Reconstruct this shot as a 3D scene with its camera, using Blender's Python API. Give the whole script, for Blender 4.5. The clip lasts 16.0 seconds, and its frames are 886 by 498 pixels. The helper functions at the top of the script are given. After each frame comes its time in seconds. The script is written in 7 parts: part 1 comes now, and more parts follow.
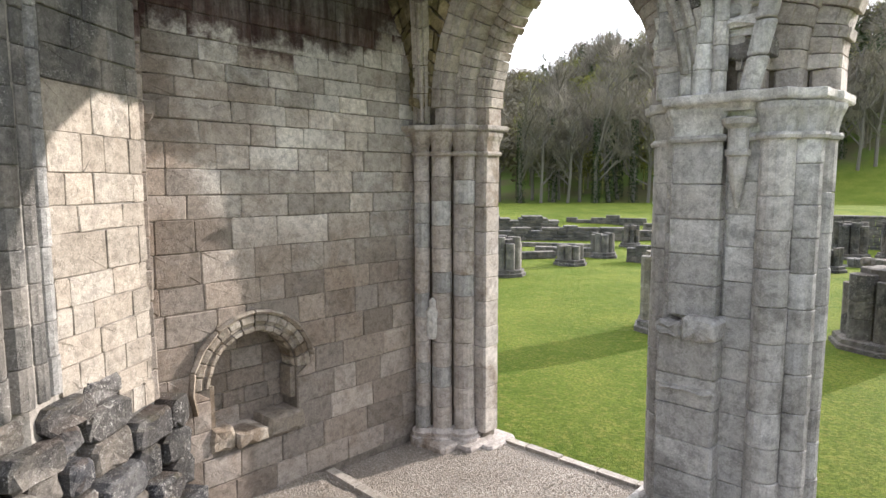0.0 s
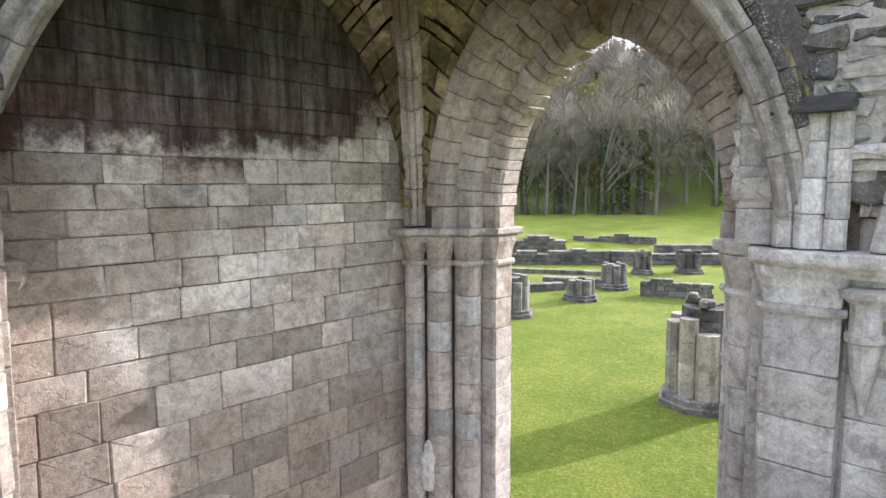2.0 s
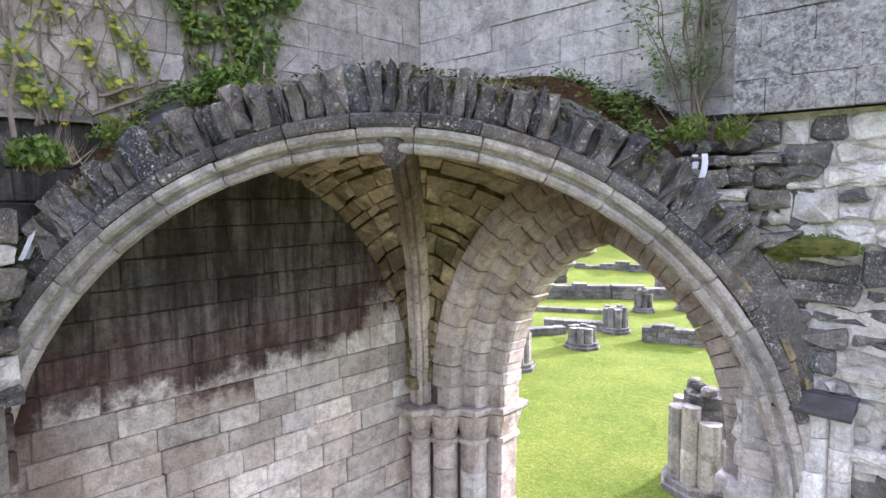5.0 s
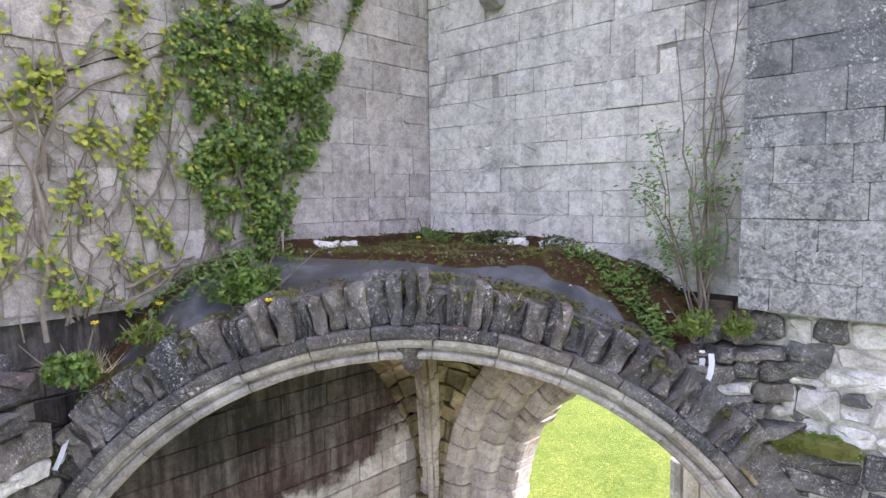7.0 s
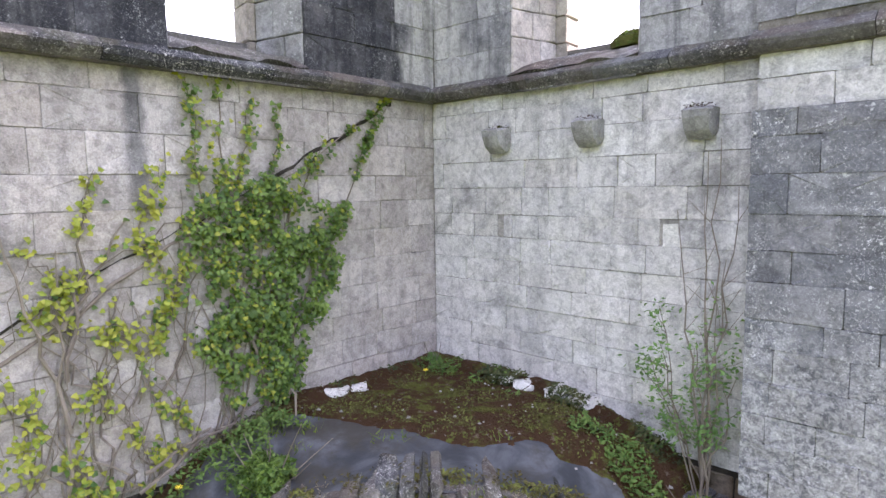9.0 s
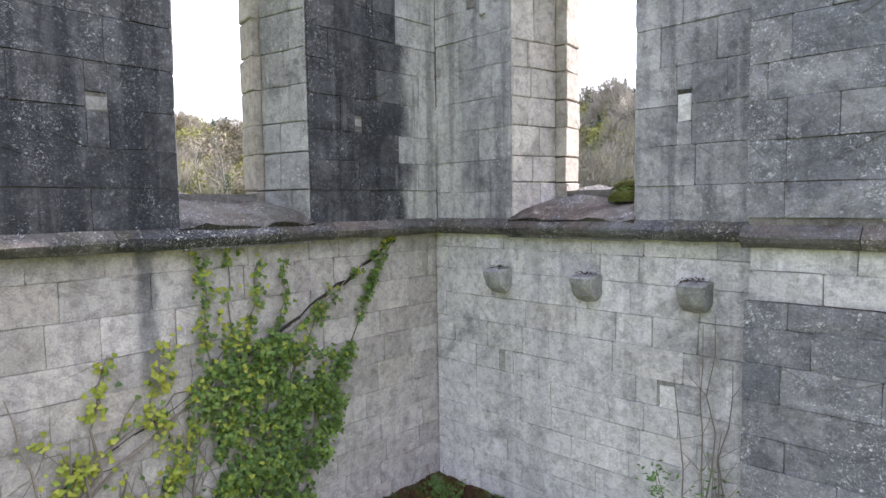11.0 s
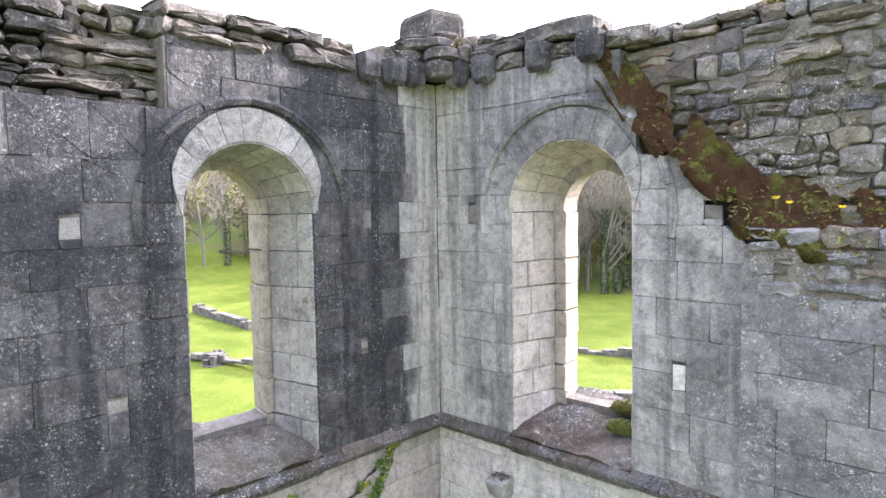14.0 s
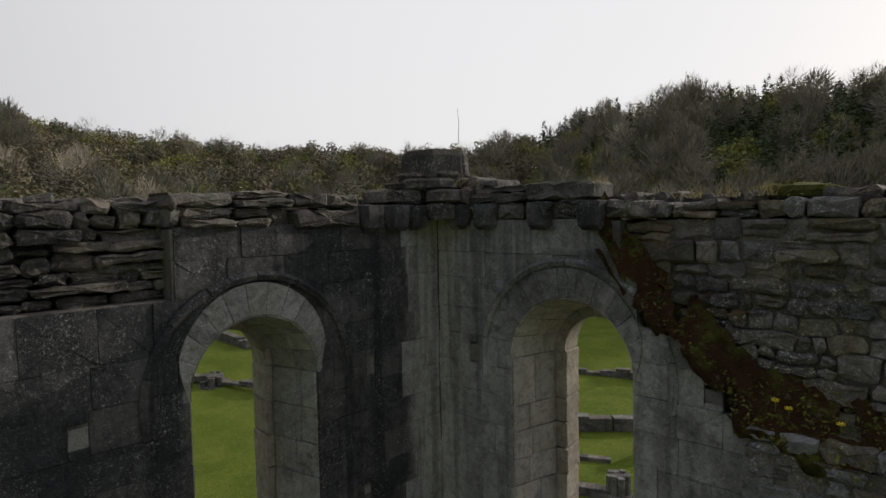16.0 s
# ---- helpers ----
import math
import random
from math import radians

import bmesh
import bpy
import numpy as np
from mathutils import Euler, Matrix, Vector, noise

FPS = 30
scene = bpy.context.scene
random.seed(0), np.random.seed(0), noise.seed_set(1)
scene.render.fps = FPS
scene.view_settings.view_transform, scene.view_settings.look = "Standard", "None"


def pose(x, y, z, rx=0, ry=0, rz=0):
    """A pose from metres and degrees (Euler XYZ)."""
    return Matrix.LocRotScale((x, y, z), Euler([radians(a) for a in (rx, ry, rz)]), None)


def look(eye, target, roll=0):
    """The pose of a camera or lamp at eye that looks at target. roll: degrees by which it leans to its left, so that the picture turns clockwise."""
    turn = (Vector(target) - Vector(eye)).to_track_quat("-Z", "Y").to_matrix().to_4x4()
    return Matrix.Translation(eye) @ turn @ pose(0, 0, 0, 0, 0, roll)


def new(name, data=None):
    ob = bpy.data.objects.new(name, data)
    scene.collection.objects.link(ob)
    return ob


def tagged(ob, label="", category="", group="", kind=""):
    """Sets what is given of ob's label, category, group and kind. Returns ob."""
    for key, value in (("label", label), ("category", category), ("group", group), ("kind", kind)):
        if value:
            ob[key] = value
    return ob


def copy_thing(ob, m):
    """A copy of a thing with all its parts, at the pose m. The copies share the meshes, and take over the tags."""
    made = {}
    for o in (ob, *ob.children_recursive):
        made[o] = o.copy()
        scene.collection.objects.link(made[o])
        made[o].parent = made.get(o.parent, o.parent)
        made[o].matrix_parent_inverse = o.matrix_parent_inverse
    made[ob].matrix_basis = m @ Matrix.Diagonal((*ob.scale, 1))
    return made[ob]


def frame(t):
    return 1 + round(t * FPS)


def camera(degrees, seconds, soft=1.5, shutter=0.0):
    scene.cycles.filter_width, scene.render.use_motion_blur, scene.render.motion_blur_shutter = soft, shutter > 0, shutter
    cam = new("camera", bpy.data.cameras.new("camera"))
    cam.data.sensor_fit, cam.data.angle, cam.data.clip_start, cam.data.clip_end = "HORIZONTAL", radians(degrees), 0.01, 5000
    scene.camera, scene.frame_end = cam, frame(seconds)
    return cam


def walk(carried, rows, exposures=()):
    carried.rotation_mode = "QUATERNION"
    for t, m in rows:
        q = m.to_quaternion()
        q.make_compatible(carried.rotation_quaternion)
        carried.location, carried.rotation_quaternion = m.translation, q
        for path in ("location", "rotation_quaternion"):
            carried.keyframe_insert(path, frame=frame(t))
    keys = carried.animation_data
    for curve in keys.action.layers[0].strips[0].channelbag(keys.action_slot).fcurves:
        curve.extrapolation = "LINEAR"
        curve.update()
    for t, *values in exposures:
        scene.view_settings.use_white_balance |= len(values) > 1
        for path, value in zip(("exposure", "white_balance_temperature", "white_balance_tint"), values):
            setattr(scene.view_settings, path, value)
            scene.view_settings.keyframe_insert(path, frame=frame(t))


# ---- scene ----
cam = camera(72.2, 16.0)
PATH = [
    (0, (6.682, -6.688, 3.856), (5.317, -5.242, 3.644), -0.2),
    (0.5, (6.279, -6.226, 4.208), (4.911, -4.783, 3.997), -0.3),
    (1, (5.867, -5.746, 4.568), (4.495, -4.305, 4.358), -0.3),
    (1.5, (5.497, -5.317, 4.926), (4.122, -3.88, 4.72), -0.3),
    (2, (5.327, -5.156, 5.232), (3.953, -3.717, 5.029), -0.3),
    (2.5, (5.291, -5.113, 5.568), (3.917, -3.673, 5.368), -0.4),
    (3, (5.288, -5.097, 5.936), (3.914, -3.657, 5.738), -0.4),
    (3.5, (5.286, -5.105, 6.3), (3.912, -3.665, 6.104), -0.4),
    (4, (5.257, -5.123, 6.665), (3.883, -3.683, 6.471), -0.4),
    (4.2, (5.244, -5.12, 6.807), (3.87, -3.68, 6.614), -0.4),
    (6.3, (5.212, -5.157, 8.275), (3.835, -3.717, 8.109), -0.6),
    (6.5, (5.193, -5.183, 8.453), (3.82, -3.74, 8.276), -0.7),
    (7, (5.163, -5.235, 8.82), (3.79, -3.792, 8.64), -0.6),
    (7.5, (5.133, -5.265, 9.195), (3.761, -3.821, 9.013), -0.6),
    (8, (5.135, -5.264, 9.563), (3.757, -3.826, 9.382), -0.7),
    (8.5, (5.129, -5.271, 9.951), (3.752, -3.833, 9.77), -0.8),
    (9, (5.106, -5.285, 10.438), (3.739, -3.84, 10.232), -0.8),
    (11.3, (5.186, -5.266, 12.004), (3.798, -3.833, 11.859), -0.8),
    (11.5, (5.178, -5.288, 12.177), (3.795, -3.851, 12.025), -0.7),
    (12, (5.181, -5.288, 12.544), (3.796, -3.852, 12.401), -0.8),
    (12.5, (5.166, -5.302, 12.92), (3.784, -3.863, 12.785), -0.8),
    (13, (5.177, -5.298, 13.321), (3.794, -3.859, 13.187), -0.9),
    (13.5, (5.202, -5.308, 13.718), (3.817, -3.871, 13.586), -0.9),
    (14, (5.209, -5.339, 14.109), (3.827, -3.899, 13.983), -0.9),
    (14.5, (5.244, -5.357, 14.526), (3.857, -3.921, 14.4), -0.9),
    (15, (5.251, -5.363, 14.92), (3.865, -3.926, 14.8), -1.0),
    (15.5, (5.216, -5.374, 15.291), (3.837, -3.93, 15.175), -1.0),
    (16, (5.168, -5.341, 15.68), (3.792, -3.894, 15.569), -1.0),
]
walk(cam, [(t, look(eye, target, roll)) for t, eye, target, roll in PATH],
     exposures=[(0.0, 1.42, 6150, 15), (1.0, 1.42, 6020, 16), (2.0, 1.87, 5900, 20), (4.0, 2.26, 5650, 26), (6.5, 2.50, 5740, 30), (9.0, 2.55, 5780, 28), (11.5, 2.09, 5800, 23),
                (13.0, 2.51, 5900, 26), (13.5, 2.65, 5900, 26), (14.0, 2.59, 5900, 26), (14.6, 1.89, 6050, 21), (15.2, 0.50, 6400, 14), (15.6, -0.38, 6450, 13), (16.0, -0.63, 6450, 13)])

# ---- sky, sun, exposure ----
SUN_AZ, SUN_EL = 75.0, 20.0   # degrees from +x towards +y, and above the horizon
world = bpy.data.worlds.new("sky")
scene.world = world
world.use_nodes = True
wn, wl = world.node_tree.nodes, world.node_tree.links
sky = wn.new("ShaderNodeTexSky")
sky.sky_type, sky.sun_disc = "NISHITA", False
sky.sun_elevation, sky.sun_rotation = radians(SUN_EL), radians(90 - SUN_AZ)
sky.air_density, sky.dust_density = 1.0, 3.0
veil = wn.new("ShaderNodeMix")
veil.data_type = "RGBA"
veil.inputs[0].default_value = 0.7
wl.new(sky.outputs[0], veil.inputs[6])
# thin bright cloud, brighter on the sun's side of the sky
coord = wn.new("ShaderNodeTexCoord")
toward = wn.new("ShaderNodeVectorMath")
toward.operation = "DOT_PRODUCT"
wl.new(coord.outputs["Generated"], toward.inputs[0])
CLOUD_AZ = SUN_AZ + 33.0   # the bank of bright cloud lies a little north of the sun
toward.inputs[1].default_value = (math.cos(radians(CLOUD_AZ)) * math.cos(radians(SUN_EL)), math.sin(radians(CLOUD_AZ)) * math.cos(radians(SUN_EL)), math.sin(radians(SUN_EL)))
ramp = wn.new("ShaderNodeMapRange")
ramp.interpolation_type = "SMOOTHSTEP"
wl.new(toward.outputs["Value"], ramp.inputs[0])
for i, x in enumerate((-0.4, 1.0, 0.0, 1.0)):
    ramp.inputs[i + 1].default_value = x
cloud = wn.new("ShaderNodeMix")
cloud.data_type = "RGBA"
wl.new(ramp.outputs[0], cloud.inputs[0])
cloud.inputs[6].default_value, cloud.inputs[7].default_value = (8.6, 9.0, 9.8, 1), (29.0, 29.0, 28.4, 1)
wl.new(cloud.outputs[2], veil.inputs[7])
wl.new(veil.outputs[2], wn["Background"].inputs[0])
wn["Background"].inputs[1].default_value = 0.06
sun = new("sun", bpy.data.lights.new("sun", "SUN"))
sun.data.energy, sun.data.angle, sun.data.color = 3.0, radians(0.6), (1.0, 0.91, 0.78)
sdir = Vector((math.cos(radians(SUN_AZ)) * math.cos(radians(SUN_EL)), math.sin(radians(SUN_AZ)) * math.cos(radians(SUN_EL)), math.sin(radians(SUN_EL))))
sun.matrix_world = look(sdir * 60, (0, 0, 0))


# ---- materials ----
class Nodes:
    """A small wrapper that keeps node code short."""

    def __init__(self, name):
        self.m = bpy.data.materials.new(name)
        self.m.use_nodes = True
        self.t = self.m.node_tree
        self.b = self.t.nodes["Principled BSDF"]
        self.pos = self.t.nodes.new("ShaderNodeNewGeometry").outputs["Position"]

    def put(self, value, socket):
        if isinstance(value, (int, float)):
            socket.default_value = value
        elif isinstance(value, tuple):
            socket.default_value = (*value, 1) if len(value) == 3 and len(socket.default_value) == 4 else value
        else:
            self.t.links.new(value, socket)

    def stretch(self, sx, sy, sz, shift=0.0):
        n = self.t.nodes.new("ShaderNodeMapping")
        self.put(self.pos, n.inputs[0])
        n.inputs[1].default_value = (shift, shift * 0.7, shift * 1.3)
        n.inputs[3].default_value = (sx, sy, sz)
        return n.outputs[0]

    def noise(self, scale, detail=4.0, rough=0.55, vec=None, warp=0.0):
        n = self.t.nodes.new("ShaderNodeTexNoise")
        self.put(self.pos if vec is None else vec, n.inputs["Vector"])
        n.inputs["Scale"].default_value, n.inputs["Detail"].default_value = scale, detail
        n.inputs["Roughness"].default_value, n.inputs["Distortion"].default_value = rough, warp
        return n.outputs[0]

    def cells(self, scale, vec=None):
        n = self.t.nodes.new("ShaderNodeTexVoronoi")
        self.put(self.pos if vec is None else vec, n.inputs["Vector"])
        n.inputs["Scale"].default_value = scale
        return n.outputs["Distance"]

    def math(self, op, a, b=0.0, c=0.0):
        n = self.t.nodes.new("ShaderNodeMath")
        n.operation = op
        self.put(a, n.inputs[0]), self.put(b, n.inputs[1]), self.put(c, n.inputs[2])
        return n.outputs[0]

    def step(self, v, lo, hi, out_lo=0.0, out_hi=1.0):
        n = self.t.nodes.new("ShaderNodeMapRange")
        n.interpolation_type = "SMOOTHSTEP"
        for i, x in enumerate((v, lo, hi, out_lo, out_hi)):
            self.put(x, n.inputs[i])
        return n.outputs[0]

    def mix(self, f, a, b, kind="MIX"):
        n = self.t.nodes.new("ShaderNodeMix")
        n.data_type, n.blend_type = "RGBA", kind
        self.put(f, n.inputs[0]), self.put(a, n.inputs[6]), self.put(b, n.inputs[7])
        return n.outputs[2]

    def axis(self, i):
        n = self.t.nodes.new("ShaderNodeSeparateXYZ")
        self.put(self.pos, n.inputs[0])
        return n.outputs[i]

    def rnd(self):
        return self.t.nodes.new("ShaderNodeObjectInfo").outputs["Random"]

    def isle(self):
        return self.t.nodes.new("ShaderNodeNewGeometry").outputs["Random Per Island"]

    def finish(self, colour, rough=0.9, height=None, strength=0.5, dist=0.02, spec=0.3):
        self.put(colour, self.b.inputs["Base Color"])
        self.put(rough, self.b.inputs["Roughness"])
        self.b.inputs["Specular IOR Level"].default_value = spec
        if height is not None:
            n = self.t.nodes.new("ShaderNodeBump")
            n.inputs["Strength"].default_value, n.inputs["Distance"].default_value = strength, dist
            self.put(height, n.inputs["Height"])
            self.put(n.outputs[0], self.b.inputs["Normal"])
        return self.m


def stone(name, base, other, stain, stain_lo, stain_hi, lichen=0.0, lichen_col=(0.5, 0.5, 0.47), streak=0.0, spread=0.35,
          islands=False, soot=None, moss=0.0, pale_corner=False, pits=0.5, green=0.0, tint=0.55, damp=0.0, drip=False, mottle=0.45, blot=0.8, crust=0.0, blocky=0.2):
    """Weathered limestone: two tones, blotchy stain, rain streaks, lichen spots, tool marks."""
    n = Nodes(name)
    r = n.isle() if islands else n.rnd()
    own = n.t.nodes.new("ShaderNodeVectorMath")
    own.operation = "ADD"
    n.put(n.pos, own.inputs[0])
    comb = n.t.nodes.new("ShaderNodeCombineXYZ")
    for q in range(3):
        n.put(n.math("MULTIPLY", r, 23.0 + 11.0 * q), comb.inputs[q])
    n.put(comb.outputs[0], own.inputs[1])
    own = own.outputs[0]
    mid = n.noise(2.6, 8.0, 0.7, vec=own, warp=0.4)
    r3 = n.math("FRACT", n.math("MULTIPLY", r, 41.7))
    tone = n.math("ADD", mid, n.math("MULTIPLY", n.math("SUBTRACT", r3, 0.5), blocky))
    col = n.mix(n.step(tone, 0.42, 0.6), base, other)
    r2 = n.math("FRACT", n.math("MULTIPLY", r, 17.31))
    col = n.mix(n.math("MULTIPLY", r2, tint), col, n.mix(0.5, other, (0.34, 0.27, 0.2)))
    big = n.noise(0.85, 7.0, 0.68, warp=0.6)
    mask = n.step(n.math("ADD", big, n.math("MULTIPLY", n.math("SUBTRACT", r, 0.5), 0.12)), stain_lo, stain_hi)
    col = n.mix(n.math("MULTIPLY", mask, blot), col, stain)
    if streak:
        s = n.noise(1.0, 6.0, 0.62, vec=n.stretch(3.4, 3.4, 0.16))
        col = n.mix(n.math("MULTIPLY", n.step(s, 0.47, 0.6), streak), col, stain)
        wash = n.noise(1.0, 5.0, 0.6, vec=n.stretch(6.0, 6.0, 0.2, 4.0))
        col = n.mix(n.math("MULTIPLY", n.step(wash, 0.58, 0.68), streak * 0.45), col, other)
    if pale_corner:
        away = n.math("ADD", n.axis(0), n.math("MULTIPLY", n.axis(1), -1.0))
        away = n.math("ADD", away, n.math("MULTIPLY", n.math("SUBTRACT", n.noise(2.0, 4.0), 0.5), 0.5))
        col = n.mix(n.step(away, 0.32, 0.6, 0.92, 0.0), col, n.mix(n.step(n.noise(1.0, 5.0, 0.6, vec=n.stretch(5, 5, 0.4)), 0.45, 0.6), (0.45, 0.438, 0.41), (0.25, 0.244, 0.228)))
    if drip:
        off = n.math("ABSOLUTE", n.math("ADD", n.axis(1), 3.37))
        off = n.math("ADD", off, n.math("MULTIPLY", n.math("SUBTRACT", n.noise(7.0, 4.0), 0.5), 0.12))
        run = n.math("MULTIPLY", n.step(off, 0.03, 0.12, 1.0, 0.0), n.step(n.axis(2), 10.0, 10.7))
        col = n.mix(n.math("MULTIPLY", run, 0.8), col, (0.11, 0.11, 0.115))
    if damp:
        low = n.math("ADD", n.axis(2), n.math("MULTIPLY", n.math("SUBTRACT", n.noise(1.0, 7.0, 0.75, vec=n.stretch(0.9, 0.9, 2.2)), 0.5), 3.0))
        # the darker tone climbs higher towards the west respond
        low = n.math("SUBTRACT", low, n.step(n.axis(1), -4.3, -3.1, 3.2, 0.0))
        col = n.mix(n.math("MULTIPLY", n.step(low, 2.7, 4.1, 1.0, 0.0), damp), col, stain)
    if lichen:
        zone = n.step(n.noise(1.9, 7.0, 0.75, vec=n.stretch(1, 1, 0.7, 3.1), warp=0.4), 0.44, 0.6, 0.22, 1.0)
        spots = n.step(n.noise(30.0, 8.0, 0.8, warp=0.3), 0.57, 0.6)
        fine = n.step(n.noise(80.0, 5.0, 0.8), 0.56, 0.6)
        both = n.math("MAXIMUM", spots, n.math("MULTIPLY", fine, 0.75))
        round_at = n.math("ADD", n.cells(13.0), n.math("MULTIPLY", n.noise(45.0, 4.0, 0.7), 0.2))
        rounds = n.math("MULTIPLY", n.step(round_at, 0.23, 0.27, 1.0, 0.0), n.step(n.noise(2.3, 3.0), 0.47, 0.56))
        both = n.math("MAXIMUM", both, rounds)
        col = n.mix(n.math("MULTIPLY", n.math("MULTIPLY", both, zone), lichen), col, lichen_col)
    if crust:
        foot = n.math("ADD", n.axis(2), n.math("MULTIPLY", n.math("SUBTRACT", n.noise(1.2, 6.0, 0.72), 0.5), 2.4))
        bits = n.step(n.noise(20.0, 8.0, 0.8, warp=0.4), 0.42, 0.56)
        col = n.mix(n.math("MULTIPLY", n.math("MULTIPLY", n.step(foot, 8.5, 9.7, 1.0, 0.0), bits), crust), col, (0.6, 0.595, 0.575))
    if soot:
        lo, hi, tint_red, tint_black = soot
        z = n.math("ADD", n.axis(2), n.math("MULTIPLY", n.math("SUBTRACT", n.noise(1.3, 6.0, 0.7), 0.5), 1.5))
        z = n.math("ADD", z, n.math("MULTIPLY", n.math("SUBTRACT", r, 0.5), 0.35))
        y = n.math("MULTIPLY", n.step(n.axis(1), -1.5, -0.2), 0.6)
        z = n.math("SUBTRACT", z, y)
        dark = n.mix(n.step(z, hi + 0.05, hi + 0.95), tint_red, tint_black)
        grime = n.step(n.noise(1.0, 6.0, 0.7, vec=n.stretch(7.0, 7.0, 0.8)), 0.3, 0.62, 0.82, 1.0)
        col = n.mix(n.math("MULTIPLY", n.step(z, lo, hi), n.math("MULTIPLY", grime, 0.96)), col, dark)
    if green:
        g = n.step(n.noise(1.6, 5.0, 0.7, vec=n.stretch(1, 1, 1, 9.0)), 0.42, 0.66)
        col = n.mix(n.math("MULTIPLY", g, green), col, (0.085, 0.08, 0.03))
    if moss:
        up = n.t.nodes.new("ShaderNodeSeparateXYZ")
        n.put(n.t.nodes.new("ShaderNodeNewGeometry").outputs["True Normal"], up.inputs[0])
        mm = n.math("MULTIPLY", n.step(n.noise(2.2, 6.0, 0.7), 0.42, 0.58), n.step(up.outputs[2], 0.0, 0.6, 0.25, 1.0))
        mc = n.mix(n.step(n.noise(1.1, 3.0), 0.4, 0.6), (0.09, 0.1, 0.02), (0.1, 0.055, 0.02))
        col = n.mix(n.math("MULTIPLY", mm, moss), col, mc)
    col = n.mix(1.0, col, n.math("ADD", n.math("MULTIPLY", r, spread), 1.0 - spread * 0.55), "MULTIPLY")
    grain = n.noise(60.0, 6.0, 0.75)
    col = n.mix(0.42, col, n.step(grain, 0.33, 0.67, 0.6, 1.35), "MULTIPLY")
    col = n.mix(mottle, col, n.step(n.noise(7.0, 8.0, 0.75, vec=own), 0.36, 0.5, 0.6, 1.1), "MULTIPLY")
    patch = n.noise(11.0, 9.0, 0.78, warp=0.5)
    col = n.mix(0.6, col, n.step(patch, 0.38, 0.56, 0.58, 1.14), "MULTIPLY")
    pit = n.step(n.noise(13.0, 5.0, 0.75), 0.3, 0.5)
    h = n.math("ADD", n.math("MULTIPLY", grain, 0.35), n.math("ADD", n.math("MULTIPLY", pit, pits), n.math("MULTIPLY", n.noise(3.5, 4.0), 0.8)))
    return n.finish(col, n.step(grain, 0.2, 0.8, 0.8, 0.96), h, 0.55, 0.025, 0.25)


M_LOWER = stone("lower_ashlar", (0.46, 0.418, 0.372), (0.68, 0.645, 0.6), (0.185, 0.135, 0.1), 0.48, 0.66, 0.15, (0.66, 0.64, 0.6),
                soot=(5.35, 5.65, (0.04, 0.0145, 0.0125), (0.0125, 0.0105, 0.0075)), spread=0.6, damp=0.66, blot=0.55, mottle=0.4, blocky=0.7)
M_ARCH = stone("arch_stone", (0.420, 0.376, 0.342), (0.550, 0.506, 0.472), (0.170, 0.120, 0.075), 0.5, 0.68, 0.2, (0.620, 0.602, 0.575), spread=0.35,
               soot=(5.75, 6.7, (0.15, 0.112, 0.066), (0.07, 0.052, 0.03)))
M_NICHE = stone("recess_stone", (0.3, 0.255, 0.205), (0.42, 0.375, 0.32), (0.12, 0.085, 0.055), 0.48, 0.64, 0.2, (0.55, 0.52, 0.47), spread=0.4)
M_WARM = stone("warm_ashlar", (0.31, 0.276, 0.236), (0.4, 0.365, 0.32), (0.2, 0.16, 0.12), 0.56, 0.78, 0.2, spread=0.35)
M_PIER = stone("pier_stone", (0.57, 0.558, 0.54), (0.74, 0.732, 0.715), (0.15, 0.141, 0.132), 0.56, 0.72, 0.2, (0.72, 0.72, 0.71), streak=0.3, spread=0.35, damp=0.45)
M_PALE = stone("pale_ashlar", (0.37, 0.337, 0.316), (0.465, 0.434, 0.412), (0.21, 0.195, 0.185), 0.54, 0.72, 0.22, (0.64, 0.63, 0.6), streak=0.25, spread=0.25, drip=True)
M_PALE_N = stone("grey_pale_ashlar", (0.52, 0.507, 0.49), (0.63, 0.615, 0.595), (0.19, 0.185, 0.178), 0.53, 0.7, 0.35, (0.72, 0.71, 0.68), streak=0.3, spread=0.18, tint=0.35)
M_DARK = stone("dark_ashlar", (0.056, 0.057, 0.063), (0.108, 0.108, 0.112), (0.021, 0.022, 0.027), 0.42, 0.6, 0.65, (0.4, 0.4, 0.392), streak=0.8,
               spread=0.15, pale_corner=True, tint=0.1)
M_GREY = stone("grey_ashlar", (0.285, 0.283, 0.282), (0.405, 0.4, 0.39), (0.1, 0.1, 0.106), 0.48, 0.66, 0.75, (0.46, 0.46, 0.45), streak=0.7, spread=0.15,
               pale_corner=True, tint=0.15)
M_BLOCK = stone("lichened_ashlar", (0.145, 0.15, 0.161), (0.225, 0.228, 0.234), (0.08, 0.083, 0.092), 0.46, 0.66, 1.0, (0.52, 0.52, 0.51), spread=0.14, tint=0.2, crust=0.45)
M_REVEAL = stone("reveal_stone", (0.47, 0.428, 0.412), (0.58, 0.542, 0.522), (0.170, 0.165, 0.160), 0.56, 0.75, 0.2, spread=0.25)
M_VOUSS = stone("window_voussoir", (0.25, 0.247, 0.24), (0.35, 0.345, 0.335), (0.1, 0.1, 0.105), 0.5, 0.68, 0.75, (0.5, 0.5, 0.48), spread=0.2, tint=0.2)
M_RUBBLE = stone("dark_rubble", (0.07, 0.069, 0.069), (0.145, 0.14, 0.133), (0.026, 0.026, 0.029), 0.43, 0.6, 1.0, (0.47, 0.46, 0.435), spread=0.5, moss=0.2, pits=0.9)
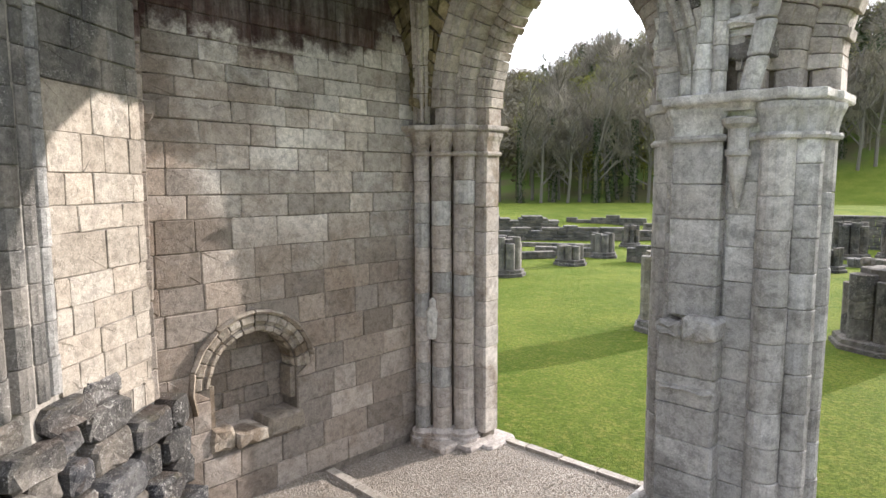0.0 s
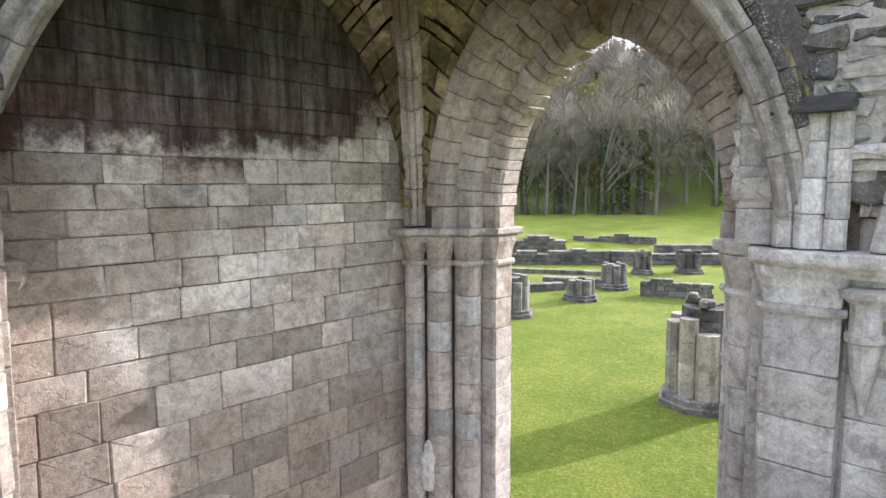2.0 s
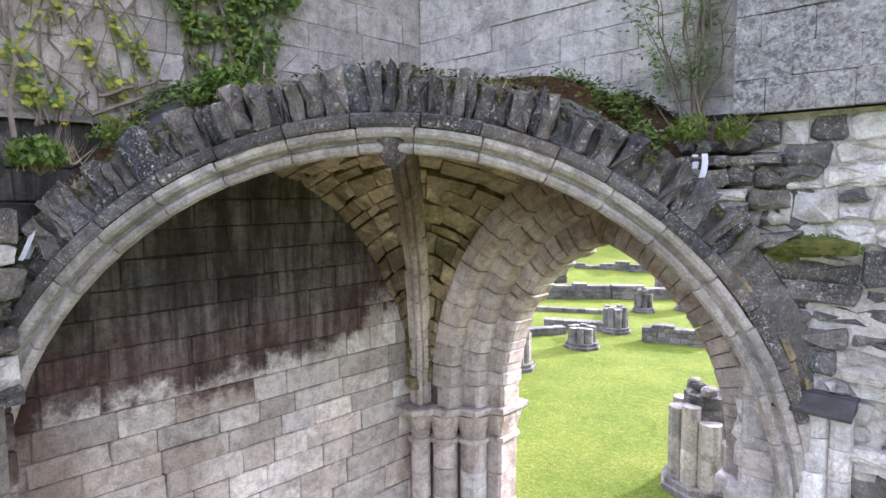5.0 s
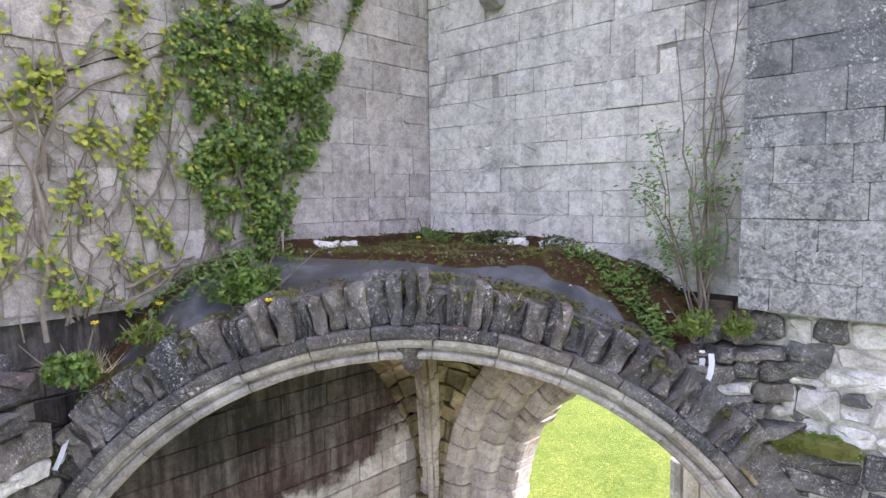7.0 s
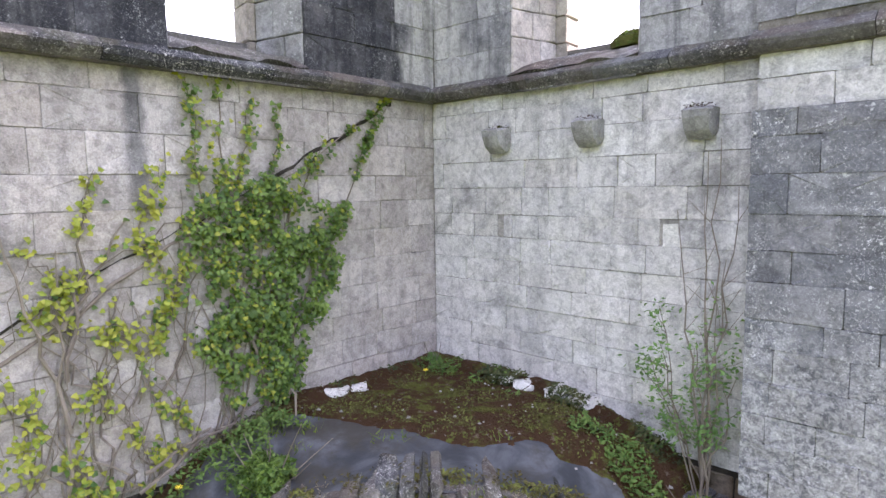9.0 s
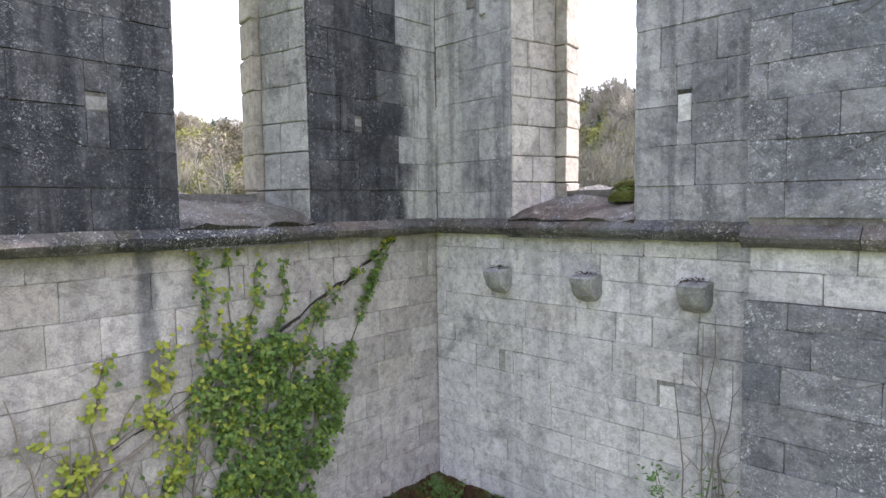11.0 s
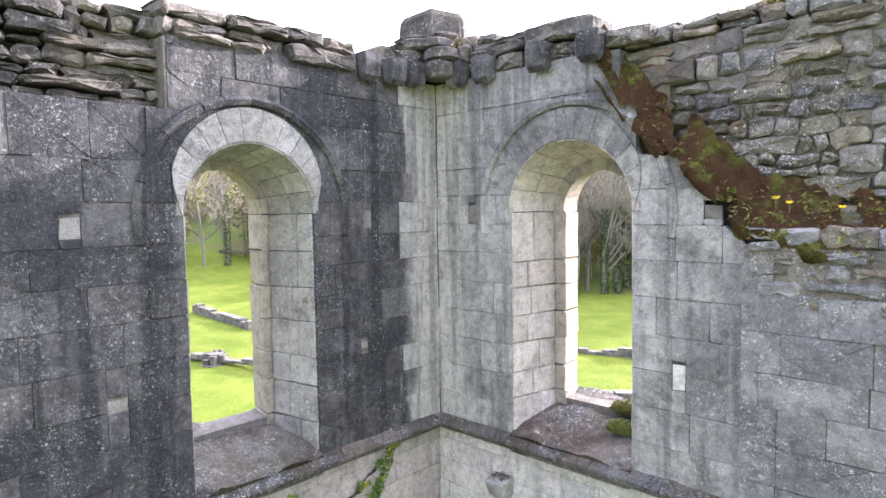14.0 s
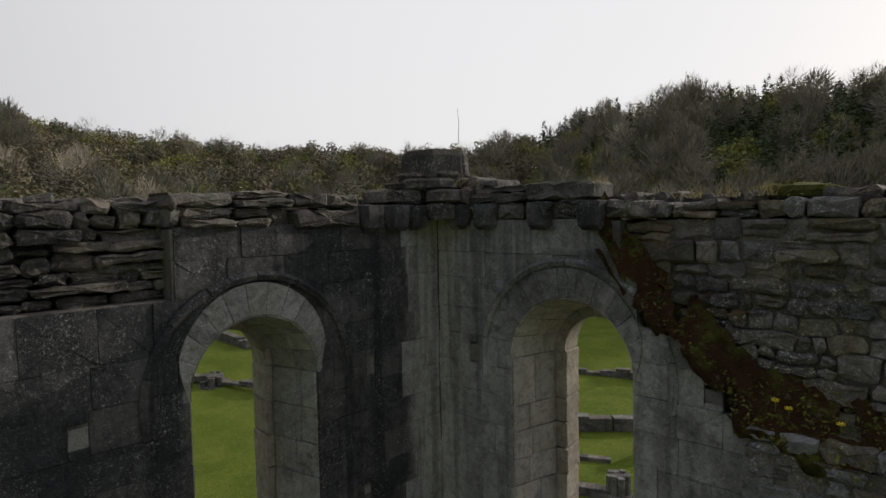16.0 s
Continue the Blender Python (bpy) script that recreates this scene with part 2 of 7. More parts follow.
M_RUBBLE_M = stone("mossy_rubble", (0.105, 0.1, 0.093), (0.2, 0.19, 0.172), (0.048, 0.046, 0.043), 0.48, 0.66, 1.0, (0.62, 0.59, 0.52), spread=0.55, moss=0.8, pits=0.9)
M_RUBBLE_L = stone("lichened_rubble", (0.088, 0.09, 0.098), (0.165, 0.164, 0.162), (0.038, 0.04, 0.046), 0.48, 0.66, 1.0, (0.62, 0.605, 0.56), spread=0.45, moss=0.15, pits=0.9)
M_RUBBLE_P = stone("pale_rubble", (0.55, 0.54, 0.52), (0.7, 0.69, 0.67), (0.11, 0.11, 0.112), 0.52, 0.66, 0.7, (0.62, 0.61, 0.58), spread=0.45, moss=0.45, pits=0.8)
M_RING = stone("black_weathered_stone", (0.055, 0.057, 0.064), (0.125, 0.126, 0.13), (0.022, 0.023, 0.028), 0.43, 0.6, 1.0, (0.55, 0.54, 0.51), spread=0.45, moss=0.3, pits=0.9)
M_RIB = stone("rib_stone", (0.380, 0.362, 0.341), (0.500, 0.482, 0.461), (0.130, 0.125, 0.120), 0.52, 0.7, 0.4, (0.600, 0.600, 0.570), spread=0.3, green=0.4, streak=0.35)
M_VAULT = stone("vault_web", (0.25, 0.2, 0.11), (0.46, 0.38, 0.235), (0.055, 0.042, 0.022), 0.45, 0.58, 0.0, islands=True, spread=0.85, green=0.8)
M_CROWN = stone("stained_crown_stone", (0.17, 0.13, 0.08), (0.27, 0.215, 0.14), (0.07, 0.05, 0.03), 0.48, 0.66, 0.0, spread=0.3)
M_HOLE = stone("hole_fill", (0.18, 0.178, 0.17), (0.25, 0.25, 0.24), (0.18, 0.18, 0.18), 0.52, 0.68, 0.0, spread=0.2)
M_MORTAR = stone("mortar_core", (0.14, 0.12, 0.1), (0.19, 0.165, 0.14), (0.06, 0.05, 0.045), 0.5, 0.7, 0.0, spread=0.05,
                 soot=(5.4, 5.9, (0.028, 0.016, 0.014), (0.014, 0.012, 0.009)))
M_MORTAR_P = stone("pale_mortar", (0.27, 0.26, 0.245), (0.34, 0.33, 0.31), (0.1, 0.1, 0.1), 0.5, 0.7, 0.0, spread=0.05)
M_MORTAR_R = stone("rubble_mortar", (0.085, 0.08, 0.072), (0.15, 0.143, 0.13), (0.042, 0.04, 0.036), 0.45, 0.65, 0.9, (0.5, 0.49, 0.46), spread=0.05, moss=0.3, pits=0.9)
M_MORTAR_S = stone("pale_rubble_mortar", (0.52, 0.505, 0.48), (0.63, 0.615, 0.59), (0.15, 0.147, 0.14), 0.48, 0.66, 0.7, (0.55, 0.54, 0.5), spread=0.05, moss=0.2, pits=0.9)
M_MORTAR_D = stone("dark_mortar", (0.09, 0.09, 0.09), (0.14, 0.14, 0.135), (0.040, 0.040, 0.042), 0.45, 0.65, 0.3, spread=0.05)


def lead_mat():
    n = Nodes("lead_sheet")
    a = n.noise(3.0, 5.0, 0.65, warp=0.5)
    col = n.mix(n.step(a, 0.35, 0.65), (0.032, 0.035, 0.041), (0.1, 0.106, 0.117))
    col = n.mix(n.math("MULTIPLY", n.step(n.noise(1.4, 6.0, 0.7), 0.48, 0.62), 0.85), col, (0.045, 0.04, 0.032))
    return n.finish(col, n.step(a, 0.3, 0.7, 0.45, 0.7), n.noise(9.0, 3.0), 0.3, 0.02, 0.4)


def moss_mat():
    n = Nodes("moss_and_soil")
    a = n.noise(3.2, 6.0, 0.7, warp=0.4)
    col = n.mix(n.step(a, 0.5, 0.66), (0.07, 0.038, 0.02), (0.1, 0.11, 0.024))
    col = n.mix(n.step(n.noise(7.0, 5.0, 0.7), 0.58, 0.66), col, (0.13, 0.15, 0.03))
    col = n.mix(n.math("MULTIPLY", n.step(n.noise(11.0, 4.0, 0.75), 0.6, 0.66), 0.6), col, (0.2, 0.16, 0.12))
    return n.finish(col, 0.97, n.math("ADD", n.noise(45.0, 4.0, 0.7), n.noise(9.0, 4.0)), 1.0, 0.05, 0.1)


def grass_mat():
    n = Nodes("mown_grass")
    col = n.mix(n.step(n.noise(0.35, 5.0, 0.6), 0.35, 0.65), (0.125, 0.185, 0.02), (0.205, 0.25, 0.038))
    col = n.mix(n.math("MULTIPLY", n.step(n.noise(5.0, 5.0, 0.7), 0.45, 0.7), 0.7), col, (0.3, 0.285, 0.065))
    col = n.mix(n.math("MULTIPLY", n.step(n.noise(15.0, 6.0, 0.8), 0.42, 0.58), 0.6), col, (0.04, 0.08, 0.008))
    col = n.mix(n.math("MULTIPLY", n.step(n.noise(1.1, 6.0, 0.75), 0.5, 0.68), 0.45), col, (0.085, 0.135, 0.016))
    far = n.math("ADD", n.math("MULTIPLY", n.axis(0), -0.69), n.math("MULTIPLY", n.axis(1), 0.72))
    across = n.math("ADD", n.math("MULTIPLY", n.axis(0), 0.724), n.math("MULTIPLY", n.axis(1), 0.69))
    far = n.math("SUBTRACT", far, n.step(across, -25.0, -8.0, 24.0, 0.0))
    scrub = n.math("MULTIPLY", n.step(n.math("ADD", far, n.math("MULTIPLY", n.noise(0.15, 4.0), 12.0)), 89.0, 99.0), 0.92)
    col = n.mix(scrub, col, n.mix(n.step(n.noise(0.12, 5.0), 0.4, 0.6), (0.15, 0.14, 0.075), (0.13, 0.19, 0.045)))
    return n.finish(col, 0.95, n.math("ADD", n.noise(60.0, 4.0, 0.8), n.noise(14.0, 3.0)), 1.0, 0.06, 0.1)


def gravel_mat():
    n = Nodes("gravel")
    c = n.cells(55.0)
    col = n.mix(n.step(c, 0.1, 0.7), (0.4, 0.34, 0.28), (0.2, 0.17, 0.14))
    col = n.mix(n.step(n.noise(40.0, 3.0, 0.7), 0.4, 0.65), col, (0.46, 0.42, 0.37))
    col = n.mix(n.math("MULTIPLY", n.step(n.noise(0.9, 4.0), 0.45, 0.65), 0.35), col, (0.2, 0.17, 0.14))
    return n.finish(col, 0.95, n.math("SUBTRACT", n.noise(50.0, 3.0), c), 0.9, 0.03, 0.2)


def plain(name, a, b, scale=8.0, rough=0.85, leafy=0.0, per_island=True):
    n = Nodes(name)
    r = n.isle() if per_island else n.rnd()
    col = n.mix(r, a, b)
    col = n.mix(0.5, col, n.step(n.noise(scale, 4.0, 0.6), 0.3, 0.7, 0.6, 1.35), "MULTIPLY")
    m = n.finish(col, rough)
    if leafy:
        n.b.inputs["Subsurface Weight"].default_value = 0.0
        tr = n.t.nodes.new("ShaderNodeBsdfTranslucent")
        n.put(n.mix(1.0, col, (1.0, 1.0, 0.45), "MULTIPLY"), tr.inputs[0])
        ms = n.t.nodes.new("ShaderNodeMixShader")
        ms.inputs[0].default_value = leafy
        n.put(n.b.outputs[0], ms.inputs[1]), n.put(tr.outputs[0], ms.inputs[2])
        n.put(ms.outputs[0], n.t.nodes["Material Output"].inputs[0])
    return m


M_LEAD, M_MOSS, M_GRASS, M_GRAVEL = lead_mat(), moss_mat(), grass_mat(), gravel_mat()
M_IVY = plain("ivy_leaf", (0.04, 0.09, 0.018), (0.17, 0.25, 0.045), 6.0, 0.45, 0.2)
M_IVY_Y = plain("young_ivy_leaf", (0.22, 0.28, 0.03), (0.36, 0.36, 0.05), 6.0, 0.5, 0.25)
M_SHRUB = plain("shrub_leaf", (0.08, 0.17, 0.045), (0.17, 0.28, 0.075), 6.0, 0.55, 0.3)
M_TUFT = plain("grass_tuft", (0.08, 0.14, 0.02), (0.19, 0.24, 0.045), 6.0, 0.7, 0.3)
M_DRY = plain("dry_grass", (0.3, 0.25, 0.16), (0.42, 0.36, 0.25), 6.0, 0.8, 0.2)
M_FLOWER = plain("dandelion", (0.75, 0.58, 0.02), (0.85, 0.68, 0.04), 6.0, 0.6, 0.1)
M_STEM = plain("ivy_stem", (0.14, 0.115, 0.09), (0.23, 0.195, 0.155), 20.0, 0.9)
M_BARK = plain("bark", (0.14, 0.13, 0.108), (0.22, 0.205, 0.172), 9.0, 0.95)
M_TWIG = plain("twigs", (0.2, 0.182, 0.142), (0.31, 0.282, 0.22), 1.0, 0.95, 0.0)
M_BUD = plain("budding_twigs", (0.2, 0.2, 0.07), (0.33, 0.33, 0.1), 1.0, 0.9, 0.1)
M_CONIFER = plain("conifer_needles", (0.05, 0.075, 0.04), (0.11, 0.14, 0.065), 1.0, 0.85, 0.0)
M_WOODS_IVY = plain("tree_ivy", (0.022, 0.04, 0.014), (0.05, 0.075, 0.025), 1.0, 0.7)
M_METAL = plain("zinc_strip", (0.5, 0.52, 0.55), (0.6, 0.62, 0.65), 5.0, 0.45)
M_WHITE = stone("white_lime", (0.6, 0.59, 0.56), (0.68, 0.67, 0.64), (0.3, 0.28, 0.25), 0.55, 0.7, 0.0, spread=0.1)
M_RUIN = stone("ruin_stone", (0.11, 0.107, 0.1), (0.19, 0.184, 0.17), (0.045, 0.045, 0.047), 0.44, 0.64, 0.7, (0.36, 0.355, 0.33), spread=0.5, islands=True)
M_RUIN_G = stone("grey_ruin_shaft", (0.17, 0.165, 0.155), (0.26, 0.25, 0.235), (0.06, 0.06, 0.06), 0.46, 0.64, 0.6, (0.45, 0.44, 0.42), streak=0.4, spread=0.45)
M_RUIN_P = stone("pale_ruin_shaft", (0.34, 0.31, 0.26), (0.44, 0.41, 0.36), (0.1, 0.095, 0.085), 0.47, 0.64, 0.4, (0.55, 0.53, 0.48), streak=0.4, spread=0.4)


# ---- building helpers ----
def solid(name, verts, faces, material, parent=None, label="", smooth=False):
    me = bpy.data.meshes.new(name)
    me.from_pydata([tuple(v) for v in verts], [], faces)
    me.materials.append(material)
    if smooth:
        me.polygons.foreach_set("use_smooth", [True] * len(me.polygons))
    ob = new(name, me)
    if parent is not None:
        ob.parent = parent
    return tagged(ob, label) if label else ob


def empty(name, place=(0, 0, 0)):
    ob = new(name)
    ob.location = place
    return ob


class Heap:
    """Collects many small shapes into one mesh."""

    def __init__(self):
        self.v, self.f = [], []

    def add(self, verts, faces):
        k = len(self.v)
        self.v += [tuple(p) for p in verts]
        self.f += [tuple(i + k for i in q) for q in faces]

    def tube(self, a, b, ra, rb, sides=5):
        a, b = Vector(a), Vector(b)
        w = (b - a).normalized()
        s = w.orthogonal().normalized()
        t = w.cross(s)
        ring = [s * math.cos(2 * math.pi * i / sides) + t * math.sin(2 * math.pi * i / sides) for i in range(sides)]
        self.add([a + q * ra for q in ring] + [b + q * rb for q in ring],
                 [(i, (i + 1) % sides, sides + (i + 1) % sides, sides + i) for i in range(sides)])

    def path(self, pts, r0, r1, sides=5):
        pts = [Vector(p) for p in pts]
        n = len(pts) - 1
        s = (pts[1] - pts[0]).normalized().orthogonal().normalized()
        verts = []
        for i, p in enumerate(pts):
            w = (pts[min(n, i + 1)] - pts[max(0, i - 1)]).normalized()
            s = (s - w * s.dot(w)).normalized()
            t, r = w.cross(s), r0 + (r1 - r0) * i / n
            verts += [p + (s * math.cos(2 * math.pi * k / sides) + t * math.sin(2 * math.pi * k / sides)) * r for k in range(sides)]
        self.add(verts, [(i * sides + k, i * sides + (k + 1) % sides, (i + 1) * sides + (k + 1) % sides, (i + 1) * sides + k) for i in range(n) for k in range(sides)])

    def leaf(self, p, size, normal, rng, lobes=True):
        n = (Vector(normal) + Vector((rng.uniform(-1, 1), rng.uniform(-1, 1), rng.uniform(-0.6, 1))) * 0.75).normalized()
        s = n.orthogonal().normalized()
        s = Matrix.Rotation(rng.uniform(0, 6.28), 3, n) @ s
        t = n.cross(s)
        p = Vector(p)
        if lobes:
            k = [(0, -0.5, 0), (0.5, -0.3, 0.08), (0.32, 0.1, 0), (0, 0.6, -0.1), (-0.32, 0.1, 0), (-0.5, -0.3, 0.08)]
            self.add([p + (s * a + t * b + n * c) * size for a, b, c in k], [(0, 1, 2, 3), (0, 3, 4, 5)])
        else:
            k = [(0, -0.5, 0), (0.22, 0, 0.05), (0, 0.5, 0), (-0.22, 0, 0.05)]
            self.add([p + (s * a + t * b + n * c) * size for a, b, c in k], [(0, 1, 2, 3)])

    def made(self, name, material, parent=None, label="", smooth=False):
        return solid(name, self.v, self.f, material, parent, label, smooth)


class Arch:
    """An arched opening in wall coordinates: centre u, half width a, springing zs, radius r (r == a: round), base zb."""

    def __init__(self, uc, a, zs, r=None, zb=-9.0):
        self.uc, self.a, self.zs, self.zb = uc, a, zs, zb
        self.r = a if r is None else r

    def top(self, u):
        k = abs(u - self.uc)
        c = self.r - self.a
        return self.zs + math.sqrt(max(0.0, self.r ** 2 - (k + c) ** 2))

    def apex(self):
        return self.top(self.uc)

    def holds(self, u, v, grow=0.0):
        k, a = abs(u - self.uc), self.a + grow
        if k >= a or v < self.zb - grow:
            return False
        if v <= self.zs:
            return True
        return (k + self.r - self.a) ** 2 + (v - self.zs) ** 2 < (self.r + grow) ** 2

    def push(self, u, v, grow=0.0):
        """Moves a point out of the opening, sideways or along the arc's radius."""
        if not self.holds(u, v, grow):
            return u, v
        s = 1 if u >= self.uc else -1
        if v <= self.zs:
            return self.uc + s * (self.a + grow), v
        c = self.uc - s * (self.r - self.a)
        du, dv = u - c, v - self.zs
        k = (self.r + grow) / max(1e-6, math.hypot(du, dv))
        return c + du * k, self.zs + dv * k

    def arc(self, side, t, grow=0.0):
        """The point at t (0 springing, 1 apex) on the side -1 or 1, and the outward direction there."""
        c = self.uc - side * (self.r - self.a)
        end = math.acos(max(-1.0, min(1.0, (self.r - self.a) / self.r)))
        th = end * t
        n = (side * math.cos(th), math.sin(th))
        return (c + n[0] * (self.r + grow), self.zs + n[1] * (self.r + grow)), n

    def length(self, grow=0.0):
        return (self.r + grow) * math.acos(max(-1.0, min(1.0, (self.r - self.a) / self.r)))


def west(x0):
    return lambda u, v, d: Vector((x0 + d, -u, v))


def north(y0):
    return lambda u, v, d: Vector((u, y0 - d, v))


def area(poly):
    return 0.5 * sum(poly[i][0] * poly[(i + 1) % len(poly)][1] - poly[(i + 1) % len(poly)][0] * poly[i][1] for i in range(len(poly)))


def piece(name, poly, place, depth, rng, material, parent, worn=0.006, chamfer=0.009, rough=0.006, back=-0.05):
    """One dressed stone: its outline in wall coordinates, standing proud by depth, with worn edges and an uneven face."""
    if abs(area(poly)) < 0.006:
        return None
    cu = sum(p[0] for p in poly) / len(poly)
    cv = sum(p[1] for p in poly) / len(poly)
    n = len(poly)
    rim = [(u + rng.uniform(-worn, worn), v + rng.uniform(-worn, worn)) for u, v in poly]
    vs = [place(u, v, back) for u, v in rim]
    vs += [place(u, v, depth - chamfer * rng.uniform(0.7, 1.6)) for u, v in rim]
    ins = []
    for u, v in rim:
        k = math.hypot(u - cu, v - cv) + 1e-6
        s = max(0.3, 1 - chamfer * rng.uniform(1.0, 1.9) / k)
        ins.append((cu + (u - cu) * s, cv + (v - cv) * s))
    vs += [place(u, v, depth + rng.uniform(-rough, rough)) for u, v in ins]
    vs.append(place(cu, cv, depth + rng.uniform(-rough, rough) * 1.5))
    fs = []
    for i in range(n):
        j = (i + 1) % n
        fs += [(i, j, n + j, n + i), (n + i, n + j, 2 * n + j, 2 * n + i), (2 * n + i, 2 * n + j, 3 * n)]
    return solid(name, vs, fs, material, parent)


def outline(u0, u1, v0, v1, step=0.2, cut=0.012):
    """A rectangle's outline with clipped corners and points along its sides."""
    pts = []

    def side(a, b):
        k = max(1, int(math.hypot(b[0] - a[0], b[1] - a[1]) / step))
        pts.extend((a[0] + (b[0] - a[0]) * i / k, a[1] + (b[1] - a[1]) * i / k) for i in range(k))
        pts.append(b)

    side((u0 + cut, v0), (u1 - cut, v0)), side((u1, v0 + cut), (u1, v1 - cut))
    side((u1 - cut, v1), (u0 + cut, v1)), side((u0, v1 - cut), (u0, v0 + cut))
    return pts


def courses(z0, z1, mean, rng, vary=0.18):
    zs, z = [z0], z0
    while z < z1 - mean * 0.6:
        z += mean * rng.uniform(1 - vary, 1 + vary)
        zs.append(min(z, z1))
    zs[-1] = z1
    return list(zip(zs[:-1], zs[1:]))


def lay(parent, place, u0, u1, levels, long, rng, material, openings=(), holes=(), gap=0.008, proud=0.014, inside=None, name="block", trim=None, **kw):
    """Lays courses of stones over a stretch of wall, round its openings (arch, extra, head only) and putlog holes."""
    def stone_at(a, b, v0, v1, heads=()):
        if b - a < 0.05 or v1 - v0 < 0.04:
            return
        mid = ((a + b) / 2, (v0 + v1) / 2)
        if inside and not inside(*mid):
            return
        poly = outline(a + gap / 2, b - gap / 2, v0 + gap / 2, v1 - gap / 2, 0.16 if heads else 0.24)
        for arch, grow in heads:
            def gone(p):
                return p[1] > arch.zs and arch.holds(p[0], p[1], grow)
            hit = [gone(p) for p in poly]
            if all(hit) or gone(mid) and sum(hit) > 0.75 * len(hit):
                return
            poly = [arch.push(p[0], p[1], grow) if g else p for p, g in zip(poly, hit)]
        if trim:
            poly = [(p[0], min(p[1], trim(p[0]) + rng.uniform(-0.03, 0.03))) for p in poly]
        mat = material(mid[0], mid[1], rng) if callable(material) else material
        piece(name, poly, place, proud + rng.uniform(-0.006, 0.009), rng, mat, parent, **kw)

    for v0, v1 in levels:
        bars, heads = [], []
        for arch, grow, head_only in openings:
            if v1 > arch.zs and v0 < arch.apex() + grow:
                heads.append((arch, grow))
            if not head_only and v0 < arch.zs and (v0 + v1) / 2 > arch.zb:
                bars.append((arch.uc - arch.a - grow, arch.uc + arch.a + grow, None))
        for hu0, hu1, hv0, hv1 in holes:
            if v0 < hv1 - 0.02 and v1 > hv0 + 0.02:
                bars.append((hu0, hu1, (hv0, hv1)))
        spans, u = [], u0
        for a, b, h in sorted(bars, key=lambda q: q[0]):
            if a > u:
                spans.append((u, min(a, u1)))
            if h:
                stone_at(a, b, v0, min(h[0], v1)), stone_at(a, b, max(h[1], v0), v1)
            u = max(u, b)
        if u < u1:
            spans.append((u, u1))
        for a, b in spans:
            u = a
            first = rng.uniform(0.35, 1.0)
            while u < b - 0.01:
                w = long * rng.uniform(0.6, 1.45) * first
                first = 1.0
                e = min(u + w, b)
                if b - e < 0.16:
                    e = b
                stone_at(u, e, v0, v1, heads)
                u = e


def rubble(parent, place, u0, u1, z0, z1, rng, material, thick=0.16, long=0.34, depth=None, inside=None, name="stone", deep=0.13):
    """Rough rubble: broken, uneven stones in wavering courses that stand out by different depths."""
    def stone_at(a, b, low, top):
        m = ((a + b) / 2, (low + top) / 2)
        if inside and not inside(*m):
            return
        base = depth(*m) if depth else 0.0
        lim = 0.3 * (top - low)
        poly = outline(a + 0.006, b - 0.006, low, top, 0.1, min(0.03, lim))
        wave = 0.035 * noise.noise(Vector((m[0] * 1.7, m[1] * 3.0, 4.0)))
        poly = [(p[0] + rng.gauss(0, 0.011), p[1] + rng.gauss(0, 0.009) + wave) for p in poly]
        mat = material(m[0], m[1], rng) if callable(material) else material
        piece(name, poly, place, base + deep * rng.random() ** 1.4, rng, mat, parent, worn=0.008, chamfer=rng.uniform(0.012, 0.035), rough=min(0.022, deep * 0.22), back=base - 0.35)

    for v0, v1 in courses(z0, z1, thick, rng, 0.35):
        u = u0 - rng.uniform(0, long)
        while u < u1:
            w = long * rng.choice((0.4, 0.6, 0.8, 1.0, 1.3, 1.8)) * rng.uniform(0.85, 1.15)
            a, b = max(u, u0), min(u + w, u1)
            u += w
            if b - a < 0.06:
                continue
            low, top = v0 + rng.uniform(-0.012, 0.015), v1 - rng.uniform(-0.01, 0.03)
            if rng.random() < 0.22 and top - low > 0.14:
                cut = low + (top - low) * rng.uniform(0.4, 0.6)
                stone_at(a, b, low, cut - 0.005), stone_at(a, b, cut + 0.005, top)
            else:
                stone_at(a, b, low, top)


def core(name, u0, u1, z0, z1, openings, place, front, back, material, samples=14):
    """A wall's body with its openings cut through, between two depths."""
    us = {u0, u1}
    for o in openings:
        for i in range(samples + 1):
            k = -math.cos(math.pi * i / samples)
            us.add(min(max(o.uc + o.a * k, u0), u1))
    us = sorted(us)
    h = Heap()

    def slab(ua, ub, la, lb, ta, tb):
        p = [place(u, v, d) for d in (front, back) for u, v in ((ua, la), (ub, lb), (ub, tb), (ua, ta))]
        h.add(p, [(0, 1, 2, 3), (7, 6, 5, 4), (0, 4, 5, 1), (3, 2, 6, 7), (0, 3, 7, 4), (1, 5, 6, 2)])

    for ua, ub in zip(us[:-1], us[1:]):
        if ub - ua < 1e-5:
            continue
        mid = (ua + ub) / 2
        o = next((o for o in openings if abs(mid - o.uc) < o.a), None)
        if o is None:
            slab(ua, ub, z0, z0, z1, z1)
        else:
            if o.zb > z0:
                slab(ua, ub, z0, z0, o.zb, o.zb)
            slab(ua, ub, o.top(ua), o.top(ub), z1, z1)
    return tagged(h.made(name, material), kind="structure")


def swept(name, rings, material, parent, label=""):
    """A solid through closed rings of points, with both ends capped."""
    n = len(rings[0])
    vs = [p for r in rings for p in r]
    fs = [(k * n + i, k * n + (i + 1) % n, (k + 1) * n + (i + 1) % n, (k + 1) * n + i) for k in range(len(rings) - 1) for i in range(n)]
    fs += [tuple(range(n - 1, -1, -1)), tuple(range((len(rings) - 1) * n, len(rings) * n))]
    return solid(name, vs, fs, material, parent, label)


